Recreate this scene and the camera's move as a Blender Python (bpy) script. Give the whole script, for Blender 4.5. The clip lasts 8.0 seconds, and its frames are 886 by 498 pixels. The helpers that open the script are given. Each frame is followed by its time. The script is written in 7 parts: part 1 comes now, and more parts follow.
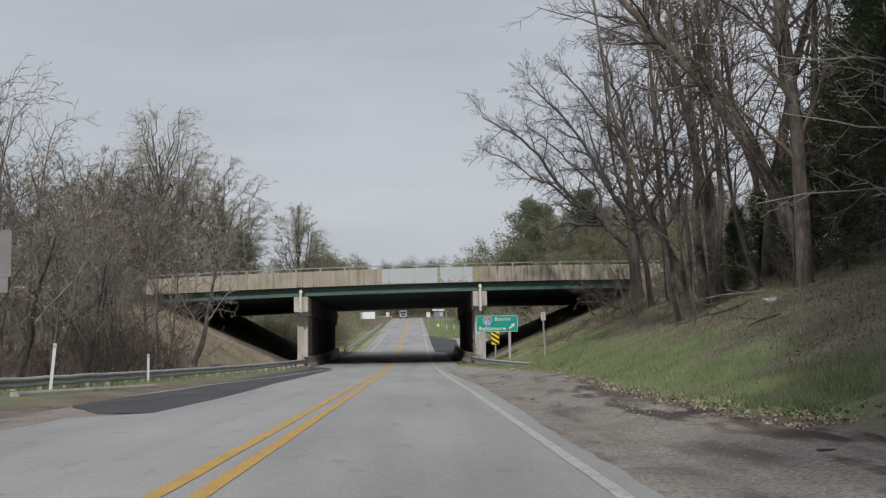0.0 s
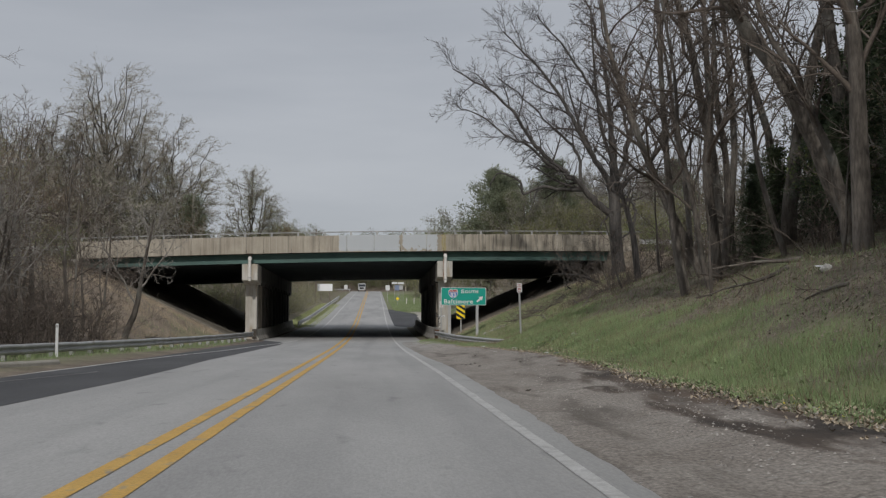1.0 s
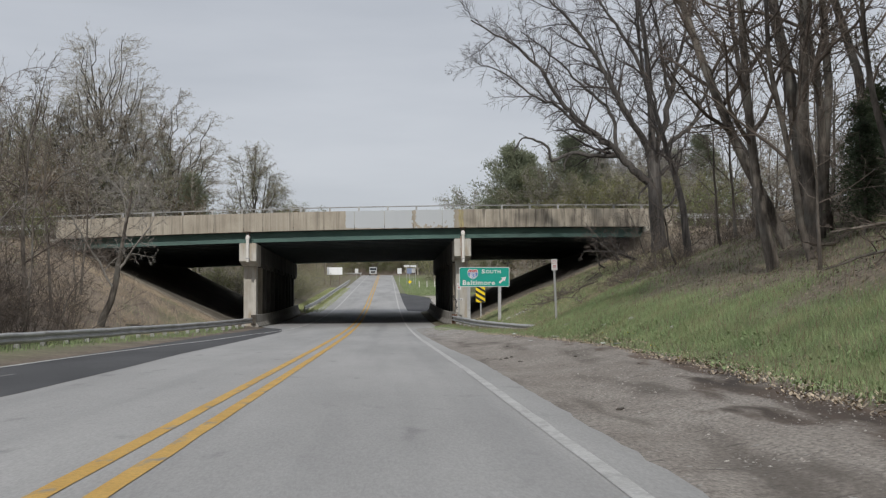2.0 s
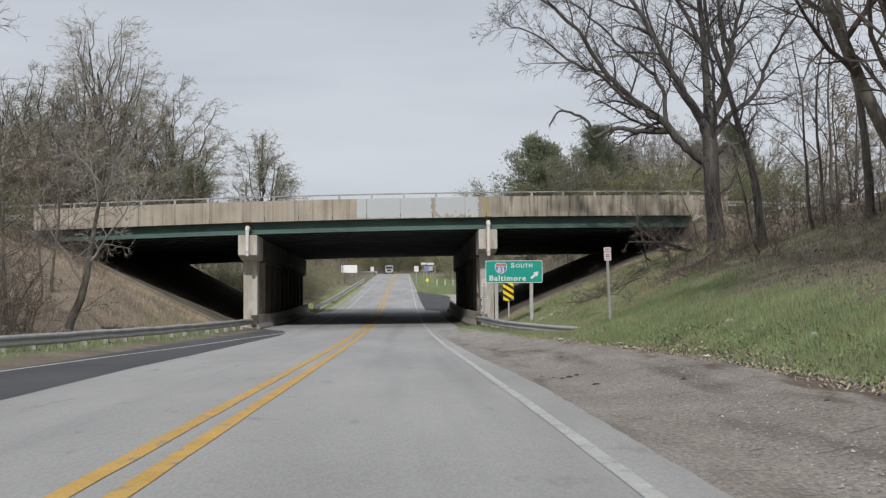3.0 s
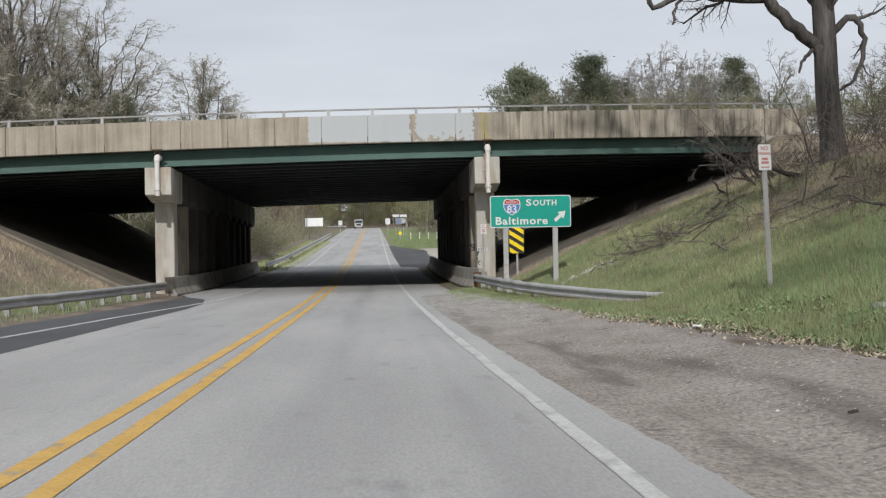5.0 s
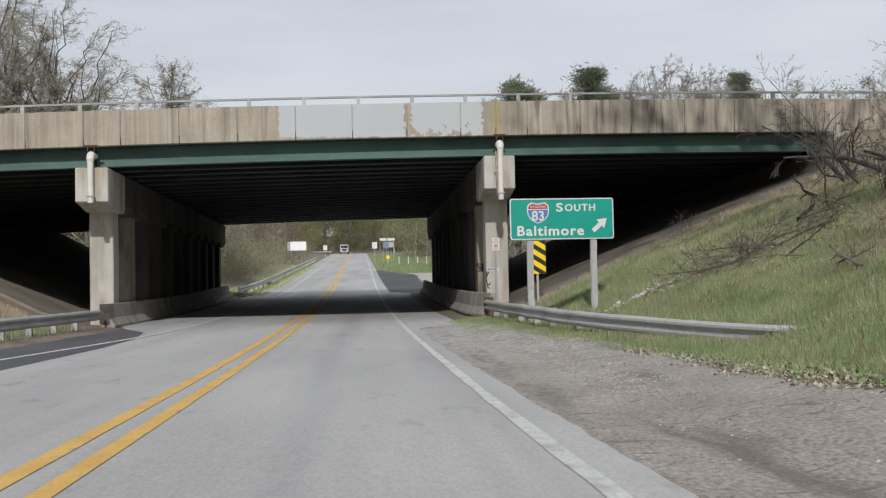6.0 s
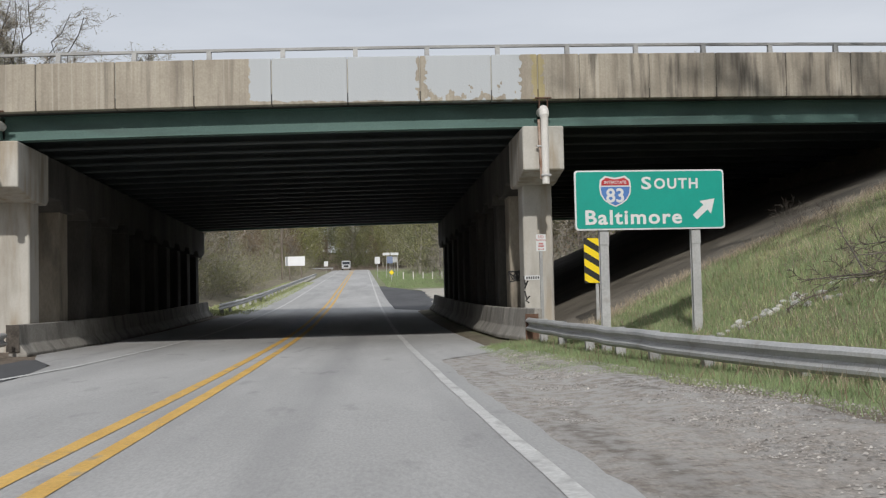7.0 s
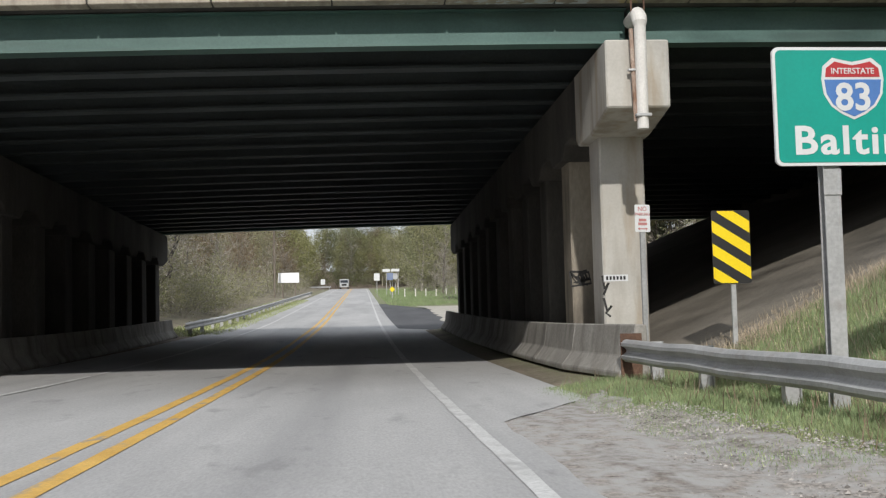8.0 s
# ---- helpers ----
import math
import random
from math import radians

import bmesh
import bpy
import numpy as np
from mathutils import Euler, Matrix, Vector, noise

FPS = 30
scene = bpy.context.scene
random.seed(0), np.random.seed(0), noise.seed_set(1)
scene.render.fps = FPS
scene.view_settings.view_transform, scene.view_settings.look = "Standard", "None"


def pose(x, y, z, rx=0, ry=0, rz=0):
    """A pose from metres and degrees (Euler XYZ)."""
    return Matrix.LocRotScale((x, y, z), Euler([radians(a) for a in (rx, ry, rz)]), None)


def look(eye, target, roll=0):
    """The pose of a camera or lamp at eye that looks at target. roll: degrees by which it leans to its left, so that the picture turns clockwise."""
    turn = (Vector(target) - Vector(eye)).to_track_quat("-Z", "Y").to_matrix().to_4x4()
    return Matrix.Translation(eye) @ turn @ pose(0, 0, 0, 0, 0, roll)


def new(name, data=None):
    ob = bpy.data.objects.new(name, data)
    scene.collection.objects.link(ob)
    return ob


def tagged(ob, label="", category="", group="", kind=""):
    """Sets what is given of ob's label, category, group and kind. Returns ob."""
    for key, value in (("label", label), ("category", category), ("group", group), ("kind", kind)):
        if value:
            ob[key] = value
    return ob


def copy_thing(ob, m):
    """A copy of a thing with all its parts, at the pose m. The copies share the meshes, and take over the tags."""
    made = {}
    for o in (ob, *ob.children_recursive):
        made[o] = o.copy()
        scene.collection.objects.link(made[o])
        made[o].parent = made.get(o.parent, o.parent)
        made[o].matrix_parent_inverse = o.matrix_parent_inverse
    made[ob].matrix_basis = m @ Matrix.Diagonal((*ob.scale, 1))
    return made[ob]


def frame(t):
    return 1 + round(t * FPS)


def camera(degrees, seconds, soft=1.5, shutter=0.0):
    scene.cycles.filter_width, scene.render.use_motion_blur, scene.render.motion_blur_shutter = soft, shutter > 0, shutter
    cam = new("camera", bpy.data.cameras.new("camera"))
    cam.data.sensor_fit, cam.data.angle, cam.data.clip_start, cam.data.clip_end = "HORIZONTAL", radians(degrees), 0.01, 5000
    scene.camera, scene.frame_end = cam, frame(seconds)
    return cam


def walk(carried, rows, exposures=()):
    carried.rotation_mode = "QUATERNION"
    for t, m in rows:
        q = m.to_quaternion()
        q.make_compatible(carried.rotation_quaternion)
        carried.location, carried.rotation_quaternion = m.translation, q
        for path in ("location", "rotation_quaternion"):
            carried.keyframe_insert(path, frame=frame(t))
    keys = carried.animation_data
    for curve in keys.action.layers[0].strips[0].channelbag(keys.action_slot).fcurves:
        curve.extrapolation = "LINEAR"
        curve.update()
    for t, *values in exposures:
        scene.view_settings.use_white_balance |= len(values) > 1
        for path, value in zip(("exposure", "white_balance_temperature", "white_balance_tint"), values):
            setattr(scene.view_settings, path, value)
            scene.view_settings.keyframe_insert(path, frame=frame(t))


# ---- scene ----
cam = camera(41.1, 8.0, soft=1.25)
PATH = [
    (0, (1.865, -84.475, 1.072), (1.913, -82.483, 1.246), -0.8),
    (0.5, (1.818, -81.233, 1.072), (1.909, -79.242, 1.239), -0.2),
    (1, (1.836, -77.846, 1.074), (1.952, -75.854, 1.205), 0.1),
    (1.2, (1.858, -76.45, 1.069), (1.977, -74.457, 1.182), 0.1),
    (2.3, (1.899, -68.365, 1.086), (1.983, -66.37, 1.19), -0.4),
    (2.5, (1.88, -66.867, 1.07), (1.957, -64.871, 1.182), -0.4),
    (3, (1.908, -63.034, 1.098), (1.977, -61.038, 1.201), -0.4),
    (3.5, (1.94, -59.014, 1.132), (2.011, -57.018, 1.237), -0.6),
    (4, (1.922, -54.831, 1.123), (1.992, -52.834, 1.21), -0.7),
    (4.5, (1.939, -50.629, 1.127), (2.022, -48.631, 1.145), -0.8),
    (5, (1.952, -46.386, 1.161), (2.07, -44.389, 1.188), -1.1),
    (5.2, (1.966, -44.68, 1.146), (2.092, -42.685, 1.198), -1.0),
    (6.3, (1.953, -34.863, 1.057), (2.097, -32.87, 1.132), -1.2),
    (6.5, (2.002, -32.996, 1.051), (2.141, -31.003, 1.131), -1.2),
    (7, (2.072, -28.132, 1.027), (2.21, -26.139, 1.129), -1.3),
    (7.5, (2.113, -23.112, 1.023), (2.254, -21.12, 1.145), -1.5),
    (8, (2.174, -17.769, 0.995), (2.314, -15.779, 1.131), -1.4),
]
walk(cam, [(t, look(eye, target, roll)) for t, eye, target, roll in PATH],
     exposures=[(0.0, -0.29), (1.0, -0.56), (1.3, -0.50), (2.4, -0.11), (4.0, -0.05), (5.0, 0.05), (6.5, 0.04), (7.2, 0.02), (8.0, 0.28)])

# ---- sky and sun ----
world = bpy.data.worlds.new("overcast_sky")
scene.world = world
world.use_nodes = True
wn, wl = world.node_tree.nodes, world.node_tree.links
wn.clear()
w_out = wn.new("ShaderNodeOutputWorld")
w_bg = wn.new("ShaderNodeBackground")
w_sky = wn.new("ShaderNodeTexSky")
w_sky.sky_type, w_sky.sun_disc = "NISHITA", False
w_sky.sun_elevation, w_sky.sun_rotation = radians(34), radians(185)
w_scale = wn.new("ShaderNodeMix")
w_scale.data_type, w_scale.blend_type = "RGBA", "MULTIPLY"
w_scale.inputs[0].default_value = 1.0
w_scale.inputs[7].default_value = (0.09, 0.09, 0.09, 1)
w_co = wn.new("ShaderNodeTexCoord")
w_map = wn.new("ShaderNodeMapping")
w_map.inputs["Scale"].default_value = (1.0, 1.0, 5.5)
w_noise = wn.new("ShaderNodeTexNoise")
w_noise.inputs["Scale"].default_value, w_noise.inputs["Detail"].default_value = 2.3, 6
w_noise.inputs["Roughness"].default_value = 0.5
w_ramp = wn.new("ShaderNodeValToRGB")
w_ramp.color_ramp.elements[0].position, w_ramp.color_ramp.elements[0].color = 0.30, (0.53, 0.56, 0.615, 1)
w_ramp.color_ramp.elements[1].position, w_ramp.color_ramp.elements[1].color = 0.68, (0.68, 0.705, 0.755, 1)
w_mix = wn.new("ShaderNodeMix")
w_mix.data_type = "RGBA"
w_mix.inputs[0].default_value = 0.9
wl.new(w_co.outputs["Generated"], w_map.inputs["Vector"])
wl.new(w_map.outputs["Vector"], w_noise.inputs["Vector"])
wl.new(w_noise.outputs["Fac"], w_ramp.inputs["Fac"])
wl.new(w_sky.outputs["Color"], w_scale.inputs[6])
wl.new(w_scale.outputs[2], w_mix.inputs[6])
wl.new(w_ramp.outputs["Color"], w_mix.inputs[7])
wl.new(w_mix.outputs[2], w_bg.inputs["Color"])
w_sep = wn.new("ShaderNodeSeparateXYZ")
wl.new(w_co.outputs["Generated"], w_sep.inputs["Vector"])
w_up = wn.new("ShaderNodeMapRange")
w_up.inputs["From Min"].default_value, w_up.inputs["From Max"].default_value = 0.0, 1.0
w_up.inputs["To Min"].default_value, w_up.inputs["To Max"].default_value = 1.0, 1.16
wl.new(w_sep.outputs["Z"], w_up.inputs["Value"])
wl.new(w_up.outputs["Result"], w_bg.inputs["Strength"])
wl.new(w_bg.outputs["Background"], w_out.inputs["Surface"])

sun = new("sun", bpy.data.lights.new("sun", "SUN"))
sun.data.energy, sun.data.angle, sun.data.color = 2.55, radians(1.2), (1.0, 0.965, 0.92)
sun.matrix_world = look((0, 0, 50), (5, 56, 50 - 38))


# ---- materials ----
def surf(name, c1, c2, scale=0.6, fine=18.0, rough=0.85, bump=0.3, metal=0.0, grain=0.35, stretch=(1, 1, 1), rand=0.0, island=False):
    """A surface whose colour wanders between two tones, with fine grain and relief."""
    m = bpy.data.materials.new(name)
    m.use_nodes = True
    n, l = m.node_tree.nodes, m.node_tree.links
    b = n["Principled BSDF"]
    geo, mp = n.new("ShaderNodeNewGeometry"), n.new("ShaderNodeMapping")
    mp.inputs["Scale"].default_value = stretch
    l.new(geo.outputs["Position"], mp.inputs["Vector"])
    big, small = n.new("ShaderNodeTexNoise"), n.new("ShaderNodeTexNoise")
    for tex, s, d in ((big, scale, 6), (small, fine, 4)):
        tex.inputs["Scale"].default_value, tex.inputs["Detail"].default_value = s, d
        tex.inputs["Roughness"].default_value = 0.6
        l.new(mp.outputs["Vector"], tex.inputs["Vector"])
    ramp = n.new("ShaderNodeValToRGB")
    ramp.color_ramp.elements[0].position, ramp.color_ramp.elements[0].color = 0.34, (*c1, 1)
    ramp.color_ramp.elements[1].position, ramp.color_ramp.elements[1].color = 0.66, (*c2, 1)
    l.new(big.outputs["Fac"], ramp.inputs["Fac"])
    rng = n.new("ShaderNodeMapRange")
    rng.inputs["From Min"].default_value, rng.inputs["From Max"].default_value = 0.25, 0.75
    rng.inputs["To Min"].default_value, rng.inputs["To Max"].default_value = 1 - grain, 1 + grain
    l.new(small.outputs["Fac"], rng.inputs["Value"])
    value = rng.outputs["Result"]
    if rand or island:
        info = n.new("ShaderNodeNewGeometry") if island else n.new("ShaderNodeObjectInfo")
        r2 = n.new("ShaderNodeMapRange")
        r2.inputs["To Min"].default_value, r2.inputs["To Max"].default_value = 1 - (rand or 0.3), 1 + (rand or 0.3)
        l.new(info.outputs["Random Per Island" if island else "Random"], r2.inputs["Value"])
        mul = n.new("ShaderNodeMath")
        mul.operation = "MULTIPLY"
        l.new(value, mul.inputs[0])
        l.new(r2.outputs["Result"], mul.inputs[1])
        value = mul.outputs["Value"]
    mix = n.new("ShaderNodeMix")
    mix.data_type, mix.blend_type = "RGBA", "MULTIPLY"
    mix.inputs[0].default_value = 1.0
    l.new(ramp.outputs["Color"], mix.inputs[6])
    l.new(value, mix.inputs[7])
    l.new(mix.outputs[2], b.inputs["Base Color"])
    b.inputs["Roughness"].default_value, b.inputs["Metallic"].default_value = rough, metal
    if bump:
        bp = n.new("ShaderNodeBump")
        bp.inputs["Strength"].default_value, bp.inputs["Distance"].default_value = bump, 0.02
        l.new(small.outputs["Fac"], bp.inputs["Height"])
        l.new(bp.outputs["Normal"], b.inputs["Normal"])
    return m


def let_light_through(m, share):
    """Thin leaves pass part of the light to their far side."""
    nt = m.node_tree
    b = nt.nodes["Principled BSDF"]
    out = next(n for n in nt.nodes if n.type == "OUTPUT_MATERIAL")
    thin, mix = nt.nodes.new("ShaderNodeBsdfTranslucent"), nt.nodes.new("ShaderNodeMixShader")
    nt.links.new(b.inputs["Base Color"].links[0].from_socket, thin.inputs["Color"])
    mix.inputs[0].default_value = share
    nt.links.new(b.outputs[0], mix.inputs[1])
    nt.links.new(thin.outputs[0], mix.inputs[2])
    nt.links.new(mix.outputs[0], out.inputs["Surface"])


def last_colour(m):
    """The socket that feeds the base colour, to lay another layer over it."""
    return m.node_tree.nodes["Principled BSDF"].inputs["Base Color"].links[0].from_socket


def overlay(m, fac, colour):
    """Lay a colour over a material where the factor socket is 1."""
    n, l = m.node_tree.nodes, m.node_tree.links
    mix = n.new("ShaderNodeMix")
    mix.data_type = "RGBA"
    l.new(fac, mix.inputs[0])
    l.new(last_colour(m), mix.inputs[6])
    mix.inputs[7].default_value = (*colour, 1)
    l.new(mix.outputs[2], n["Principled BSDF"].inputs["Base Color"])


def noise_fac(m, scale, lo, hi, stretch=(1, 1, 1), detail=5):
    n, l = m.node_tree.nodes, m.node_tree.links
    geo, mp, tex, r = n.new("ShaderNodeNewGeometry"), n.new("ShaderNodeMapping"), n.new("ShaderNodeTexNoise"), n.new("ShaderNodeMapRange")
    mp.inputs["Scale"].default_value = stretch
    tex.inputs["Scale"].default_value, tex.inputs["Detail"].default_value = scale, detail
    r.inputs["From Min"].default_value, r.inputs["From Max"].default_value = lo, hi
    l.new(geo.outputs["Position"], mp.inputs["Vector"])
    l.new(mp.outputs["Vector"], tex.inputs["Vector"])
    l.new(tex.outputs["Fac"], r.inputs["Value"])
    return r.outputs["Result"]


def math_node(m, op, a, b=None):
    n, l = m.node_tree.nodes, m.node_tree.links
    k = n.new("ShaderNodeMath")
    k.operation = op
    for i, v in enumerate((a, b)):
        if v is None:
            continue
        if isinstance(v, (int, float)):
            k.inputs[i].default_value = v
        else:
            l.new(v, k.inputs[i])
    return k.outputs["Value"]


def axis_of(m, axis):
    n, l = m.node_tree.nodes, m.node_tree.links
    geo, sep = n.new("ShaderNodeNewGeometry"), n.new("ShaderNodeSeparateXYZ")
    l.new(geo.outputs["Position"], sep.inputs["Vector"])
    return sep.outputs[axis]


def attribute_fac(m, name):
    a = m.node_tree.nodes.new("ShaderNodeAttribute")
    a.attribute_name = name
    return a.outputs["Fac"]


# worn cement-grey pavement with long wheel streaks
M_ROAD = surf("worn_grey_pavement", (0.325, 0.322, 0.316), (0.42, 0.416, 0.408), 0.35, 45, 0.8, 0.25, grain=0.16, stretch=(1, 0.25, 1))
overlay(M_ROAD, math_node(M_ROAD, "MULTIPLY", noise_fac(M_ROAD, 0.9, 0.5, 0.75, (1, 0.035, 1)), 0.5), (0.20, 0.20, 0.202))
overlay(M_ROAD, math_node(M_ROAD, "MULTIPLY", noise_fac(M_ROAD, 2.2, 0.62, 0.72, (1, 0.3, 1)), 0.35), (0.12, 0.12, 0.12))
M_ASPHALT = surf("dark_asphalt", (0.055, 0.056, 0.06), (0.085, 0.086, 0.09), 0.5, 60, 0.85, 0.3, grain=0.3, stretch=(1, 0.3, 1))
M_GRAVEL = surf("broken_asphalt_and_gravel", (0.235, 0.207, 0.18), (0.325, 0.296, 0.264), 0.9, 30, 0.95, 0.8, grain=0.55, stretch=(1, 0.5, 1))
overlay(M_GRAVEL, math_node(M_GRAVEL, "MULTIPLY", noise_fac(M_GRAVEL, 0.9, 0.53, 0.66, (1.6, 0.22, 1)), 0.7), (0.095, 0.08, 0.066))
overlay(M_GRAVEL, noise_fac(M_GRAVEL, 11, 0.66, 0.70), (0.37, 0.355, 0.33))
overlay(M_GRAVEL, math_node(M_GRAVEL, "MULTIPLY", noise_fac(M_GRAVEL, 5, 0.62, 0.68, (0.5, 1.6, 1), 7), 0.55), (0.07, 0.06, 0.052))
pale_run = math_node(M_GRAVEL, "MAXIMUM", math_node(M_GRAVEL, "MINIMUM", math_node(M_GRAVEL, "DIVIDE", math_node(M_GRAVEL, "ADD", axis_of(M_GRAVEL, 1), 30.0), 16.0), 1.0), 0.0)
overlay(M_GRAVEL, math_node(M_GRAVEL, "MULTIPLY", pale_run, noise_fac(M_GRAVEL, 7, 0.36, 0.60, (1, 0.6, 1), 8)), (0.36, 0.35, 0.335))
soil_mask = math_node(M_GRAVEL, "ADD", attribute_fac(M_GRAVEL, "soil"), math_node(M_GRAVEL, "MULTIPLY", math_node(M_GRAVEL, "SUBTRACT", noise_fac(M_GRAVEL, 1.6, 0.25, 0.75, (1.7, 0.3, 1), 7), 0.5), 0.95))
soil_mask = math_node(M_GRAVEL, "MAXIMUM", math_node(M_GRAVEL, "MINIMUM", math_node(M_GRAVEL, "MULTIPLY", math_node(M_GRAVEL, "SUBTRACT", soil_mask, 0.52), 4.0), 1.0), 0.0)
overlay(M_GRAVEL, math_node(M_GRAVEL, "MULTIPLY", soil_mask, 0.9), (0.135, 0.095, 0.07))
overlay(M_GRAVEL, math_node(M_GRAVEL, "MULTIPLY", math_node(M_GRAVEL, "MULTIPLY", soil_mask, attribute_fac(M_GRAVEL, "damp")), noise_fac(M_GRAVEL, 1.1, 0.35, 0.6, (1.3, 0.25, 1), 6)), (0.042, 0.035, 0.03))
M_YELLOW = surf("yellow_road_paint", (0.54, 0.32, 0.07), (0.64, 0.40, 0.10), 1.5, 30, 0.7, 0.15, grain=0.2)
overlay(M_YELLOW, noise_fac(M_YELLOW, 5, 0.58, 0.70, (1, 0.4, 1)), (0.30, 0.27, 0.22))
M_WHITE = surf("white_road_paint", (0.46, 0.46, 0.445), (0.57, 0.57, 0.555), 1.5, 30, 0.7, 0.15, grain=0.2)
overlay(M_WHITE, math_node(M_WHITE, "MULTIPLY", noise_fac(M_WHITE, 6, 0.52, 0.70, (1, 0.5, 1), 8), 0.75), (0.31, 0.305, 0.30))
M_OLD_LINE = surf("worn_out_road_paint", (0.12, 0.12, 0.122), (0.24, 0.24, 0.238), 2.5, 30, 0.8, 0.1, grain=0.25)
M_GROUND = surf("earth_litter_and_grass", (0.125, 0.099, 0.076), (0.235, 0.19, 0.148), 0.5, 9, 0.95, 0.9, grain=0.5)
g_noise = noise_fac(M_GROUND, 0.8, 0.2, 0.52, detail=8)
overlay(M_GROUND, attribute_fac(M_GROUND, "straw"), (0.36, 0.29, 0.21))
overlay(M_GROUND, math_node(M_GROUND, "MULTIPLY", attribute_fac(M_GROUND, "green"), g_noise), (0.18, 0.21, 0.095))
overlay(M_GROUND, math_node(M_GROUND, "MULTIPLY", attribute_fac(M_GROUND, "straw"), noise_fac(M_GROUND, 6, 0.5, 0.7, (3, 1, 1))), (0.16, 0.11, 0.065))
overlay(M_GROUND, math_node(M_GROUND, "MULTIPLY", math_node(M_GROUND, "MULTIPLY", attribute_fac(M_GROUND, "straw"), noise_fac(M_GROUND, 1.3, 0.5, 0.66, detail=7)), 0.75), (0.135, 0.10, 0.072))
M_GRASS = surf("grass_blades", (0.165, 0.23, 0.103), (0.265, 0.34, 0.165), 0.7, 9, 0.8, 0, grain=0.2, island=True, rand=0.26)
overlay(M_GRASS, math_node(M_GRASS, "MULTIPLY", noise_fac(M_GRASS, 0.9, 0.5, 0.72, detail=6), 0.38), (0.36, 0.335, 0.18))
overlay(M_GRASS, math_node(M_GRASS, "MULTIPLY", noise_fac(M_GRASS, 1.7, 0.56, 0.72, detail=5), 0.5), (0.13, 0.16, 0.075))
# yellower copy of the grass, made brighter so sunlight is in its colour
M_GRASS_DRY_LIT = surf("yellowing_lit_grass", (0.25, 0.30, 0.125), (0.38, 0.40, 0.195), 0.9, 9, 0.7, 0, grain=0.3, island=True, rand=0.4)
M_LITTER = surf("fallen_leaves", (0.13, 0.105, 0.084), (0.275, 0.222, 0.178), 0.8, 9, 0.85, 0, grain=0.3, island=True, rand=0.5)
M_DEADSTEM = surf("dead_weed_stems", (0.15, 0.115, 0.075), (0.26, 0.2, 0.135), 0.7, 9, 0.85, 0, grain=0.3, island=True, rand=0.4)
M_STRAW = surf("dry_straw", (0.37, 0.30, 0.215), (0.48, 0.40, 0.30), 0.7, 9, 0.8, 0, grain=0.3, island=True, rand=0.35)
M_CONC = surf("weathered_concrete", (0.35, 0.325, 0.28), (0.48, 0.455, 0.40), 0.8, 25, 0.9, 0.25, grain=0.14)
overlay(M_CONC, math_node(M_CONC, "MULTIPLY", noise_fac(M_CONC, 1.3, 0.52, 0.72, (1.4, 1.4, 0.25)), 0.6), (0.21, 0.185, 0.15))
M_PIER = surf("pale_pier_concrete", (0.42, 0.40, 0.36), (0.53, 0.51, 0.465), 0.8, 25, 0.9, 0.12, grain=0.06)
overlay(M_PIER, math_node(M_PIER, "MULTIPLY", noise_fac(M_PIER, 1.6, 0.50, 0.66, (1.8, 1.8, 0.3), 7), 0.6), (0.31, 0.235, 0.15))
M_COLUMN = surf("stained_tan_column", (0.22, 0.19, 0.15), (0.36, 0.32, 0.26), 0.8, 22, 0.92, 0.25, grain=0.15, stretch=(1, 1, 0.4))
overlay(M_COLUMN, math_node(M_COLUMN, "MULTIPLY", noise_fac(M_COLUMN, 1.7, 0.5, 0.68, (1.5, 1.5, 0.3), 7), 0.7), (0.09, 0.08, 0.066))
overlay(M_PIER, math_node(M_PIER, "MULTIPLY", noise_fac(M_PIER, 1.6, 0.52, 0.7, (1.2, 1.2, 0.2)), 0.7), (0.24, 0.20, 0.15))
# soot plus the shade under the bridge, both put into a darker concrete
M_SOOT_SHADE = surf("sooty_shaded_concrete", (0.042, 0.04, 0.038), (0.115, 0.108, 0.098), 0.7, 22, 0.95, 0.25, grain=0.2, stretch=(1, 1, 0.35))
M_BARRIER = surf("grimy_barrier_concrete", (0.25, 0.235, 0.21), (0.39, 0.372, 0.338), 0.9, 20, 0.92, 0.3, grain=0.2)
overlay(M_BARRIER, math_node(M_BARRIER, "MULTIPLY", noise_fac(M_BARRIER, 2.0, 0.5, 0.64, (1, 1.2, 0.3), 6), 0.5), (0.095, 0.088, 0.078))
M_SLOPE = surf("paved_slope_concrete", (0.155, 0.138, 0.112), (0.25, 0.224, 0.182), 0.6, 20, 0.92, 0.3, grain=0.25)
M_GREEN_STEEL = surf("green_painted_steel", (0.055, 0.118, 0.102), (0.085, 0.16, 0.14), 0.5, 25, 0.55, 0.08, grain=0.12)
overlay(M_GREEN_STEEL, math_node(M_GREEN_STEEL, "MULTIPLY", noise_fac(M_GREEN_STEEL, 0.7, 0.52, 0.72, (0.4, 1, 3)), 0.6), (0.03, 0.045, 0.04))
# inner girders: the shade under the deck is put into a darker paint
M_GIRDER_IN = surf("shaded_girder_paint", (0.036, 0.045, 0.049), (0.062, 0.075, 0.08), 0.6, 25, 0.6, 0.08, grain=0.2)
M_GALV = surf("galvanised_steel", (0.36, 0.362, 0.362), (0.49, 0.492, 0.488), 1.2, 30, 0.55, 0.08, metal=0.3, grain=0.16)
overlay(M_GALV, math_node(M_GALV, "MULTIPLY", noise_fac(M_GALV, 2.5, 0.6, 0.75), 0.5), (0.24, 0.19, 0.15))
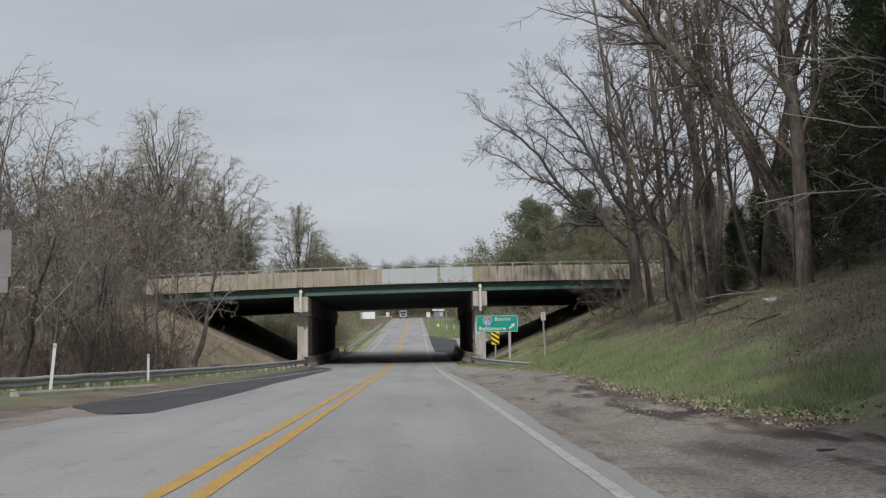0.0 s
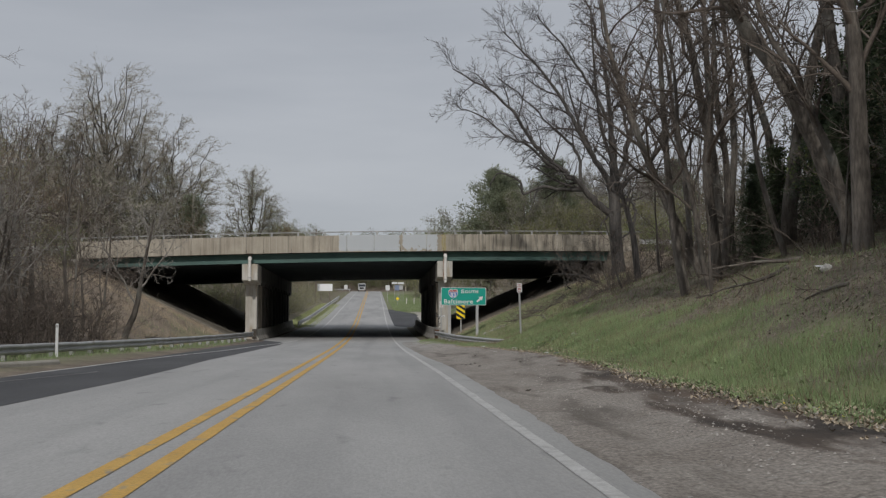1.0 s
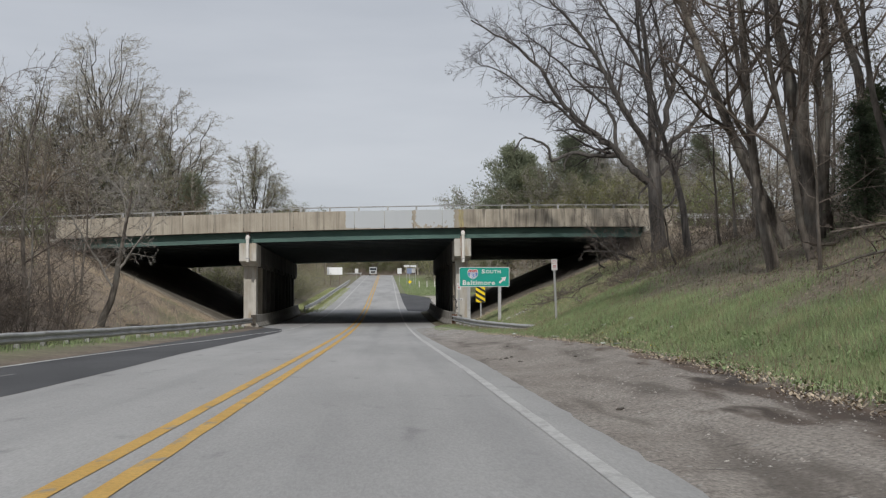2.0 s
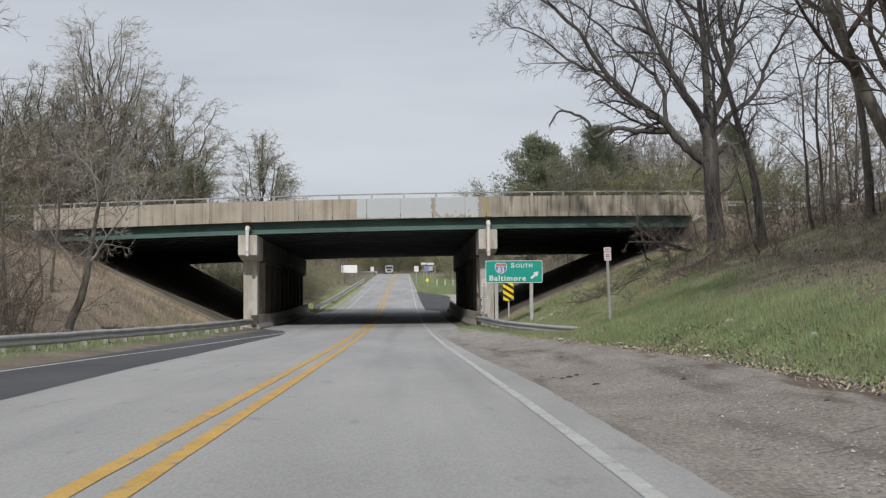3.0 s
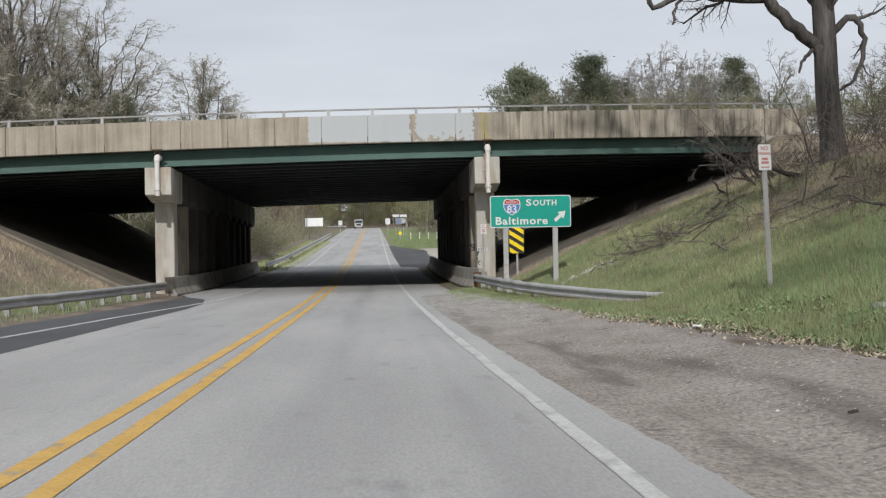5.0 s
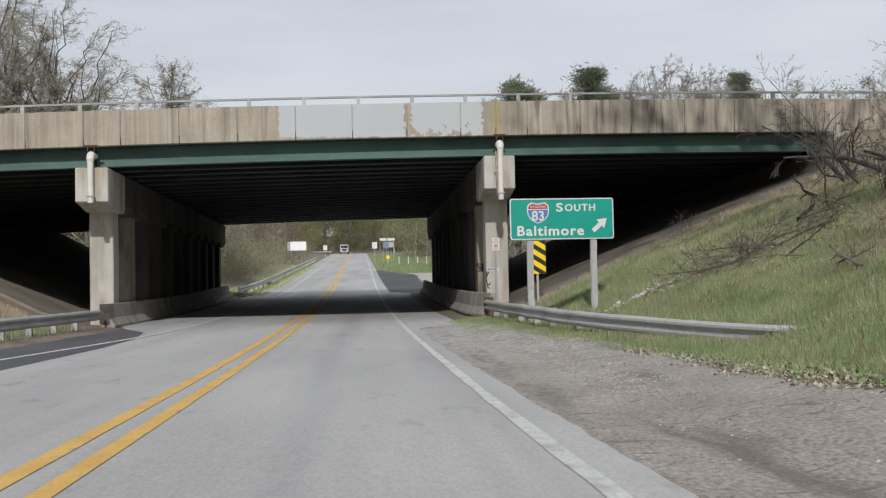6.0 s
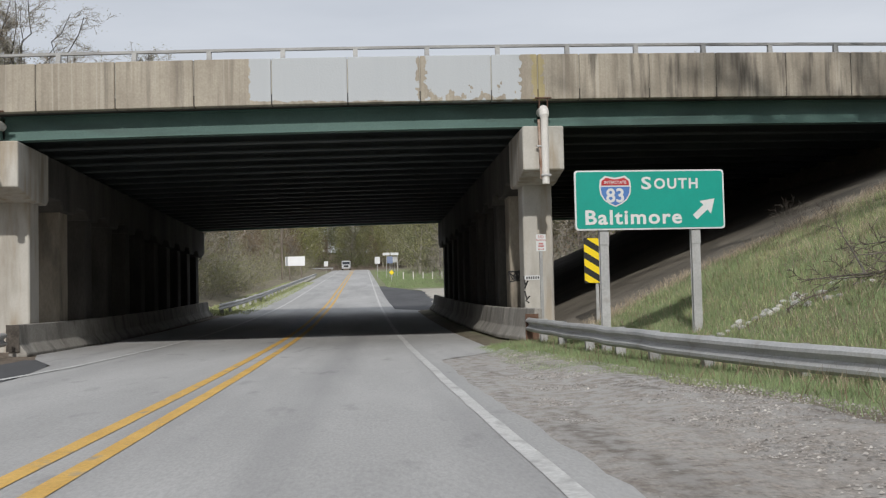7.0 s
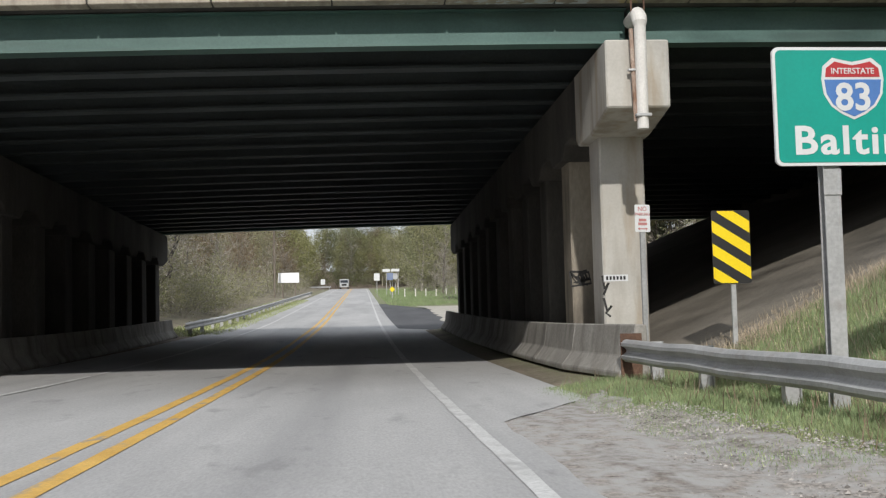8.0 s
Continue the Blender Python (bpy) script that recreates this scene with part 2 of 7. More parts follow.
M_RAIL = surf("dull_grey_rail", (0.25, 0.25, 0.245), (0.35, 0.35, 0.34), 1.2, 30, 0.6, 0.08, metal=0.2, grain=0.16)
M_PIPE = surf("pale_plastic_pipe", (0.62, 0.60, 0.56), (0.72, 0.70, 0.66), 2, 30, 0.55, 0.05, grain=0.1)
M_RUST = surf("rusty_bracket", (0.07, 0.038, 0.025), (0.15, 0.085, 0.056), 3, 40, 0.9, 0.2)
M_RUST_PALE = surf("pale_rusty_pipe", (0.22, 0.13, 0.085), (0.42, 0.33, 0.27), 3, 30, 0.8, 0.1)
M_BARK = surf("grey_brown_bark", (0.075, 0.064, 0.054), (0.185, 0.163, 0.14), 1.6, 8, 0.95, 1.0, grain=0.5, stretch=(2.4, 2.4, 0.5), rand=0.3)
overlay(M_BARK, noise_fac(M_BARK, 1.1, 0.52, 0.72, detail=6), (0.20, 0.195, 0.175))
M_BARK_DARK = surf("dark_furrowed_bark", (0.045, 0.041, 0.038), (0.115, 0.106, 0.098), 1.4, 5.5, 0.95, 1.0, grain=0.6, stretch=(2.6, 2.6, 0.3))
M_BLACK_WOOD = surf("charred_wood", (0.018, 0.016, 0.015), (0.05, 0.045, 0.04), 2.5, 14, 0.95, 0.8, grain=0.5)
M_TWIG_DARK = surf("dark_twigs", (0.055, 0.048, 0.045), (0.105, 0.092, 0.086), 1.0, 20, 0.95, 0, grain=0.3)
M_PALE_TWIG = surf("pale_grey_branches", (0.20, 0.185, 0.165), (0.33, 0.31, 0.285), 1.0, 14, 0.9, 0.2, grain=0.3)
M_TWIG_FAR = surf("pale_brown_twigs", (0.24, 0.22, 0.187), (0.365, 0.335, 0.288), 0.5, 12, 0.95, 0, grain=0.3, rand=0.3)
M_PINE = surf("soft_pine_needles", (0.165, 0.19, 0.125), (0.27, 0.292, 0.195), 0.4, 6, 0.8, 0, grain=0.25, island=True, rand=0.22)
M_SIGN_BACK = surf("dull_sheet_metal", (0.20, 0.20, 0.20), (0.27, 0.27, 0.27), 1, 20, 0.6, 0.05, metal=0.3, grain=0.1)
M_TWIG = surf("grey_twigs", (0.105, 0.085, 0.07), (0.17, 0.14, 0.118), 1.0, 20, 0.95, 0, grain=0.3, rand=0.25)
M_BUD = surf("pale_spring_leaves", (0.215, 0.215, 0.113), (0.345, 0.335, 0.185), 0.3, 5, 0.7, 0, grain=0.3, island=True, rand=0.35)
M_BUD_RED = surf("reddish_buds", (0.19, 0.145, 0.095), (0.28, 0.22, 0.145), 0.3, 5, 0.7, 0, grain=0.3, island=True, rand=0.35)
M_RUST_BUD = surf("rust_brown_buds", (0.15, 0.09, 0.055), (0.24, 0.15, 0.09), 0.3, 5, 0.7, 0, grain=0.3, island=True, rand=0.35)
M_SPRING = surf("yellow_green_leaves", (0.19, 0.195, 0.095), (0.30, 0.30, 0.155), 0.25, 5, 0.7, 0, grain=0.3, island=True, rand=0.35)
M_YOUNG = surf("young_yellow_leaves", (0.20, 0.205, 0.085), (0.32, 0.315, 0.14), 0.25, 5, 0.7, 0, grain=0.3, island=True, rand=0.3)
M_OLIVE = surf("olive_spring_leaves", (0.15, 0.165, 0.09), (0.26, 0.265, 0.15), 0.25, 5, 0.7, 0, grain=0.3, island=True, rand=0.35)
M_NEEDLE = surf("dark_pine_needles", (0.05, 0.072, 0.042), (0.10, 0.128, 0.07), 0.5, 6, 0.7, 0, grain=0.35, island=True, rand=0.4)
M_SHRUB = surf("fresh_shrub_leaves", (0.13, 0.165, 0.06), (0.22, 0.26, 0.10), 0.4, 6, 0.7, 0, grain=0.3, island=True, rand=0.35)
for m_ in (M_PINE, M_BUD, M_BUD_RED, M_RUST_BUD, M_SPRING, M_YOUNG, M_OLIVE, M_NEEDLE, M_SHRUB):
    let_light_through(m_, 0.45)
M_SIGN_GREEN = surf("reflective_green", (0.0, 0.285, 0.222), (0.0, 0.325, 0.258), 0.8, 30, 0.45, 0, grain=0.05)
M_SIGN_WHITE = surf("reflective_white", (0.62, 0.63, 0.63), (0.69, 0.70, 0.70), 1, 30, 0.45, 0, grain=0.04)
M_BOARD = surf("bright_white_board", (0.80, 0.81, 0.82), (0.86, 0.87, 0.88), 1, 30, 0.4, 0, grain=0.03)
M_FADED_BLUE = surf("faded_blue_panel", (0.15, 0.19, 0.30), (0.20, 0.25, 0.37), 1, 30, 0.45, 0, grain=0.05)
M_SIGN_BLUE = surf("shield_blue", (0.07, 0.18, 0.45), (0.09, 0.21, 0.50), 1, 30, 0.45, 0, grain=0.05)
M_SIGN_RED = surf("sign_red", (0.42, 0.03, 0.035), (0.5, 0.045, 0.05), 1, 30, 0.45, 0, grain=0.05)
M_SIGN_YELLOW = surf("sign_yellow", (0.85, 0.62, 0.01), (0.9, 0.68, 0.015), 1, 30, 0.45, 0, grain=0.05)
M_BLACK = surf("flat_black", (0.012, 0.012, 0.012), (0.02, 0.02, 0.02), 1, 30, 0.6, 0, grain=0.1)
M_SPRAY = surf("black_spray_paint", (0.015, 0.014, 0.014), (0.04, 0.038, 0.036), 6, 30, 0.7, 0, grain=0.3)
M_FADED_RED = surf("faded_red_lettering", (0.42, 0.16, 0.15), (0.50, 0.22, 0.21), 2, 30, 0.6, 0, grain=0.1)
M_WRAPPER = surf("faded_blue_wrapper", (0.12, 0.17, 0.25), (0.2, 0.26, 0.34), 3, 30, 0.5, 0, grain=0.2)
M_STONE = surf("pale_loose_stone", (0.34, 0.33, 0.31), (0.5, 0.49, 0.47), 3, 25, 0.9, 0.3, rand=0.25)
M_LUMP = surf("crumbled_asphalt", (0.045, 0.038, 0.032), (0.09, 0.078, 0.066), 4, 25, 0.95, 0.6, rand=0.2)
M_PEBBLE = surf("mixed_gravel", (0.215, 0.196, 0.178), (0.385, 0.362, 0.337), 2, 12, 0.95, 0, grain=0.3, island=True, rand=0.5)
M_WOOD = surf("weathered_wood", (0.12, 0.10, 0.08), (0.22, 0.19, 0.155), 1, 20, 0.9, 0.3, stretch=(3, 3, 0.4))
M_GLASS = surf("dark_glass", (0.02, 0.025, 0.03), (0.03, 0.035, 0.04), 1, 10, 0.1, 0, grain=0.05)
M_TRUCK = surf("white_truck_paint", (0.36, 0.37, 0.38), (0.44, 0.45, 0.46), 1, 20, 0.35, 0, grain=0.05)
M_RUBBER = surf("tyre_rubber", (0.02, 0.02, 0.02), (0.03, 0.03, 0.03), 2, 30, 0.85, 0.1, grain=0.2)

# bridge parapet: streaked concrete with a pale repainted stretch
M_PARAPET = surf("stained_parapet_concrete", (0.325, 0.288, 0.232), (0.425, 0.383, 0.314), 0.7, 22, 0.92, 0.25, grain=0.14)
overlay(M_PARAPET, math_node(M_PARAPET, "MULTIPLY", noise_fac(M_PARAPET, 2.2, 0.52, 0.68, (1.5, 1, 0.12)), 0.55), (0.2, 0.17, 0.135))
overlay(M_PARAPET, math_node(M_PARAPET, "MULTIPLY", noise_fac(M_PARAPET, 2.0, 0.52, 0.62, (5, 1, 0.05), 3), 0.25), (0.23, 0.195, 0.155))
overlay(M_PARAPET, math_node(M_PARAPET, "MULTIPLY", noise_fac(M_PARAPET, 2.7, 0.60, 0.66, (4, 1, 0.04), 3), 0.35), (0.5, 0.465, 0.40))
overlay(M_PARAPET, math_node(M_PARAPET, "MULTIPLY", noise_fac(M_PARAPET, 1.9, 0.55, 0.7, (2.6, 1, 0.16), 7), 0.5), (0.12, 0.105, 0.088))
streak_right = math_node(M_PARAPET, "GREATER_THAN", axis_of(M_PARAPET, 0), 7.5)
overlay(M_PARAPET, math_node(M_PARAPET, "MULTIPLY", math_node(M_PARAPET, "MULTIPLY", noise_fac(M_PARAPET, 2.3, 0.52, 0.66, (1.8, 1, 0.22), 8), streak_right), 0.8), (0.075, 0.066, 0.056))
p_x = math_node(M_PARAPET, "ADD", axis_of(M_PARAPET, 0), math_node(M_PARAPET, "MULTIPLY", math_node(M_PARAPET, "SUBTRACT", noise_fac(M_PARAPET, 6, 0.2, 0.8), 0.5), 0.26))
p_a = math_node(M_PARAPET, "LESS_THAN", math_node(M_PARAPET, "ABSOLUTE", math_node(M_PARAPET, "SUBTRACT", p_x, 1.5)), 1.98)
p_b = math_node(M_PARAPET, "LESS_THAN", math_node(M_PARAPET, "ABSOLUTE", math_node(M_PARAPET, "SUBTRACT", p_x, 4.84)), 1.15)
flaked = math_node(M_PARAPET, "ADD", noise_fac(M_PARAPET, 5, 0.3, 0.7, (1, 1, 0.8), 6), math_node(M_PARAPET, "MULTIPLY", math_node(M_PARAPET, "SUBTRACT", axis_of(M_PARAPET, 2), 6.35), 0.75))
p_b = math_node(M_PARAPET, "MULTIPLY", p_b, math_node(M_PARAPET, "GREATER_THAN", flaked, 0.24))
low_edge = math_node(M_PARAPET, "GREATER_THAN", math_node(M_PARAPET, "ADD", axis_of(M_PARAPET, 2), math_node(M_PARAPET, "MULTIPLY", noise_fac(M_PARAPET, 4, 0.3, 0.7), 0.08)), 6.06)
joint_band = math_node(M_PARAPET, "LESS_THAN", math_node(M_PARAPET, "ABSOLUTE", math_node(M_PARAPET, "SUBTRACT", p_x, 6.42)), 0.13)
overlay(M_PARAPET, math_node(M_PARAPET, "MULTIPLY", joint_band, 0.6), (0.40, 0.33, 0.13))
overlay(M_PARAPET, math_node(M_PARAPET, "MULTIPLY", math_node(M_PARAPET, "MULTIPLY", math_node(M_PARAPET, "MAXIMUM", p_a, p_b), low_edge), 0.92), (0.475, 0.505, 0.53))


# ---- shaping helpers ----
def part(name, bm, material, parent=None, label=""):
    """Link a bmesh as one mesh object, under a thing or a part where one is given."""
    me = bpy.data.meshes.new(name)
    bm.to_mesh(me)
    bm.free()
    me.materials.append(material)
    ob = new(name, me)
    if parent is not None:
        ob.parent = parent
    if label:
        ob["label"] = label
    return ob


def shared(name, me, parent, m):
    """One more piece on a mesh that is already there."""
    ob = new(name, me)
    ob.parent = parent
    ob.matrix_basis = m
    return ob


def raw(name, verts, faces, material, parent=None, smooth=False):
    me = bpy.data.meshes.new(name)
    me.from_pydata([tuple(map(float, v)) for v in verts], [], faces)
    me.materials.append(material)
    if smooth:
        me.polygons.foreach_set("use_smooth", [True] * len(me.polygons))
    ob = new(name, me)
    if parent is not None:
        ob.parent = parent
    return ob


def thing(name, label, category, x=0, y=0, z=0, rz=0, group="", kind=""):
    ob = new(name)
    ob.empty_display_size = 0.2
    ob.matrix_basis = pose(x, y, z, 0, 0, rz)
    return tagged(ob, label, category, group, kind)


def box(x0, y0, z0, x1, y1, z1, bevel=0.0, bm=None):
    bm = bm or bmesh.new()
    made = bmesh.ops.create_cube(bm, size=1)["verts"]
    for v in made:
        v.co = Vector(((x0 + x1) / 2 + v.co.x * (x1 - x0), (y0 + y1) / 2 + v.co.y * (y1 - y0), (z0 + z1) / 2 + v.co.z * (z1 - z0)))
    if bevel:
        edges = list({e for v in made for e in v.link_edges})
        bmesh.ops.bevel(bm, geom=edges, offset=bevel, segments=2, affect="EDGES", profile=0.5)
    return bm


def prism(outline, axis, a, b, bevel=0.0):
    """A closed outline (two coordinates) pushed from a to b along an axis: 'x' (outline y, z), 'y' (x, z) or 'z' (x, y)."""
    def at(p, s):
        return {"x": (s, p[0], p[1]), "y": (p[0], s, p[1]), "z": (p[0], p[1], s)}[axis]
    bm = bmesh.new()
    lo, hi = [bm.verts.new(at(p, a)) for p in outline], [bm.verts.new(at(p, b)) for p in outline]
    k = len(outline)
    for i in range(k):
        bm.faces.new((lo[i], lo[(i + 1) % k], hi[(i + 1) % k], hi[i]))
    bm.faces.new(lo[::-1])
    bm.faces.new(hi)
    bmesh.ops.recalc_face_normals(bm, faces=bm.faces)
    if bevel:
        bmesh.ops.bevel(bm, geom=list(bm.edges), offset=bevel, segments=1, affect="EDGES")
    return bm


def tube(points, radius, sides=10, bm=None):
    """A round bar along points; radius is one number or one for each point."""
    bm = bm or bmesh.new()
    pts = [Vector(p) for p in points]
    radii = radius if isinstance(radius, (list, tuple)) else [radius] * len(pts)
    rings = []
    for i, p in enumerate(pts):
        way = (pts[min(i + 1, len(pts) - 1)] - pts[max(i - 1, 0)]).normalized()
        a = way.orthogonal().normalized() if i == 0 else (ref - way * ref.dot(way)).normalized()
        ref = a
        b = way.cross(a)
        rings.append([bm.verts.new(p + radii[i] * (math.cos(u) * a + math.sin(u) * b)) for u in (2 * math.pi * k / sides for k in range(sides))])
    for r, s in zip(rings, rings[1:]):
        for k in range(sides):
            bm.faces.new((r[k], r[(k + 1) % sides], s[(k + 1) % sides], s[k]))
    bm.faces.new(rings[0][::-1])
    bm.faces.new(rings[-1])
    return bm


# ---- the lie of the land ----
PROFILE_Y = (-140, -30, -15, 0, 15, 47, 111, 255, 300, 360, 900)
PROFILE_Z = (0.0, -0.02, 0.03, 0.16, 0.40, 1.45, 4.35, 10.9, 12.2, 13.0, 14.0)
_py = np.linspace(-140, 900, 2081)
_pz = np.interp(_py, PROFILE_Y, PROFILE_Z)
_pz = np.convolve(np.pad(_pz, 20, "edge"), np.ones(41) / 41, "valid")


def road_z(y):
    return np.interp(y, _py, _pz)


SKEW = 0.05


def near_face(x):
    """Where the bridge's near face stands at x."""
    return -0.25 + SKEW * x


DECK_FIT = np.polyfit((-17, -6.2, 6.5, 18), (5.36, 5.87, 6.03, 6.2), 2)


def deck_z(x):
    """Underside of the parapet at x."""
    return np.polyval(DECK_FIT, np.clip(x, -20, 21))


def left_rail_x(y):
    return np.interp(y, (-75, -60, -53, -40, -27, -12, -1), (-11.0, -10.0, -9.4, -8.45, -7.5, -6.5, -5.95))


def gravel_edge(y):
    return np.interp(y, (-90, -73, -69, -60, -53, -45, -40, -34, -30, -25, -19, -14, -10, -5, 0), (6.5, 6.3, 6.05, 6.2, 6.6, 6.85, 6.8, 6.45, 6.3, 6.0, 6.0, 5.7, 5.4, 5.15, 4.95))


def step(a, b, v):
    t = np.clip((v - a) / (b - a), 0, 1)
    return t * t * (3 - 2 * t)


def ground_z(x, y):
    """Height of the ground; x and y are arrays."""
    x, y = np.broadcast_arrays(np.asarray(x, float), np.asarray(y, float))
    zr = road_z(y)
    wob = 0.16 * np.sin(0.31 * x + 1.7) * np.sin(0.27 * y + 0.4) + 0.10 * np.sin(0.9 * x + 0.5 * y) * np.sin(0.7 * y - 0.35 * x)
    # right bank
    foot = np.interp(y, (-80, -40, -30, -22, -16, -10, -4, 0, 31, 36, 48, 70, 110, 300), (7.2, 7.0, 6.9, 7.7, 8.2, 7.6, 6.9, 6.7, 6.7, 8, 16, 16, 13, 12))
    grade = np.interp(y, (-80, -10, 0, 31, 40, 70), (0.46, 0.48, 0.475, 0.475, 0.25, 0.2))
    rise = np.maximum(0, x - foot) * grade
    top = np.interp(y, (-120, -30, -4, 34, 50, 80), (6.6, 6.2, 5.95, 5.95, 3.0, 4.0)) + np.maximum(0, x - 26) * 0.02
    right = np.interp(y, (-30, -20), (0.30, 0.14)) * step(4.2, 7.0, x) + top * (1 - np.exp(-(rise / top) ** 1.0 * 1.0)) * 0.35 + np.minimum(rise, top) * 0.65
    right = np.where(y > 33, 0.1 * step(4.2, 7, x) * step(94, 104, y) - 0.05 * step(4.0, 4.6, x) * (1 - step(92, 98, y)) + np.minimum(rise, top), right)
    right = right + 0.6 * np.exp(-((x - 15.6) / 3.2) ** 2 - ((y + 12.5) / 4.5) ** 2)
    # left bank
    foot_l = np.interp(y, (-80, -40, -8, 0, 31, 40, 60, 300), (-13.5, -10.8, -8.2, -7.6, -7.6, -7.5, -7.0, -7.0))
    grade_l = np.interp(y, (-80, -30, -8, 31, 40, 80), (0.22, 0.32, 0.50, 0.50, 0.22, 0.15))
    top_l = np.interp(y, (-120, -40, -4, 34, 50, 80), (3.6, 4.2, 5.1, 5.1, 3.0, 4.0))
    rise_l = np.maximum(0, foot_l - x) * grade_l
    left = 0.12 * step(-5.5, -8.0, x) + np.minimum(rise_l, top_l)
    z = zr + np.where(x > 0, right, left)
    z = z + wob * step(7.5, 12, np.abs(x)) * (1 - 0.8 * step(-3, -1, y) * (1 - step(32, 35, y)))
    # far hills
    z = z + 0.10 * np.maximum(0, np.abs(x) - 40) * step(40, 120, y) + 6.5 * step(288, 340, y) * step(0, 1, np.abs(x + 14 * step(270, 320, y)) / 6 - 0.4 + step(318, 326, y) * 3) + 5 * step(345, 700, y)
    # carriageway bed
    inside = (1 - step(4.3, 5.2, x)) * step(-6.2, -4.8, x)
    z = z - 0.06 * inside
    # approach fills behind the abutments
    fill = step(17.2, 17.9, np.abs(x)) * step(-3.0, 0.0, y - SKEW * x) * (1 - step(31, 35, y - SKEW * x))
    z = np.where(fill > 0, z * (1 - fill) + fill * (deck_z(np.clip(x, -19, 19)) + 0.05), z)
    return z


def gz(x, y):
    return float(ground_z(x, y))


def grass_top(y):
    """How far up the bank the green grass reaches before leaf litter takes over."""
    y = np.asarray(y, float)
    return np.interp(y, (-75, -62, -50, -43, -30, -20, -10, 0), (7.9, 8.3, 9.3, 9.2, 9.9, 11.4, 13.2, 14.5)) + 0.5 * np.sin(0.9 * y) + 0.3 * np.sin(2.3 * y + 1)


def build_ground():
    xs = np.concatenate([np.linspace(-700, -60, 22), np.linspace(-56, -22, 18), np.linspace(-21, 26, 80), np.linspace(28, 60, 17), np.linspace(66, 700, 22)])
    ys = np.concatenate([np.linspace(-400, -100, 12), np.linspace(-95, -72, 16), np.linspace(-71, 40, 150), np.linspace(42, 140, 50), np.linspace(146, 420, 40), np.linspace(440, 2500, 30)])
    X, Y = np.meshgrid(xs, ys)
    Z = ground_z(X, Y)
    nx, ny = len(xs), len(ys)
    verts = np.stack([X.ravel(), Y.ravel(), Z.ravel()], 1)
    faces = [(j * nx + i, j * nx + i + 1, (j + 1) * nx + i + 1, (j + 1) * nx + i) for j in range(ny - 1) for i in range(nx - 1)]
    ob = raw("ground", verts, faces, M_GROUND, smooth=True)
    green = np.where(X > 0, step(-0.1, 0.9, X - gravel_edge(Y)) * (1 - 0.9 * step(-0.8, 0.9, X - grass_top(Y))), 0.75 * step(-6, -8, X) * (1 - step(-8.5, -10, X)) * (Y < -2))
    green = np.where(Y > 33, np.where((X > 0) & (X < 13), 0.9, np.where((X < 0) & (X > -6.6), 0.5, 0.25)), green) * (1 - step(225, 280, Y))
    straw = np.where((X < -7.4) & (X > -18) & (Y > -24) & (Y < 1), step(-24, -12, Y) * step(-7.2, -9, X), 0.0)
    straw = straw * (0.42 + 0.42 * np.sin(1.1 * X + 0.7 * Y) * np.sin(0.8 * Y - 0.5 * X))
    straw = np.where((X > 7.5) & (Y < 0) & (Y > -46), (0.2 + 0.65 * step(-34, -14, Y)) * step(8.5, 12, X) * (0.6 + 0.4 * np.sin(0.9 * X + 1.3 * Y) * np.sin(0.6 * Y)), straw)
    for key, val in (("green", green), ("straw", straw)):
        at = ob.data.attributes.new(key, "FLOAT", "POINT")
        at.data.foreach_set("value", np.clip(val, 0, 1).ravel().astype(np.float32))
    tagged(ob, "sloping verge of grass, leaf litter and bare soil", "ground", kind="structure")


build_ground()


# ---- road ----
def ribbon(name, left, right, y0, y1, lift, material, dy=1.0, columns=2, rough_right=0.0, rough_left=0.0, seed=1, cross=0.0):
    """A strip of paving between two lines x(y), laid on the road's profile."""
    rnd = random.Random(seed)
    ys = np.arange(y0, y1 + 1e-6, dy)
    verts, faces = [], []
    for y in ys:
        a, b = float(left(y)) + rough_left * rnd.uniform(-1, 1), float(right(y)) + rough_right * rnd.uniform(-1, 1)
        for k in range(columns + 1):
            x = a + (b - a) * k / columns
            verts.append((x, y, float(road_z(y)) + lift + cross * max(0, x - 4.0)))
    w = columns + 1
    for j in range(len(ys) - 1):
        for k in range(columns):
            faces.append((j * w + k, j * w + k + 1, (j + 1) * w + k + 1, (j + 1) * w + k))
    return raw(name, verts, faces, material)


def seam_x(y):
    """The joint between the grey carriageway and the dark merging lane."""
    return np.interp(y, (-120, -63, -61.5, -54, -47, -39, -21, -13, -9, -5, -2.2, 0, 40), (-4.6, -4.4, -3.2, -3.12, -3.25, -3.5, -3.45, -3.3, -3.4, -3.9, -4.95, -5.5, -4.6))


def left_line_x(y):
    return np.interp(y, (-58, -53, -46, -40, -33, -25, -17, -10, -6, 2, 30, 60), (-6.35, -6.1, -5.85, -5.75, -5.4, -4.75, -4.3, -3.6, -3.3, -3.1, -2.9, -2.9))


def edge_line_x(y):
    return 3.395 + np.interp(y, (-50, -37, -25, -15, 0, 40, 80, 200), (0, -0.08, -0.17, -0.21, -0.24, -0.26, -0.2, 0))


def grey_edge(y):
    return np.interp(y, (-120, -67, -62, -52, -44, -37, -23, -13, -6.5, -4.8, -2.5, 33, 36, 60), (3.66, 3.7, 3.82, 3.88, 3.92, 3.74, 3.56, 3.46, 3.5, 4.3, 5.5, 5.5, 3.9, 3.85))


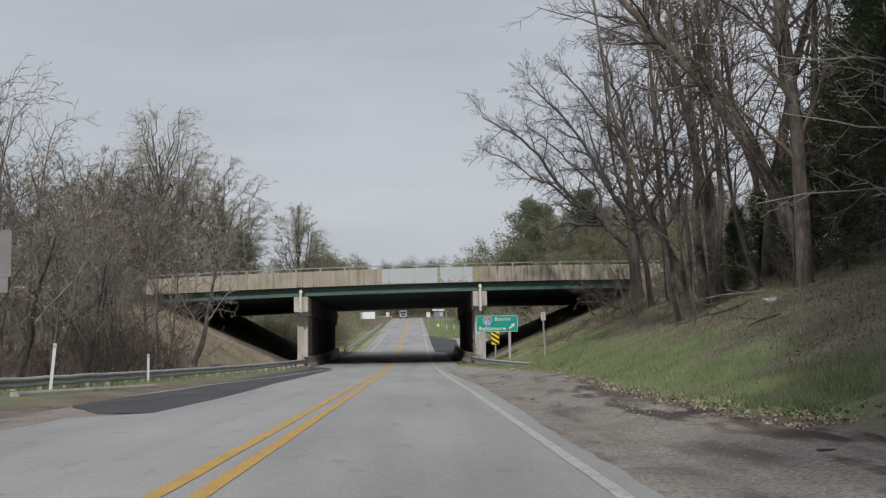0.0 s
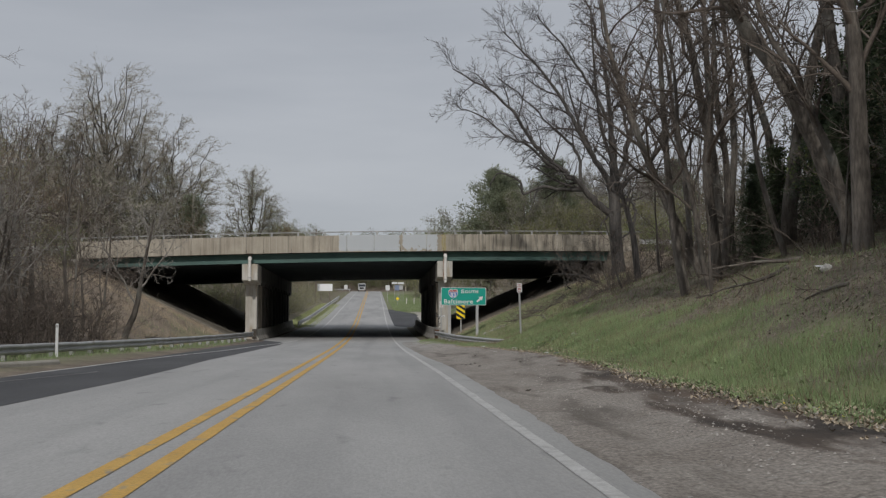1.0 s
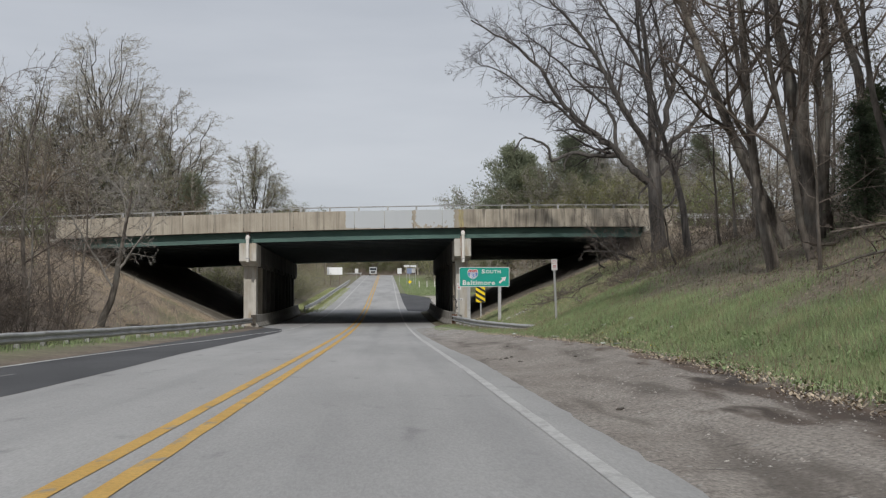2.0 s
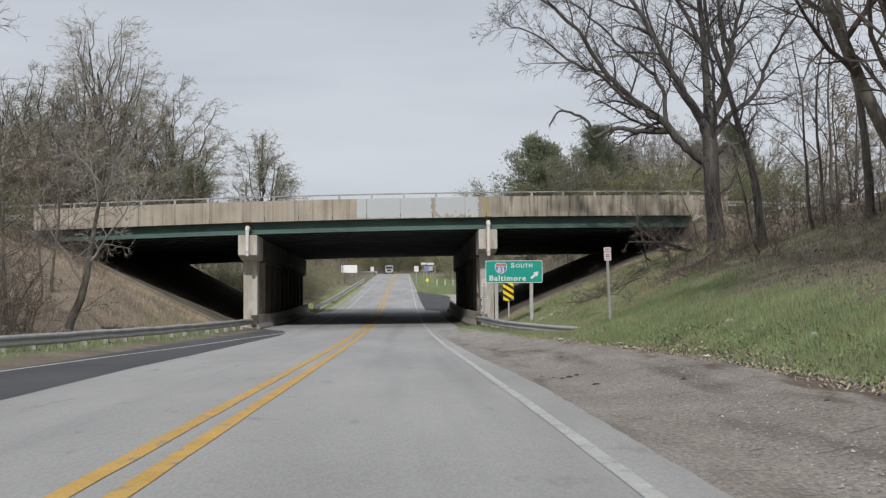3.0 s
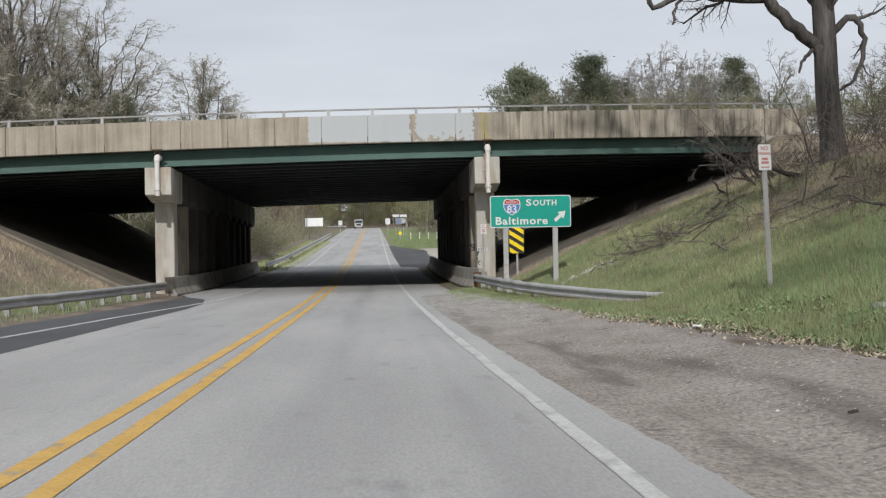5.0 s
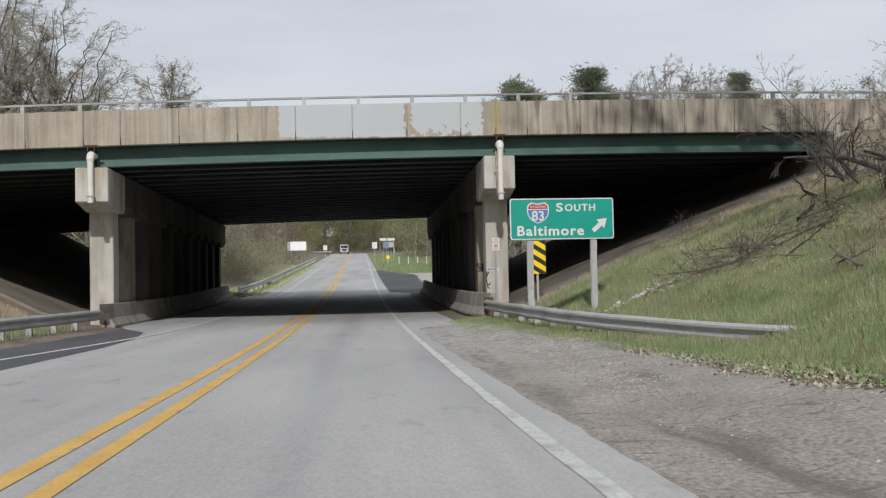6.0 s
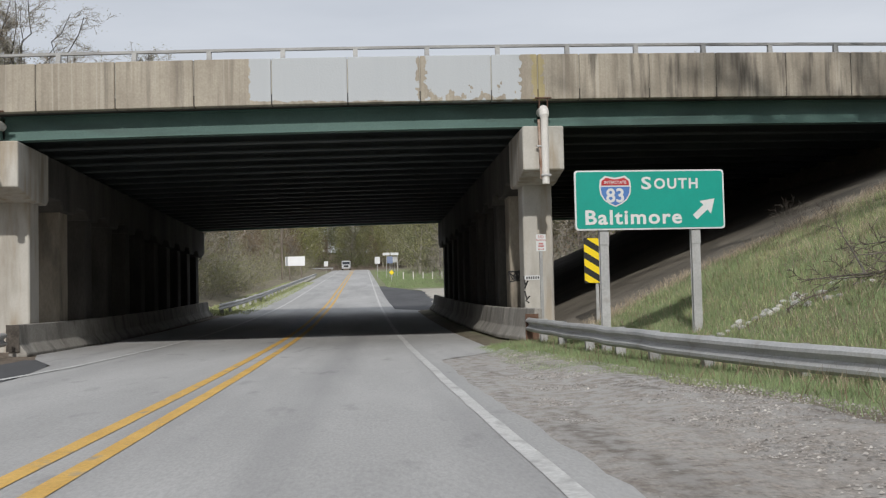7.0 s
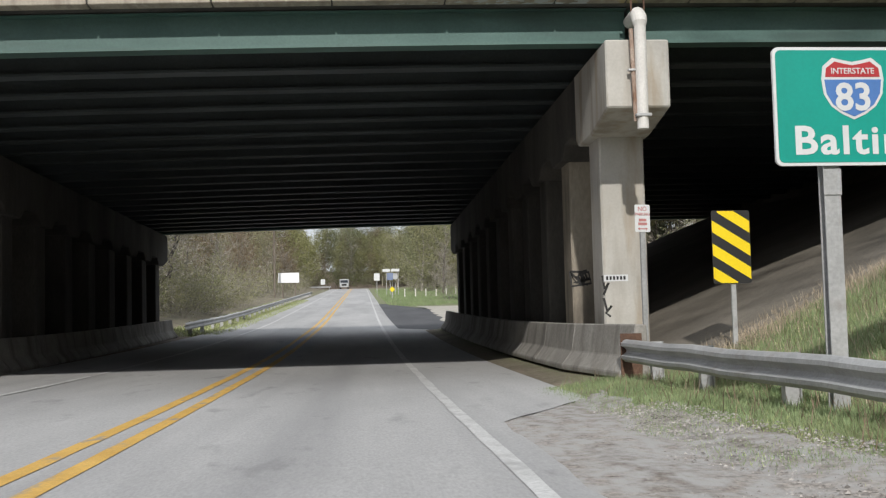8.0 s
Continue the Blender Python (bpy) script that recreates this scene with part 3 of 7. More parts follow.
tagged(ribbon("road", seam_x, grey_edge, -120, 290, 0.0, M_ROAD, 0.5, 4, rough_right=0.03, seed=3), "worn light grey two-lane carriageway with wheel streaks", "road", kind="structure")
tagged(ribbon("merge_lane", lambda y: np.minimum(seam_x(y) - 0.02, np.interp(y, (-61.5, -59, -55, -51, -45, -40, -27, -12, -2), (-4.3, -5.3, -7.0, -7.7, -7.2, -7.15, -6.4, -5.45, -5.0))), lambda y: seam_x(y), -61.5, -2.2, 0.004, M_ASPHALT, 1.0, 3, rough_left=0.08, seed=5),
       "dark newer asphalt lane merging beside the guardrail", "road", kind="structure")


def build_gravel():
    r = random.Random(7)
    ys, n = np.arange(-92, -1.9, 0.4), 16
    verts, faces, soil, damp = [], [], [], []
    for y in ys:
        ge, b = float(grey_edge(y)), float(gravel_edge(y)) + r.uniform(-0.08, 0.08)
        a = min(ge - 0.22, b - 0.6)
        for k in range(n + 1):
            x = a + (b - a) * k / n
            lump = 0.018 * math.sin(3.1 * x + 1.3 * y) * math.sin(1.7 * y - 0.8 * x) * min(1.0, max(0.0, (x - ge) / 0.5))
            z = max(gz(x, y) + 0.03 + lump, float(road_z(y)) - 0.006 + lump)
            if x < ge - 0.04:
                z = float(road_z(y)) - 0.02
            if k == n:
                z = gz(x, y) - 0.03
            verts.append((x, y, z))
            wet = 1 - float(step(-60, -46, y))
            soil.append(max(0.0, 1 - (b - x) / (0.75 + 0.9 * wet)) * (1 - 0.75 * float(step(-34, -20, y))))
            damp.append(0.25 + 0.75 * wet)
    w = n + 1
    for j in range(len(ys) - 1):
        for k in range(n):
            faces.append((j * w + k, j * w + k + 1, (j + 1) * w + k + 1, (j + 1) * w + k))
    ob = raw("gravel_shoulder", verts, faces, M_GRAVEL, smooth=True)
    for key, val in (("soil", soil), ("damp", damp)):
        ob.data.attributes.new(key, "FLOAT", "POINT").data.foreach_set("value", val)
    tagged(ob, "broken asphalt and gravel pull-off with dark patches", "shoulder", kind="structure")


build_gravel()


for k, x in enumerate((-0.18, 0.18)):
    tagged(ribbon("centre_line_%d" % (k + 1), lambda y: x - 0.078, lambda y: x + 0.078, -110, 288, 0.006, M_YELLOW, 1.0, 1, 0.006, 0.006, seed=11 + k), "worn solid yellow centre line", "road marking", kind="structure")
tagged(ribbon("edge_line_1", lambda y: edge_line_x(y) - 0.065, lambda y: edge_line_x(y) + 0.065, -110, 288, 0.006, M_WHITE, 1.0, 1, 0.01, 0.01, seed=13), "worn white edge line", "road marking", kind="structure")
tagged(ribbon("edge_line_2", lambda y: left_line_x(y) - 0.068, lambda y: left_line_x(y) + 0.068, -56, 288, 0.010, M_WHITE, 1.0, 1, 0.01, 0.01, seed=14), "worn white edge line", "road marking", kind="structure")
tagged(ribbon("dirt_edge", lambda y: -6.3 + 0.25 * np.sin(0.9 * y), lambda y: seam_x(y) + 0.1, -92, -56, -0.008, M_GRAVEL, 0.6, 4, rough_left=0.3, seed=21), "pale dirt and gravel beside the carriageway", "shoulder", kind="structure")
tagged(ribbon("old_line", lambda y: np.interp(y, (-55, -50), (-5.5, -4.75)) - 0.05, lambda y: np.interp(y, (-55, -50), (-5.5, -4.75)) + 0.05, -55, -49, 0.010, M_OLD_LINE, 0.5, 1, 0.02, 0.02, seed=41), "faint worn white line on dark asphalt", "road marking", kind="structure")
# side road and hard standing past the bridge
tagged(ribbon("side_road", lambda y: grey_edge(y) - 0.06, lambda y: np.interp(y, (30, 36, 44, 70, 92), (5.5, 5.9, 6.9, 7.6, 4.3)), 30, 92, 0.004, M_ASPHALT, 2.0, 2, seed=15), "dark asphalt side road joining beyond the bridge", "road", kind="structure")
tagged(ribbon("concrete_pad", lambda y: np.interp(y, (40, 44, 70, 84), (6.3, 6.65, 7.3, 6.6)), lambda y: 11.5 + 0 * y, 40, 80, 0.015, M_CONC, 2.0, 2, rough_left=0.25, seed=16), "broken pale concrete pad beside the side road", "pavement", kind="structure")



# ---- overpass ----
PIER_L, PIER_R = -6.22, 6.50
DEPTH = 32.6
bridge = thing("overpass_bridge", "concrete and green steel girder highway overpass on column piers", "bridge")
X_L, X_R = -17.3, 18.1


def along(x):
    return near_face(x)


def beam_strip(name, profile, x0, x1, shift, material, label="", n=18, top_off=0.0):
    """A profile (y, z offsets) swept across the bridge along its face, following the deck's camber."""
    bm = bmesh.new()
    xs = np.linspace(x0, x1, n)
    rings = [[bm.verts.new((x, along(x) + shift + p[0], float(deck_z(x)) + top_off + p[1])) for p in profile] for x in xs]
    k = len(profile)
    for a, b in zip(rings, rings[1:]):
        for i in range(k):
            bm.faces.new((a[i], a[(i + 1) % k], b[(i + 1) % k], b[i]))
    bm.faces.new(rings[0])
    bm.faces.new(rings[-1][::-1])
    bmesh.ops.recalc_face_normals(bm, faces=bm.faces)
    return part(name, bm, material, bridge, label)


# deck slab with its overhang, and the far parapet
# the deck's shaded underside is painted with the same dark concrete
beam_strip("deck_slab", [(0.02, 0.0), (0.02, 0.22), (DEPTH - 0.02, 0.22), (DEPTH - 0.02, 0.0), (DEPTH - 0.6, -0.06), (0.62, -0.06)], X_L, X_R, 0.0, M_SOOT_SHADE, "dark underside of a concrete deck")
beam_strip("far_parapet", [(0, 0), (0, 1.06), (0.3, 1.06), (0.3, 0)], X_L, X_R, DEPTH - 0.3, M_CONC)


def girder_profile(h):
    return [(-0.17, -h), (0.17, -h), (0.17, -h + 0.045), (0.012, -h + 0.06), (0.012, -0.03), (0.14, -0.02), (0.14, 0.0), (-0.14, 0.0), (-0.14, -0.02), (-0.012, -0.03), (-0.012, -h + 0.06), (-0.17, -h + 0.045)]


GIRDERS = 21
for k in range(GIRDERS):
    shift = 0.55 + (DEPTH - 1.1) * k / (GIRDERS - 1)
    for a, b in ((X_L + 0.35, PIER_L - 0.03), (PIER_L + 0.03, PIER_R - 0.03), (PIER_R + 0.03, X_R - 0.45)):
        # outer girders stay green, inner ones carry their shade in the paint
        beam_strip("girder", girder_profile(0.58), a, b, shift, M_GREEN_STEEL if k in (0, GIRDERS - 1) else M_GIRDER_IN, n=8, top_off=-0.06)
# parapet panels, each with its own edges; open joints over the piers
edges_x = [X_L + 0.05, -15.45, -13.6, -11.85, -10.0, -8.2, PIER_L - 0.25, -5.35, -3.57, -1.77, 0.03, 1.82, 3.55, 5.28, 6.42, 7.45, 9.2, 10.9, 12.7, 14.4, 16.15, 17.9, X_R + 1.6]
for a, b in zip(edges_x, edges_x[1:]):
    bm = bmesh.new()
    g = 0.012
    for x in (a + g, b - g):
        y, z = along(x), float(deck_z(x))
        for dy, dz in ((-0.02, -0.035), (-0.02, 1.07), (0.26, 1.07), (0.26, -0.035)):
            bm.verts.new((x, y + dy, z + dz))
    bm.verts.ensure_lookup_table()
    v = bm.verts
    for i in range(4):
        bm.faces.new((v[i], v[(i + 1) % 4], v[4 + (i + 1) % 4], v[4 + i]))
    bm.faces.new((v[3], v[2], v[1], v[0]))
    bm.faces.new((v[4], v[5], v[6], v[7]))
    bmesh.ops.recalc_face_normals(bm, faces=bm.faces)
    bmesh.ops.bevel(bm, geom=list(bm.edges), offset=0.012, segments=1, affect="EDGES")
    part("parapet_panel", bm, M_PARAPET, bridge)
beam_strip("parapet_core", [(0.03, 0.0), (0.03, 1.03), (0.2, 1.03), (0.2, 0.0)], X_L + 0.1, X_R + 1.5, 0.0, M_CONC)

# steel handrail on the parapet
beam_strip("handrail_tube", [(0.05, 1.27), (0.05, 1.33), (0.15, 1.33), (0.15, 1.27)], X_L - 1.5, X_R + 1.7, 0.0, M_RAIL, "grey steel handrail", n=24)
x = X_L + 0.4
post_bm = prism([(-0.03, 0.0), (0.16, 0.0), (0.13, 0.04), (0.115, 0.21), (0.02, 0.21), (0.0, 0.04)], "x", -0.055, 0.055)
post_first = part("handrail_post", post_bm, M_RAIL, bridge)
post_first.matrix_basis = pose(x, along(x) + 0.03, float(deck_z(x)) + 1.07)
while x < X_R + 0.8:
    x += 1.72
    shared("handrail_post", post_first.data, bridge, pose(x, along(x) + 0.03, float(deck_z(x)) + 1.07))

# piers: haunched caps on rows of columns
COLUMNS = [1.15 + 2.86 * k for k in range(11)]


def cap_outline(top, first, last):
    """Side view of the cap from column number first to last; the nose overhangs the first one."""
    out = [(-0.35, top), (-0.35, top - 1.06)] if first == 0 else [(COLUMNS[first] - 1.7, top), (COLUMNS[first] - 1.7, top - 1.04), (COLUMNS[first] - 0.5, top - 1.04)]
    for k in range(first, last + 1):
        c = COLUMNS[k]
        out += [(c - 0.12, top - 1.28), (c + 0.97, top - 1.28)]
        if k < last:
            out += [(c + 1.35, top - 1.04), (c + 2.86 - 0.5, top - 1.04)]
    end = COLUMNS[last] + (1.15 if last == 0 else 2.0)
    return out + [(end, top - (1.16 if last == 0 else 1.04)), (end, top)]


for px, side in ((PIER_L, -1), (PIER_R, 1)):
    top = float(deck_z(px)) - 0.70
    off = near_face(px) + 0.25
    part("pier_cap_nose", prism([(a + off, b) for a, b in cap_outline(top, 0, 0)], "x", px - 0.5, px + 0.5, 0.025), M_PIER, bridge, "pale haunched concrete cap end with rust streaks")
    part("pier_cap", prism([(a + off, b) for a, b in cap_outline(top, 1, 10)], "x", px - 0.49, px + 0.49, 0.025), M_SOOT_SHADE, bridge, "haunched cap darkened by soot and painted shade")
    dark = None
    for index, c in enumerate(COLUMNS):
        z0 = float(road_z(c)) - 0.3
        h = top - 1.28 - z0 + 0.02
        m4 = Matrix.LocRotScale((px + 0.04 * side, c + off, z0), None, (1, 1, h))
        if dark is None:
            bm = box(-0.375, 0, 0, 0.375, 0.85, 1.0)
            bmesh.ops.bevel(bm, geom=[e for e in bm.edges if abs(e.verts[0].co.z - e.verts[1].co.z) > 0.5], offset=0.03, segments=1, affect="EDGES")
            # columns darken inward: lit and shaded tones are painted along with the stains
            made = part("column", bm, (M_PIER, M_COLUMN, M_SOOT_SHADE)[index], bridge, ("pale front column", "tan stained column", "column darkened by soot and painted shade")[index])
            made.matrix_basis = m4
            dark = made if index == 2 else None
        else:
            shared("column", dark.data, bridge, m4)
    for k in range(GIRDERS):
        yb = along(px) + 0.55 + (DEPTH - 1.1) * k / (GIRDERS - 1)
        part("bearing", box(px - 0.3, yb - 0.15, top, px + 0.3, yb + 0.15, float(deck_z(px)) - 0.635), M_RUST, bridge)

# abutments
for x0, x1, face in ((X_L - 0.9, X_L + 0.35, 1), (X_R - 0.45, X_R + 0.9, -1)):
    xm = (x0 + x1) / 2
    zt = float(deck_z(xm))
    y0 = near_face(xm)
    part("abutment", box(x0, y0 + 0.05, zt - 2.4, x1, y0 + DEPTH - 0.05, zt - 0.02, 0.03), M_CONC, bridge)
    ref = x1 if face > 0 else x0
    part("wing_wall", box(min(ref, ref - face * 2.6), y0 - 0.32, zt - 2.0, max(ref, ref - face * 2.6), y0 + 0.02, zt - 0.05, 0.03), M_CONC, bridge)

# white drain pipes over the pier noses
for px, leg in ((PIER_L, 1.2), (PIER_R + 0.02, 1.52)):
    zt, yf = float(deck_z(px)), near_face(px)
    y = yf - 0.24
    pts = [(px, yf + 0.42, zt - 0.30), (px, yf + 0.10, zt - 0.30), (px, y + 0.12, zt - 0.32), (px, y + 0.04, zt - 0.38), (px, y, zt - 0.47), (px, y, zt - 0.54), (px, y, zt - 0.6 - leg)]
    pipe = part("drain_pipe", tube(pts, [0.10, 0.11, 0.12, 0.122, 0.115, 0.092, 0.088], 16), M_PIPE, bridge, "white plastic drain pipe, elbow at the top")
    part("pipe_clamp", box(px - 0.12, y - 0.1, zt - 0.42 - leg, px + 0.12, y + 0.06, zt - 0.37 - leg, 0.01), M_GALV, pipe)
    part("pipe_hanger", box(px - 0.2, y + 0.06, zt - 0.045, px + 0.2, y + 0.14, zt - 0.01, 0.01), M_RUST, pipe)
    if px > 0:
        part("old_downpipe", tube([(px - 0.13, y + 0.04, zt - 0.56), (px - 0.115, y + 0.03, zt - 1.3), (px - 0.10, y + 0.02, zt - 2.0)], 0.034, 8), M_RUST_PALE, pipe, "thin rust-stained pipe beside the drain")
        part("pipe_strap", box(px - 0.2, y - 0.02, zt - 1.22, px + 0.1, y + 0.06, zt - 1.19), M_GALV, pipe)
    for dx in (-0.1, 0.1):
        part("hanger_rod", box(px + dx - 0.012, y + 0.09, zt - 0.36, px + dx + 0.012, y + 0.115, zt - 0.02), M_RUST, pipe)

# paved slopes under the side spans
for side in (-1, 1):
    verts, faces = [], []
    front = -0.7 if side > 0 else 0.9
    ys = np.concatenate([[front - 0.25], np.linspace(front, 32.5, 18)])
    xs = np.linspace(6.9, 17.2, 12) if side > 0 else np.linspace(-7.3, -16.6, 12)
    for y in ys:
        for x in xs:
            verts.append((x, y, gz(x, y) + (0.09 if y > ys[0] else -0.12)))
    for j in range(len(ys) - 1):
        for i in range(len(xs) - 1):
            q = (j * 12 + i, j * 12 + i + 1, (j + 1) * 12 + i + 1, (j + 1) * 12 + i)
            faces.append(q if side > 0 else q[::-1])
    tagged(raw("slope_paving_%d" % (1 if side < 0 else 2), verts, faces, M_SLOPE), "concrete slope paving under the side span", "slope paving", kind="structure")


# ---- concrete barriers ----
def barrier(x_face, side, label):
    ob = thing("jersey_barrier", label, "barrier", group="bridge barriers")
    prof = [(0, 0), (0.0, 0.08), (0.17, 0.30), (0.24, 0.74), (0.40, 0.74), (0.42, 0.0)]
    y = -1.55 if side > 0 else -0.5
    while y < 30.6:
        n = 2.95
        bm = bmesh.new()
        rings = []
        for yy in (y + 0.01, y + n - 0.01):
            fl = 0.30 * max(0, (2.2 - (yy - (-1.5))) / 2.2)
            rings.append([bm.verts.new((x_face + side * (p[0] + fl), yy, float(road_z(yy)) - 0.02 + p[1] + (0.12 if side > 0 else 0.0))) for p in prof])
        m = len(prof)
        for i in range(m):
            bm.faces.new((rings[0][i], rings[0][(i + 1) % m], rings[1][(i + 1) % m], rings[1][i]))
        bm.faces.new(rings[0])
        bm.faces.new(rings[1][::-1])
        bmesh.ops.recalc_face_normals(bm, faces=bm.faces)
        bmesh.ops.bevel(bm, geom=list(bm.edges), offset=0.015, segments=1, affect="EDGES")
        part("barrier_section", bm, M_BARRIER, ob)
        y += n
    # rusty end plate
    ye = -1.57 if side > 0 else -0.52
    part("end_plate", box(min(x_face + side * 0.32, x_face + side * 0.62), ye - 0.015, float(road_z(ye)) + 0.1, max(x_face + side * 0.32, x_face + side * 0.62), ye - 0.003, float(road_z(ye)) + 0.72), M_RUST if side > 0 else M_LUMP, ob, "dark brown end plate")
    return ob


barrier(5.42, 1, "stained concrete safety barrier along the pier columns")
barrier(-5.42, -1, "stained concrete safety barrier along the pier columns")

# ---- guardrails ----
W_PROFILE = [(0.0, -0.155), (0.03, -0.15), (0.075, -0.11), (0.08, -0.07), (0.02, -0.03), (0.0, 0.0), (0.02, 0.03), (0.08, 0.07), (0.075, 0.11), (0.03, 0.15), (0.0, 0.155)]


def guardrail(line, side, label, spacing=1.9):
    """A W-beam along points (x, y, top z); side: the way its face looks (+1 towards +x)."""
    ob = thing("guardrail", label, "guardrail", group="roadside guardrails")
    pts = [Vector(p) for p in line]
    # even steps
    fine = []
    for a, b in zip(pts, pts[1:]):
        n = max(2, int((b - a).length / 0.95))
        fine += [a.lerp(b, i / n) for i in range(n)]
    fine.append(pts[-1])
    bm = bmesh.new()
    rings = []
    wob = random.Random(len(line))
    for i, p in enumerate(fine):
        way = (fine[min(i + 1, len(fine) - 1)] - fine[max(0, i - 1)])
        flat = Vector((way.x, way.y, 0)).normalized()
        out = Vector((flat.y, -flat.x, 0))
        if out.x * side < 0:
            out = -out
        dz = wob.uniform(-0.012, 0.012)
        front = [bm.verts.new(p + out * q[0] + Vector((0, 0, q[1] - 0.155 + dz))) for q in W_PROFILE]
        back = [bm.verts.new(p + out * (q[0] - 0.006) + Vector((0, 0, q[1] - 0.155 + dz))) for q in reversed(W_PROFILE)]
        rings.append(front + back)
    m = len(rings[0])
    for a, b in zip(rings, rings[1:]):
        for i in range(m):
            bm.faces.new((a[i], a[(i + 1) % m], b[(i + 1) % m], b[i]))
    bm.faces.new(rings[0])
    bm.faces.new(rings[-1][::-1])
    bmesh.ops.recalc_face_normals(bm, faces=bm.faces)
    part("beam", bm, M_GALV, ob)
    post_me = None
    run = 0.5
    for a, b in zip(fine, fine[1:]):
        run += (b - a).length
        if run < spacing:
            continue
        run = 0.0
        flat = Vector((b.x - a.x, b.y - a.y, 0)).normalized()
        out = Vector((flat.y, -flat.x, 0))
        if out.x * side < 0:
            out = -out
        q = a - out * 0.16
        z0 = max(gz(q.x, q.y), float(road_z(q.y)) - 0.1) - 0.25
        m4 = Matrix.LocRotScale((q.x, q.y, z0), Euler((0, 0, math.atan2(out.y, out.x))), (1, 1, max(0.2, a.z - 0.01 - z0)))
        if post_me is None:
            bm = box(-0.08, -0.05, 0, -0.07, 0.05, 1)
            box(0.07, -0.05, 0, 0.08, 0.05, 1, bm=bm)
            box(-0.07, -0.005, 0, 0.07, 0.005, 1, bm=bm)
            first = part("post", bm, M_GALV, ob)
            first.matrix_basis, post_me = m4, first.data
        else:
            shared("post", post_me, ob, m4)
    return ob


def rail_top(y, h=0.55):
    return float(road_z(y)) + h


guardrail([(float(left_rail_x(y)), y, rail_top(y, 0.56)) for y in (-74, -66, -60, -53, -46, -40, -33, -27, -19, -12, -6, -1.0)], 1, "weathered steel guardrail behind the merging lane")
guardrail([(5.82, -1.5, 0.80), (5.92, -4.5, 0.75), (6.03, -8.2, 0.70), (6.2, -12.0, 0.655), (6.5, -14.2, 0.60), (7.0, -16.5, 0.55), (7.8, -19.2, 0.49), (8.7, -21.2, 0.45), (9.5, -22.8, 0.5)], -1, "weathered steel guardrail sinking into the grass bank")
guardrail([(-5.1, y, rail_top(y, 0.58)) for y in (31.5, 45, 60, 80, 100, 130, 160)], 1, "weathered steel guardrail beyond the bridge", spacing=3.8)
# rails on the highway above, past the bridge ends
guardrail([(X_R + 1.6, near_face(X_R) + 0.1, 7.0), (23, 1.6, 7.0), (30, 2.1, 7.0), (45, 3, 7.0)], -1, "steel guardrail on the highway embankment", spacing=1.9)
guardrail([(X_L - 0.4, near_face(X_L) + 0.1, 6.2), (-21, -1.2, 6.1), (-28, -1.6, 6.0), (-42, -2.2, 5.9)], 1, "steel guardrail on the highway embankment", spacing=1.9)


# ---- signs ----
def lettering(name, text, size, x, z, y, material, parent, spacing=1.0, align="LEFT", bold=0.012, width=0.0):
    cu = bpy.data.curves.new(name, "FONT")
    cu.body, cu.size, cu.align_x, cu.space_character = text, size, align, spacing
    cu.extrude, cu.offset, cu.resolution_u = 0.002, bold * size, 3
    tmp = bpy.data.objects.new(name, cu)
    scene.collection.objects.link(tmp)
    me = bpy.data.meshes.new_from_object(tmp.evaluated_get(bpy.context.evaluated_depsgraph_get()))
    bpy.data.objects.remove(tmp)
    me.materials.clear()
    me.materials.append(material)
    ob = new(name, me)
    ob.parent = parent
    xs = [v.co.x for v in me.vertices]
    k = width / (max(xs) - min(xs)) if width else 1.0
    ob.matrix_basis = pose(x - (k * min(xs) if width and align == "LEFT" else 0), y, z, 90, 0, 0) @ Matrix.Diagonal((k, 1, 1, 1))
    return ob


def rounded(w, h, r, n=5):
    pts = []
    for cx, cz, a0 in ((w / 2 - r, h / 2 - r, 0), (-w / 2 + r, h / 2 - r, 90), (-w / 2 + r, -h / 2 + r, 180), (w / 2 - r, -h / 2 + r, 270)):
        pts += [(cx + r * math.cos(radians(a0 + 90 * k / n)), cz + r * math.sin(radians(a0 + 90 * k / n))) for k in range(n + 1)]
    return pts


def shifted(pts, dx, dz):
    return [(a + dx, b + dz) for a, b in pts]


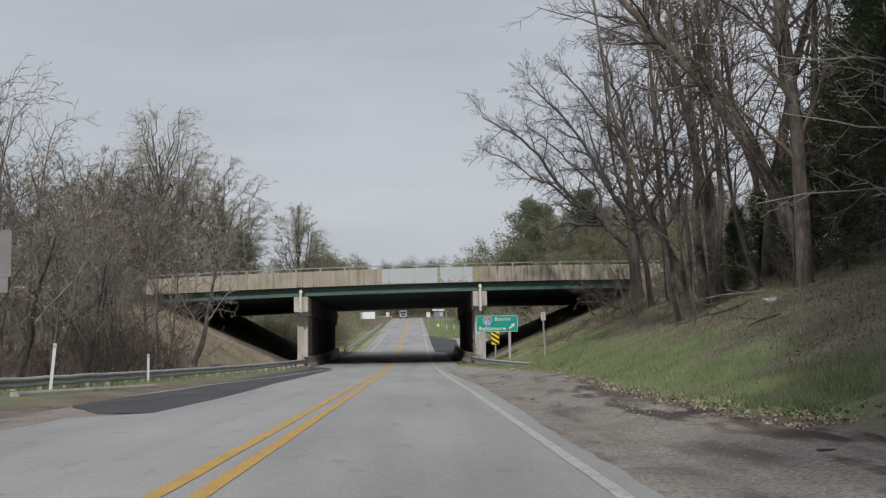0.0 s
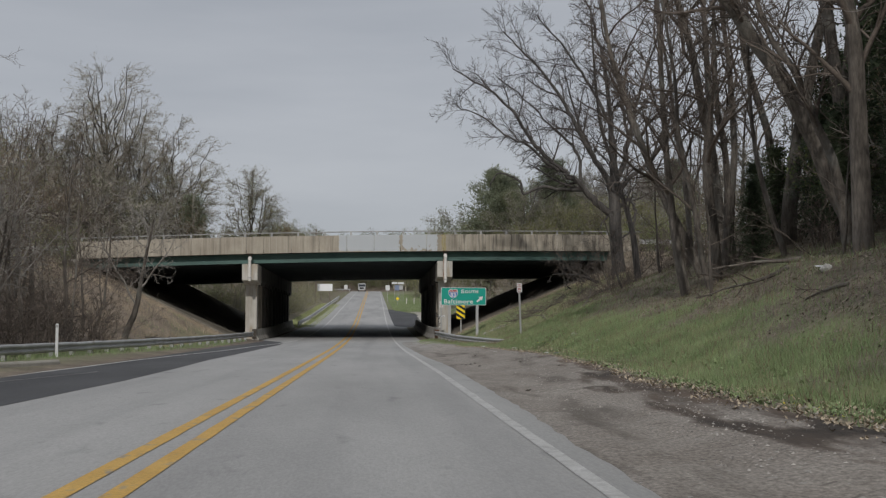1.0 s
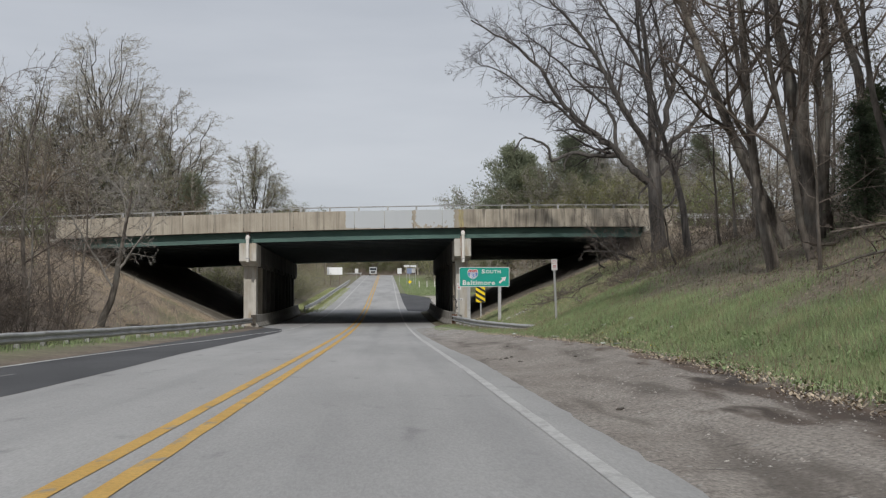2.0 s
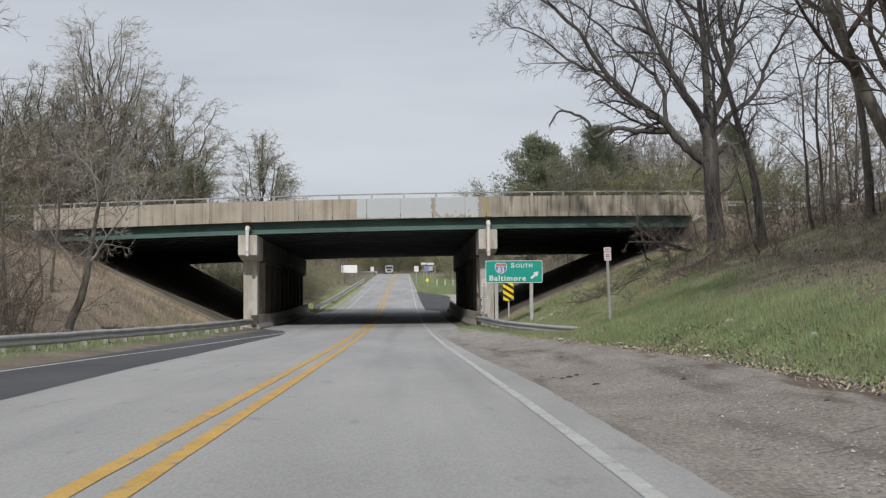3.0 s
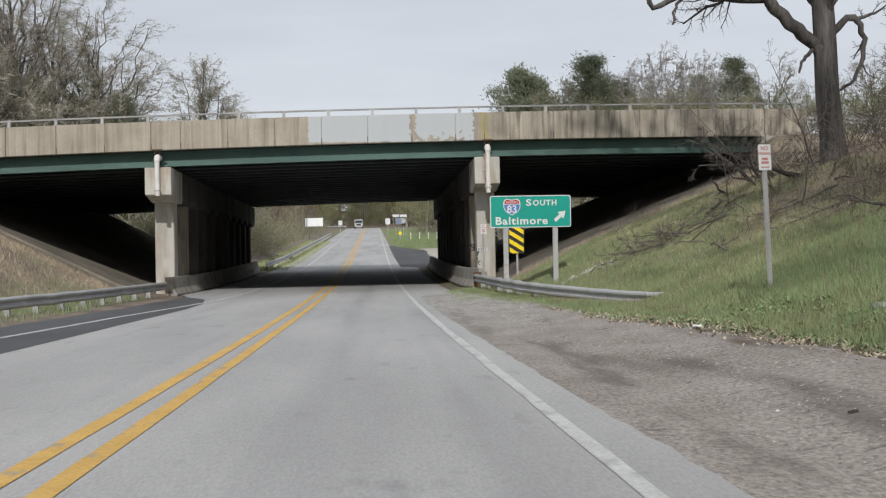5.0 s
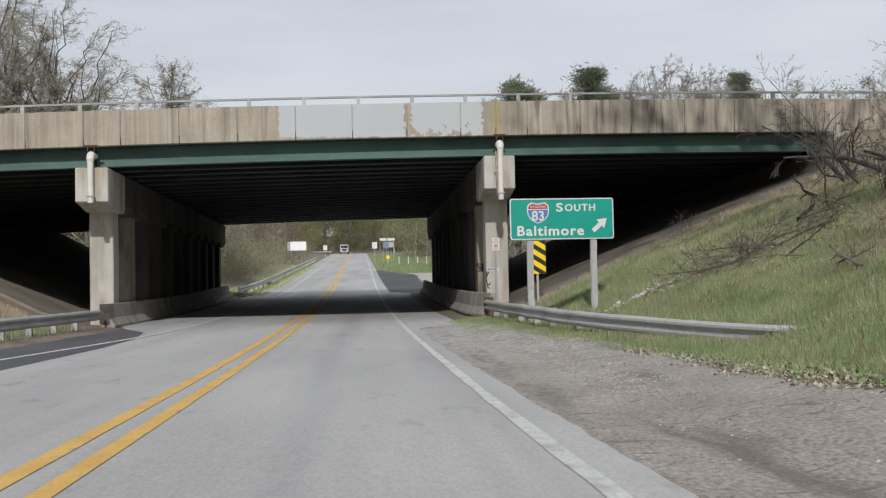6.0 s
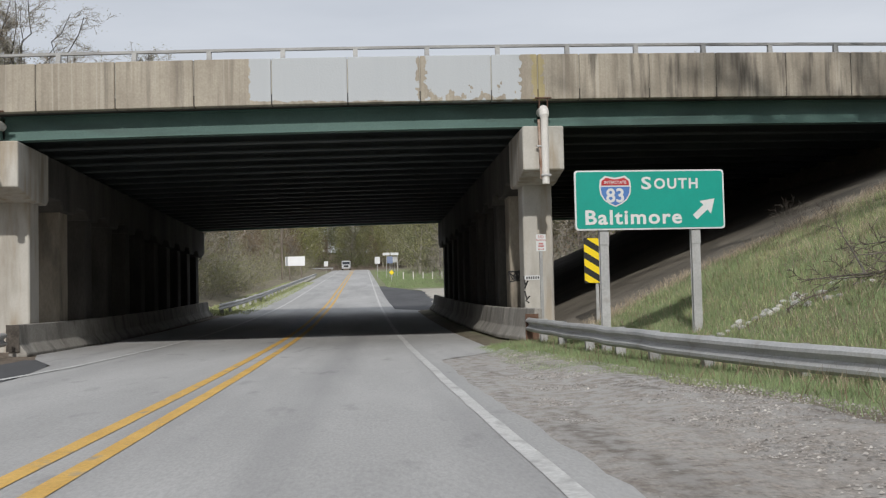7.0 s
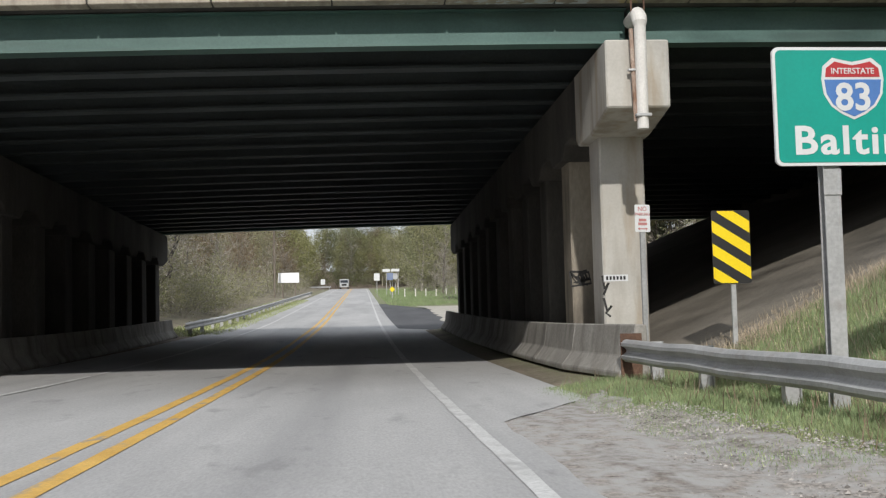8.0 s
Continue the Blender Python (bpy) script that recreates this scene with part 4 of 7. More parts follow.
def guide_sign():
    """Green highway guide sign on two I-section posts; local origin at the panel's centre foot."""
    W, H = 2.69, 1.05
    ob = thing("guide_sign", "green highway guide sign with a white border on two steel posts", "road sign", 7.15, -7.73, 0.0, 2.0)
    zc = 2.87
    panel = part("panel", prism(shifted(rounded(W, H, 0.06), 0, zc), "y", 0.0, 0.03), M_SIGN_WHITE, ob, "white-edged green sign panel")
    part("green_field", prism(shifted(rounded(W - 0.055, H - 0.055, 0.05), 0, zc), "y", -0.004, 0.001), M_SIGN_GREEN, panel)
    # route shield
    def shield(s):
        pts = [(-0.5, 0.36), (-0.33, 0.5), (-0.17, 0.46), (0, 0.43), (0.17, 0.46), (0.33, 0.5), (0.5, 0.36), (0.53, 0.15), (0.5, -0.1), (0.38, -0.3), (0.2, -0.43), (0, -0.52), (-0.2, -0.43), (-0.38, -0.3), (-0.5, -0.1), (-0.53, 0.15)]
        return [(a * s, b * s) for a, b in pts]
    sx, sz = -0.62, zc + 0.16
    shield_ob = part("route_shield", prism(shifted(shield(0.54), sx, sz), "y", -0.008, -0.003), M_SIGN_WHITE, ob, "red, white and blue route shield")
    part("shield_blue", prism(shifted([p for p in shield(0.49) if p[1] < 0.13] + [(0.26, 0.13), (-0.26, 0.13)][:0], sx, sz), "y", -0.012, -0.007), M_SIGN_BLUE, shield_ob)
    part("shield_crown", prism(shifted([(a * 0.49, b * 0.49) for a, b in [(-0.51, 0.2), (-0.49, 0.36), (-0.33, 0.48), (-0.17, 0.44), (0, 0.41), (0.17, 0.44), (0.33, 0.48), (0.49, 0.36), (0.51, 0.2)]], sx, sz), "y", -0.012, -0.007), M_SIGN_RED, shield_ob)
    lettering("route_number", "83", 0.34, sx, sz - 0.195, -0.014, M_SIGN_WHITE, shield_ob, 1.0, "CENTER", 0.022)
    lettering("crown_lettering", "INTERSTATE", 0.075, sx, sz + 0.125, -0.014, M_SIGN_WHITE, shield_ob, 0.95, "CENTER", 0.01)
    lettering("lettering_initial", "S", 0.30, -0.15, zc + 0.19, -0.005, M_SIGN_WHITE, ob, 1, "LEFT", 0.024, 0.18)
    lettering("lettering_direction", "OUTH", 0.255, 0.08, zc + 0.195, -0.005, M_SIGN_WHITE, ob, 1.18, "LEFT", 0.024, 0.79)
    lettering("lettering_place", "Baltimore", 0.35, -1.165, zc - 0.42, -0.005, M_SIGN_WHITE, ob, 1.13, "LEFT", 0.024, 1.73)
    # arrow up to the right
    a = radians(48)
    arrow = [(-0.055, -0.24), (0.055, -0.24), (0.055, 0.02), (0.15, 0.02), (0.0, 0.25), (-0.15, 0.02), (-0.055, 0.02)]
    arrow = [(math.cos(-a) * p - math.sin(-a) * q, math.sin(-a) * p + math.cos(-a) * q) for p, q in arrow]
    part("arrow", prism(shifted(arrow, 0.98, zc - 0.16), "y", -0.008, -0.003), M_SIGN_WHITE, ob, "white arrow pointing up to the right")
    for x in (-0.83, 0.82):
        z0 = gz(7.15 + x, -7.7) - 0.3
        bm = box(x - 0.075, 0.04, z0, x + 0.075, 0.055, zc + 0.4)
        box(x - 0.075, 0.145, z0, x + 0.075, 0.16, zc + 0.4, bm=bm)
        box(x - 0.008, 0.055, z0, x + 0.008, 0.145, zc + 0.4, bm=bm)
        post = part("post", bm, M_GALV, ob)
        part("fuse_plate", box(x - 0.082, 0.028, zc - 0.78, x + 0.082, 0.036, zc - 0.55, 0.003), M_GALV, post)
    return ob


guide_sign()


def u_post(parent, x, z0, z1, y=0.02):
    bm = box(x - 0.035, y, z0, x + 0.035, y + 0.006, z1)
    box(x - 0.035, y + 0.006, z0, x - 0.029, y + 0.035, z1, bm=bm)
    box(x + 0.029, y + 0.006, z0, x + 0.035, y + 0.035, z1, bm=bm)
    return part("post", bm, M_GALV, parent)


def object_marker():
    ob = thing("object_marker", "yellow and black striped hazard marker beside the bridge pier", "road sign", 7.45, -1.3, 0.0, 4)
    w, h, zc = 0.57, 1.04, 2.07
    plate = part("plate", prism(shifted(rounded(w, h, 0.03), 0, zc), "y", 0, 0.006), M_BLACK, ob)
    # slanting yellow bars clipped to the plate
    for c in (-0.62, -0.29, 0.04, 0.37, 0.70):
        sl, t = -0.62, 0.17
        poly = []
        for x in (-w / 2 + 0.006, w / 2 - 0.006):
            lo, hi = c + sl * x, c + t + sl * x
            poly.append((x, lo, hi))
        out = []
        steps_x = np.linspace(poly[0][0], poly[1][0], 15)
        low = [(float(x), max(-h / 2 + 0.006, min(h / 2 - 0.006, c + sl * x))) for x in steps_x]
        high = [(float(x), max(-h / 2 + 0.006, min(h / 2 - 0.006, c + t + sl * x))) for x in steps_x]
        keep = [i for i in range(15) if high[i][1] - low[i][1] > 0.004]
        if len(keep) < 2:
            continue
        out = [low[i] for i in keep] + [high[i] for i in reversed(keep)]
        part("stripe", prism(shifted(out, 0, zc), "y", -0.004, -0.001), M_SIGN_YELLOW, plate)
    u_post(ob, 0.02, gz(7.45, -1.3) - 0.1, zc + 0.3)
    return ob


object_marker()


def parking_sign(x, y, rz, z_top, lean, ground, label):
    ob = thing("parking_sign", label, "road sign", x, y, 0, rz, group="small parking signs")
    ob.matrix_basis = pose(x, y, ground, 0, lean, rz)
    w, h, zc = 0.24, 0.39, z_top - 0.195 - ground
    plate = part("plate", prism(shifted(rounded(w, h, 0.02), 0, zc), "y", 0, 0.004), M_SIGN_WHITE, ob)
    lettering("lettering", "NO", 0.09, 0, zc + 0.105, -0.002, M_FADED_RED, plate, 1, "CENTER")
    lettering("lettering", "PARKING", 0.058, 0, zc + 0.04, -0.002, M_FADED_RED, plate, 0.95, "CENTER")
    part("bar", box(-0.06, -0.002, zc - 0.045, 0.06, -0.0005, zc - 0.005), M_FADED_RED, plate)
    part("bar", box(-0.07, -0.002, zc - 0.10, 0.07, -0.0005, zc - 0.06), M_FADED_RED, plate)
    arrow = [(-0.08, 0), (-0.05, 0.022), (-0.05, 0.008), (0.05, 0.008), (0.05, 0.022), (0.08, 0), (0.05, -0.022), (0.05, -0.008), (-0.05, -0.008), (-0.05, -0.022)]
    part("arrow", prism(shifted(arrow, 0, zc - 0.15), "y", -0.002, -0.0005), M_FADED_RED, plate)
    u_post(ob, 0, -0.2, zc + 0.15, 0.006)
    return ob


parking_sign(7.95, -28.85, 22, 2.89, -2.2, gz(7.95, -28.85), "white parking restriction sign with red lettering on a leaning post")
parking_sign(6.19, -1.26, 15, 2.70, 0, gz(6.19, -1.26), "white parking restriction sign with red lettering at the pier")


def delineator(x, y, h, lean):
    ob = thing("delineator_post", "thin white roadside marker post by the guardrail", "marker post", group="marker posts")
    ob.matrix_basis = pose(x, y, gz(x, y) - 0.05, 0, lean, 0)
    bm = box(-0.045, -0.006, 0, 0.045, 0.006, h, 0.003)
    part("stake", bm, M_SIGN_WHITE, ob)
    part("reflector", box(-0.035, -0.010, h - 0.12, 0.035, -0.006, h - 0.03), M_GALV, ob)
    return ob


delineator(-8.15, -39.8, 1.1, 0)
delineator(-8.0, -52.2, 1.4, 5)


# ---- roadside things ----
def sign_back(x, y, plates, top, label, octagon=False, material=None):
    """The grey back of a sign that faces the other way, on one post."""
    ob = thing("sign_back", label, "road sign", x, y, gz(x, y), group="signs seen from behind")
    z0 = gz(x, y)
    z = top - z0
    for w, h in plates:
        if octagon:
            pts = [(w / 2 * math.cos(radians(22.5 + 45 * k)), w / 2 * math.sin(radians(22.5 + 45 * k)) + z - w / 2) for k in range(8)]
        else:
            pts = shifted(rounded(w, h, 0.03), 0, z - h / 2)
        part("plate", prism(pts, "y", 0, 0.006), material or M_SIGN_BACK, ob)
        z -= h + 0.01
    part("post", box(-0.045, -0.06, -0.3, 0.045, -0.005, top - z0 - 0.1, 0.01), M_WOOD, ob)
    return ob


sign_back(-8.86, -54.0, [(0.75, 1.2), (0.6, 0.4)], 4.35, "grey sheet-metal back of a tall road sign")
sign_back(-10.9, -45.0, [(0.75, 0.75)], 2.15, "dull brown octagonal back of a stop sign among brush", True, M_WOOD)


def billboard(x, y):
    z0 = gz(x, y)
    ob = thing("billboard", "plain white board on two posts beside the road", "billboard", x, y, z0)
    zt = 8.5 - z0
    part("panel", box(-1.3, 0, zt - 1.25, 1.3, 0.12, zt, 0.02), M_BOARD, ob)
    for dx in (-0.75, 0.8):
        part("post", box(dx - 0.08, 0.13, -0.4, dx + 0.08, 0.29, zt - 0.1), M_WOOD, ob)
    return ob


billboard(-6.75, 130)


def utility_pole(x, y, h):
    ob = thing("utility_pole", "weathered wooden utility pole among the trees", "utility pole", x, y, gz(x, y))
    part("pole", tube([(0, 0, -0.5), (0, 0, h * 0.5), (0.03, 0, h)], [0.15, 0.13, 0.1], 10), M_WOOD, ob)
    part("cross_arm", box(-1.1, -0.06, h - 0.8, 1.1, 0.06, h - 0.66, 0.01), M_WOOD, ob)
    return ob


utility_pole(-8.2, 126, 12.5)


def small_sign(name, label, x, y, w, h, z, material, posts=1, shape="rect"):
    ob = thing(name, label, "road sign", x, y, gz(x, y), group="distant road signs")
    pts = shifted(rounded(w, h, 0.04), 0, z) if shape == "rect" else [(0, z + w / 1.4), (w / 1.4, z), (0, z - w / 1.4), (-w / 1.4, z)]
    part("plate", prism(pts, "y", 0, 0.01), material, ob)
    for k in range(posts):
        dx = 0 if posts == 1 else (-0.35 + 0.7 * k) * w
        part("post", box(dx - 0.03, 0.012, -0.3, dx + 0.03, 0.06, z + h / 2 - 0.05), M_GALV, ob)
    return ob


small_sign("route_marker", "blue route marker on a post", 6.0, 136, 0.8, 0.95, 2.5, M_FADED_BLUE)
small_sign("route_marker", "white route marker on a post", 4.3, 138, 0.75, 0.95, 2.6, M_SIGN_WHITE)
small_sign("direction_sign", "pale direction sign over route markers", 5.6, 140, 1.0, 0.36, 3.35, M_SIGN_WHITE)
small_sign("direction_sign", "pale direction sign over route markers", 6.7, 137, 1.1, 0.36, 3.3, M_SIGN_WHITE, 2)
small_sign("route_marker", "grey route marker on a post", 6.75, 139, 0.6, 0.8, 2.5, M_GALV)
small_sign("warning_sign", "yellow diamond warning sign low on a post", 5.6, 112, 0.42, 0.42, 1.1, M_SIGN_YELLOW, 1, "diamond")
small_sign("notice_board", "small white roadside notice", -4.9, 205, 0.8, 1.0, 1.9, M_SIGN_WHITE)
for k in range(7):
    delineator_x = 7.2 + 1.3 * k
    ob_ = thing("fence_post", "pale short fence post on the verge", "fence post", delineator_x, 118 + 1.5 * k, gz(delineator_x, 118 + 1.5 * k), group="verge fence posts")
    part("stake", box(-0.06, -0.06, -0.2, 0.06, 0.06, 1.0, 0.02), M_PIPE, ob_)


def truck(x, y):
    """An oncoming white box truck, far up the road."""
    z0 = float(road_z(y))
    ob = thing("box_truck", "white box truck far up the road", "truck", x, y, z0)
    part("body", box(-1.05, 1.9, 0.7, 1.05, 6.0, 2.35, 0.08), M_TRUCK, ob)
    cab = part("cab", prism([(0.0, 0.55), (1.85, 0.55), (1.85, 2.15), (1.0, 2.1), (0.4, 1.4), (0.0, 1.3)], "x", -0.98, 0.98, 0.05), M_TRUCK, ob)
    part("windscreen", prism([(0.41, 1.44), (0.97, 2.04), (0.93, 2.07), (0.37, 1.46)], "x", -0.85, 0.85), M_GLASS, cab, "dark windscreen")
    part("grille", box(-0.55, -0.03, 0.75, 0.55, 0.0, 1.2, 0.01), M_BLACK, cab)
    part("bumper", box(-1.0, -0.12, 0.42, 1.0, 0.02, 0.64, 0.03), M_GALV, cab)
    for dx in (-0.78, 0.78):
        part("headlight", box(dx - 0.14, -0.04, 0.88, dx + 0.14, 0.0, 1.08, 0.015), M_SIGN_WHITE, cab)
        for wy in (0.85, 5.6):
            bm = tube([(dx * 1.12 - 0.13, wy, 0.42), (dx * 1.12 + 0.13, wy, 0.42)], 0.42, 16)
            wheel = part("wheel", bm, M_RUBBER, ob)
            part("rim", tube([(dx * 1.12 - 0.14, wy, 0.42), (dx * 1.12 + 0.14, wy, 0.42)], 0.22, 12), M_GALV, wheel)
    return ob


truck(-1.6, 252)


def bend_guardrail(y, x0, x1):
    """A short rail across the outside of the far bend."""
    ob = thing("bend_guardrail", "short pale steel guardrail at the far bend", "guardrail")
    z = float(road_z(y))
    part("rail", prism([(y - 0.05, z + 0.42), (y + 0.03, z + 0.48), (y - 0.05, z + 0.58), (y + 0.03, z + 0.68), (y - 0.05, z + 0.76), (y + 0.06, z + 0.76), (y + 0.06, z + 0.42)], "x", x0, x1), M_GALV, ob)
    n = int((x1 - x0) / 1.9)
    for k in range(n + 1):
        x = x0 + 0.3 + (x1 - x0 - 0.6) * k / n
        part("post", box(x - 0.07, y + 0.06, min(z, gz(x, y)) - 0.2, x + 0.07, y + 0.2, z + 0.72), M_GALV, ob)


bend_guardrail(262, -11.5, -4.9)


def stone_mesh(seed):
    r = random.Random(seed)
    bm = bmesh.new()
    bmesh.ops.create_icosphere(bm, subdivisions=1, radius=1.0)
    for v in bm.verts:
        v.co = Vector((v.co.x * r.uniform(0.7, 1.2), v.co.y * r.uniform(0.6, 1.1), v.co.z * r.uniform(0.45, 0.75)))
    me = bpy.data.meshes.new("stone")
    bm.to_mesh(me)
    bm.free()
    me.materials.append(M_STONE)
    return me


STONES = [stone_mesh(k) for k in range(4)]


def stone(x, y, s, label="pale loose stone on the bank", group="loose stones"):
    ob = new("stone", random.choice(STONES))
    ob.matrix_basis = pose(x, y, gz(x, y) + 0.1 * s, random.uniform(-15, 15), random.uniform(-15, 15), random.uniform(0, 360)) @ Matrix.Diagonal((s, s, s, 1))
    return tagged(ob, label, "stone", group)


random.seed(17)
# riprap trickle beside the sign posts
for k in range(40):
    t = random.random() ** 0.8
    stone(8.15 + 1.95 * t + random.gauss(0, 0.12), -8.9 - 1.1 * t + random.gauss(0, 0.35), random.uniform(0.05, 0.12), "pale riprap stone on the grass bank", "riprap stones")
for x, y, s in ((11.0, -54.4, 0.16), (11.2, -54.0, 0.1), (8.2, -40.5, 0.12), (7.8, -38.8, 0.09), (7.9, -46, 0.08), (7.6, -33.5, 0.11)):
    stone(x, y, s)
for k in range(26):
    y = random.uniform(-70, -8)
    stone(float(gravel_edge(y)) + random.uniform(-2.6, 0.1), y, random.uniform(0.015, 0.03), "small stone on the gravel", "gravel stones")


def clod(x, y, w, d, h):
    """A crumbled lump of old asphalt lying on the gravel."""
    bm = bmesh.new()
    bmesh.ops.create_icosphere(bm, subdivisions=2, radius=1.0)
    for v in bm.verts:
        k = 1 + 0.55 * noise.noise(v.co * 2.4 + Vector((x * 3, y * 3, 0)))
        v.co = Vector((v.co.x * w * 0.5 * k, v.co.y * d * 0.5 * k, max(-0.02, v.co.z) * h * k))
    ob = part("asphalt_lump", bm, M_LUMP)
    ob.matrix_basis = pose(x, y, gz(x, y) + 0.03, 0, 0, random.uniform(0, 180))
    return tagged(ob, "crumbled lump of brown asphalt on the gravel", "rubble", "asphalt lumps")


for x, y, w in ((4.30, -43.9, 0.22), (4.38, -43.6, 0.16), (4.48, -43.95, 0.2), (4.62, -43.8, 0.24), (4.75, -43.7, 0.16), (4.25, -43.1, 0.15), (4.7, -46.0, 0.22), (4.5, -57.5, 0.2), (5.5, -74, 0.35), (5.6, -47.5, 0.16), (5.2, -38.5, 0.15), (5.9, -52, 0.2)):
    clod(x, y, w * 0.6, w * 0.42, 0.026)


def litter(x, y, w, material, label):
    """A crumpled scrap of rubbish."""
    bm = bmesh.new()
    bmesh.ops.create_grid(bm, x_segments=4, y_segments=3, size=0.5)
    for v in bm.verts:
        v.co = Vector((v.co.x * w, v.co.y * w * 0.7, 0.02 + 0.35 * w * abs(noise.noise(v.co * 3 + Vector((x, y, 0))))))
    bmesh.ops.solidify(bm, geom=list(bm.faces), thickness=0.004)
    ob = part("litter", bm, material)
    ob.matrix_basis = pose(x, y, gz(x, y) + 0.04, 0, 0, random.uniform(0, 180))
    return tagged(ob, label, "litter", "roadside litter")


litter(6.75, -44.3, 0.14, M_SIGN_WHITE, "crumpled white paper on the verge")
litter(6.95, -44.9, 0.12, M_WRAPPER, "crumpled blue wrapper on the verge")
litter(5.9, -38.1, 0.14, M_SIGN_WHITE, "flattened white paper on the gravel")
litter(6.7, -37.2, 0.2, M_PIPE, "pale scrap at the edge of the grass")
litter(11.0, -54.2, 0.3, M_SIGN_WHITE, "white plastic bag caught in the litter")
litter(6.2, -31.0, 0.16, M_SIGN_WHITE, "white scrap at the edge of the grass")

# pale kerb at the nose of the merging lane
kerb_bm = bmesh.new()
kerb_line = [(-8.15, -54.6), (-7.7, -52.0), (-7.35, -49.7), (-6.95, -47.2), (-6.75, -45.2)]
rings_ = []
for (a, b) in kerb_line:
    zk = max(gz(a, b), float(road_z(b))) - 0.05
    rings_.append([kerb_bm.verts.new((a + dx, b, zk + dz)) for dx, dz in ((-0.12, 0), (-0.1, 0.17), (0.08, 0.17), (0.12, 0.12), (0.14, 0))])
for p, q in zip(rings_, rings_[1:]):
    for k in range(5):
        kerb_bm.faces.new((p[k], p[(k + 1) % 5], q[(k + 1) % 5], q[k]))
kerb_bm.faces.new(rings_[0])
kerb_bm.faces.new(rings_[-1][::-1])
bmesh.ops.recalc_face_normals(kerb_bm, faces=kerb_bm.faces)
tagged(part("kerb", kerb_bm, M_CONC), "weathered concrete kerb at the lane's nose", "kerb", kind="structure")


# spray paint on the pier, as strokes lying on the concrete
def strokes(name, label, parent_y, x0, z0, lines, width=0.02):
    """A sprayed tag: every line is one ribbon that bends at its corners."""
    for i, line in enumerate(lines):
        pts = [Vector((x0 + a, parent_y - 0.0006 * i, z0 + b)) for a, b in line]
        V, F = [], []
        for k, p in enumerate(pts):
            v = pts[min(k + 1, len(pts) - 1)] - pts[max(k - 1, 0)]
            n = Vector((-v.z, 0, v.x)).normalized() * width
            V += [p - n, p + n]
            if k:
                F.append((2 * k - 2, 2 * k, 2 * k + 1, 2 * k - 1))
        raw(name, V, F, M_SPRAY, bridge).name = name
    if label:
        tagged(bpy.data.objects[name], label)


r_ = random.Random(3)
y_c2 = COLUMNS[1] + near_face(PIER_R) + 0.25 - 0.004
y_c1 = COLUMNS[0] + near_face(PIER_R) + 0.25 - 0.004
scribble = [[(0.02 + 0.36 * r_.random(), 0.3 * r_.random()) for _ in range(9)] for _ in range(3)] + [[(0, 0.28), (0.36, 0.26), (0.4, 0.05), (0.03, 0.0), (0, 0.28)]]
strokes("graffiti", "black sprayed tag", y_c2, PIER_R - 0.38, 1.75, scribble, 0.022)
strokes("graffiti", "black sprayed tag", y_c1, PIER_R - 0.37, 1.2, [[(0.02, 0.62), (0.05, 0.4), (0.12, 0.5), (0.03, 0.3)], [(0.03, 0.25), (0.08, 0.05), (0.16, 0.12), (0.06, 0.0), (0.14, -0.06)]], 0.02)
part("stencil_strip", box(PIER_R - 0.33, y_c1 - 0.002, 1.72, PIER_R + 0.08, y_c1, 1.83), M_SIGN_WHITE, bridge, "white stencilled strip")
for k in range(6):
    part("stencil_mark", box(PIER_R - 0.29 + 0.058 * k, y_c1 - 0.004, 1.745, PIER_R - 0.255 + 0.058 * k, y_c1 - 0.0025, 1.805), M_BLACK, bridge)



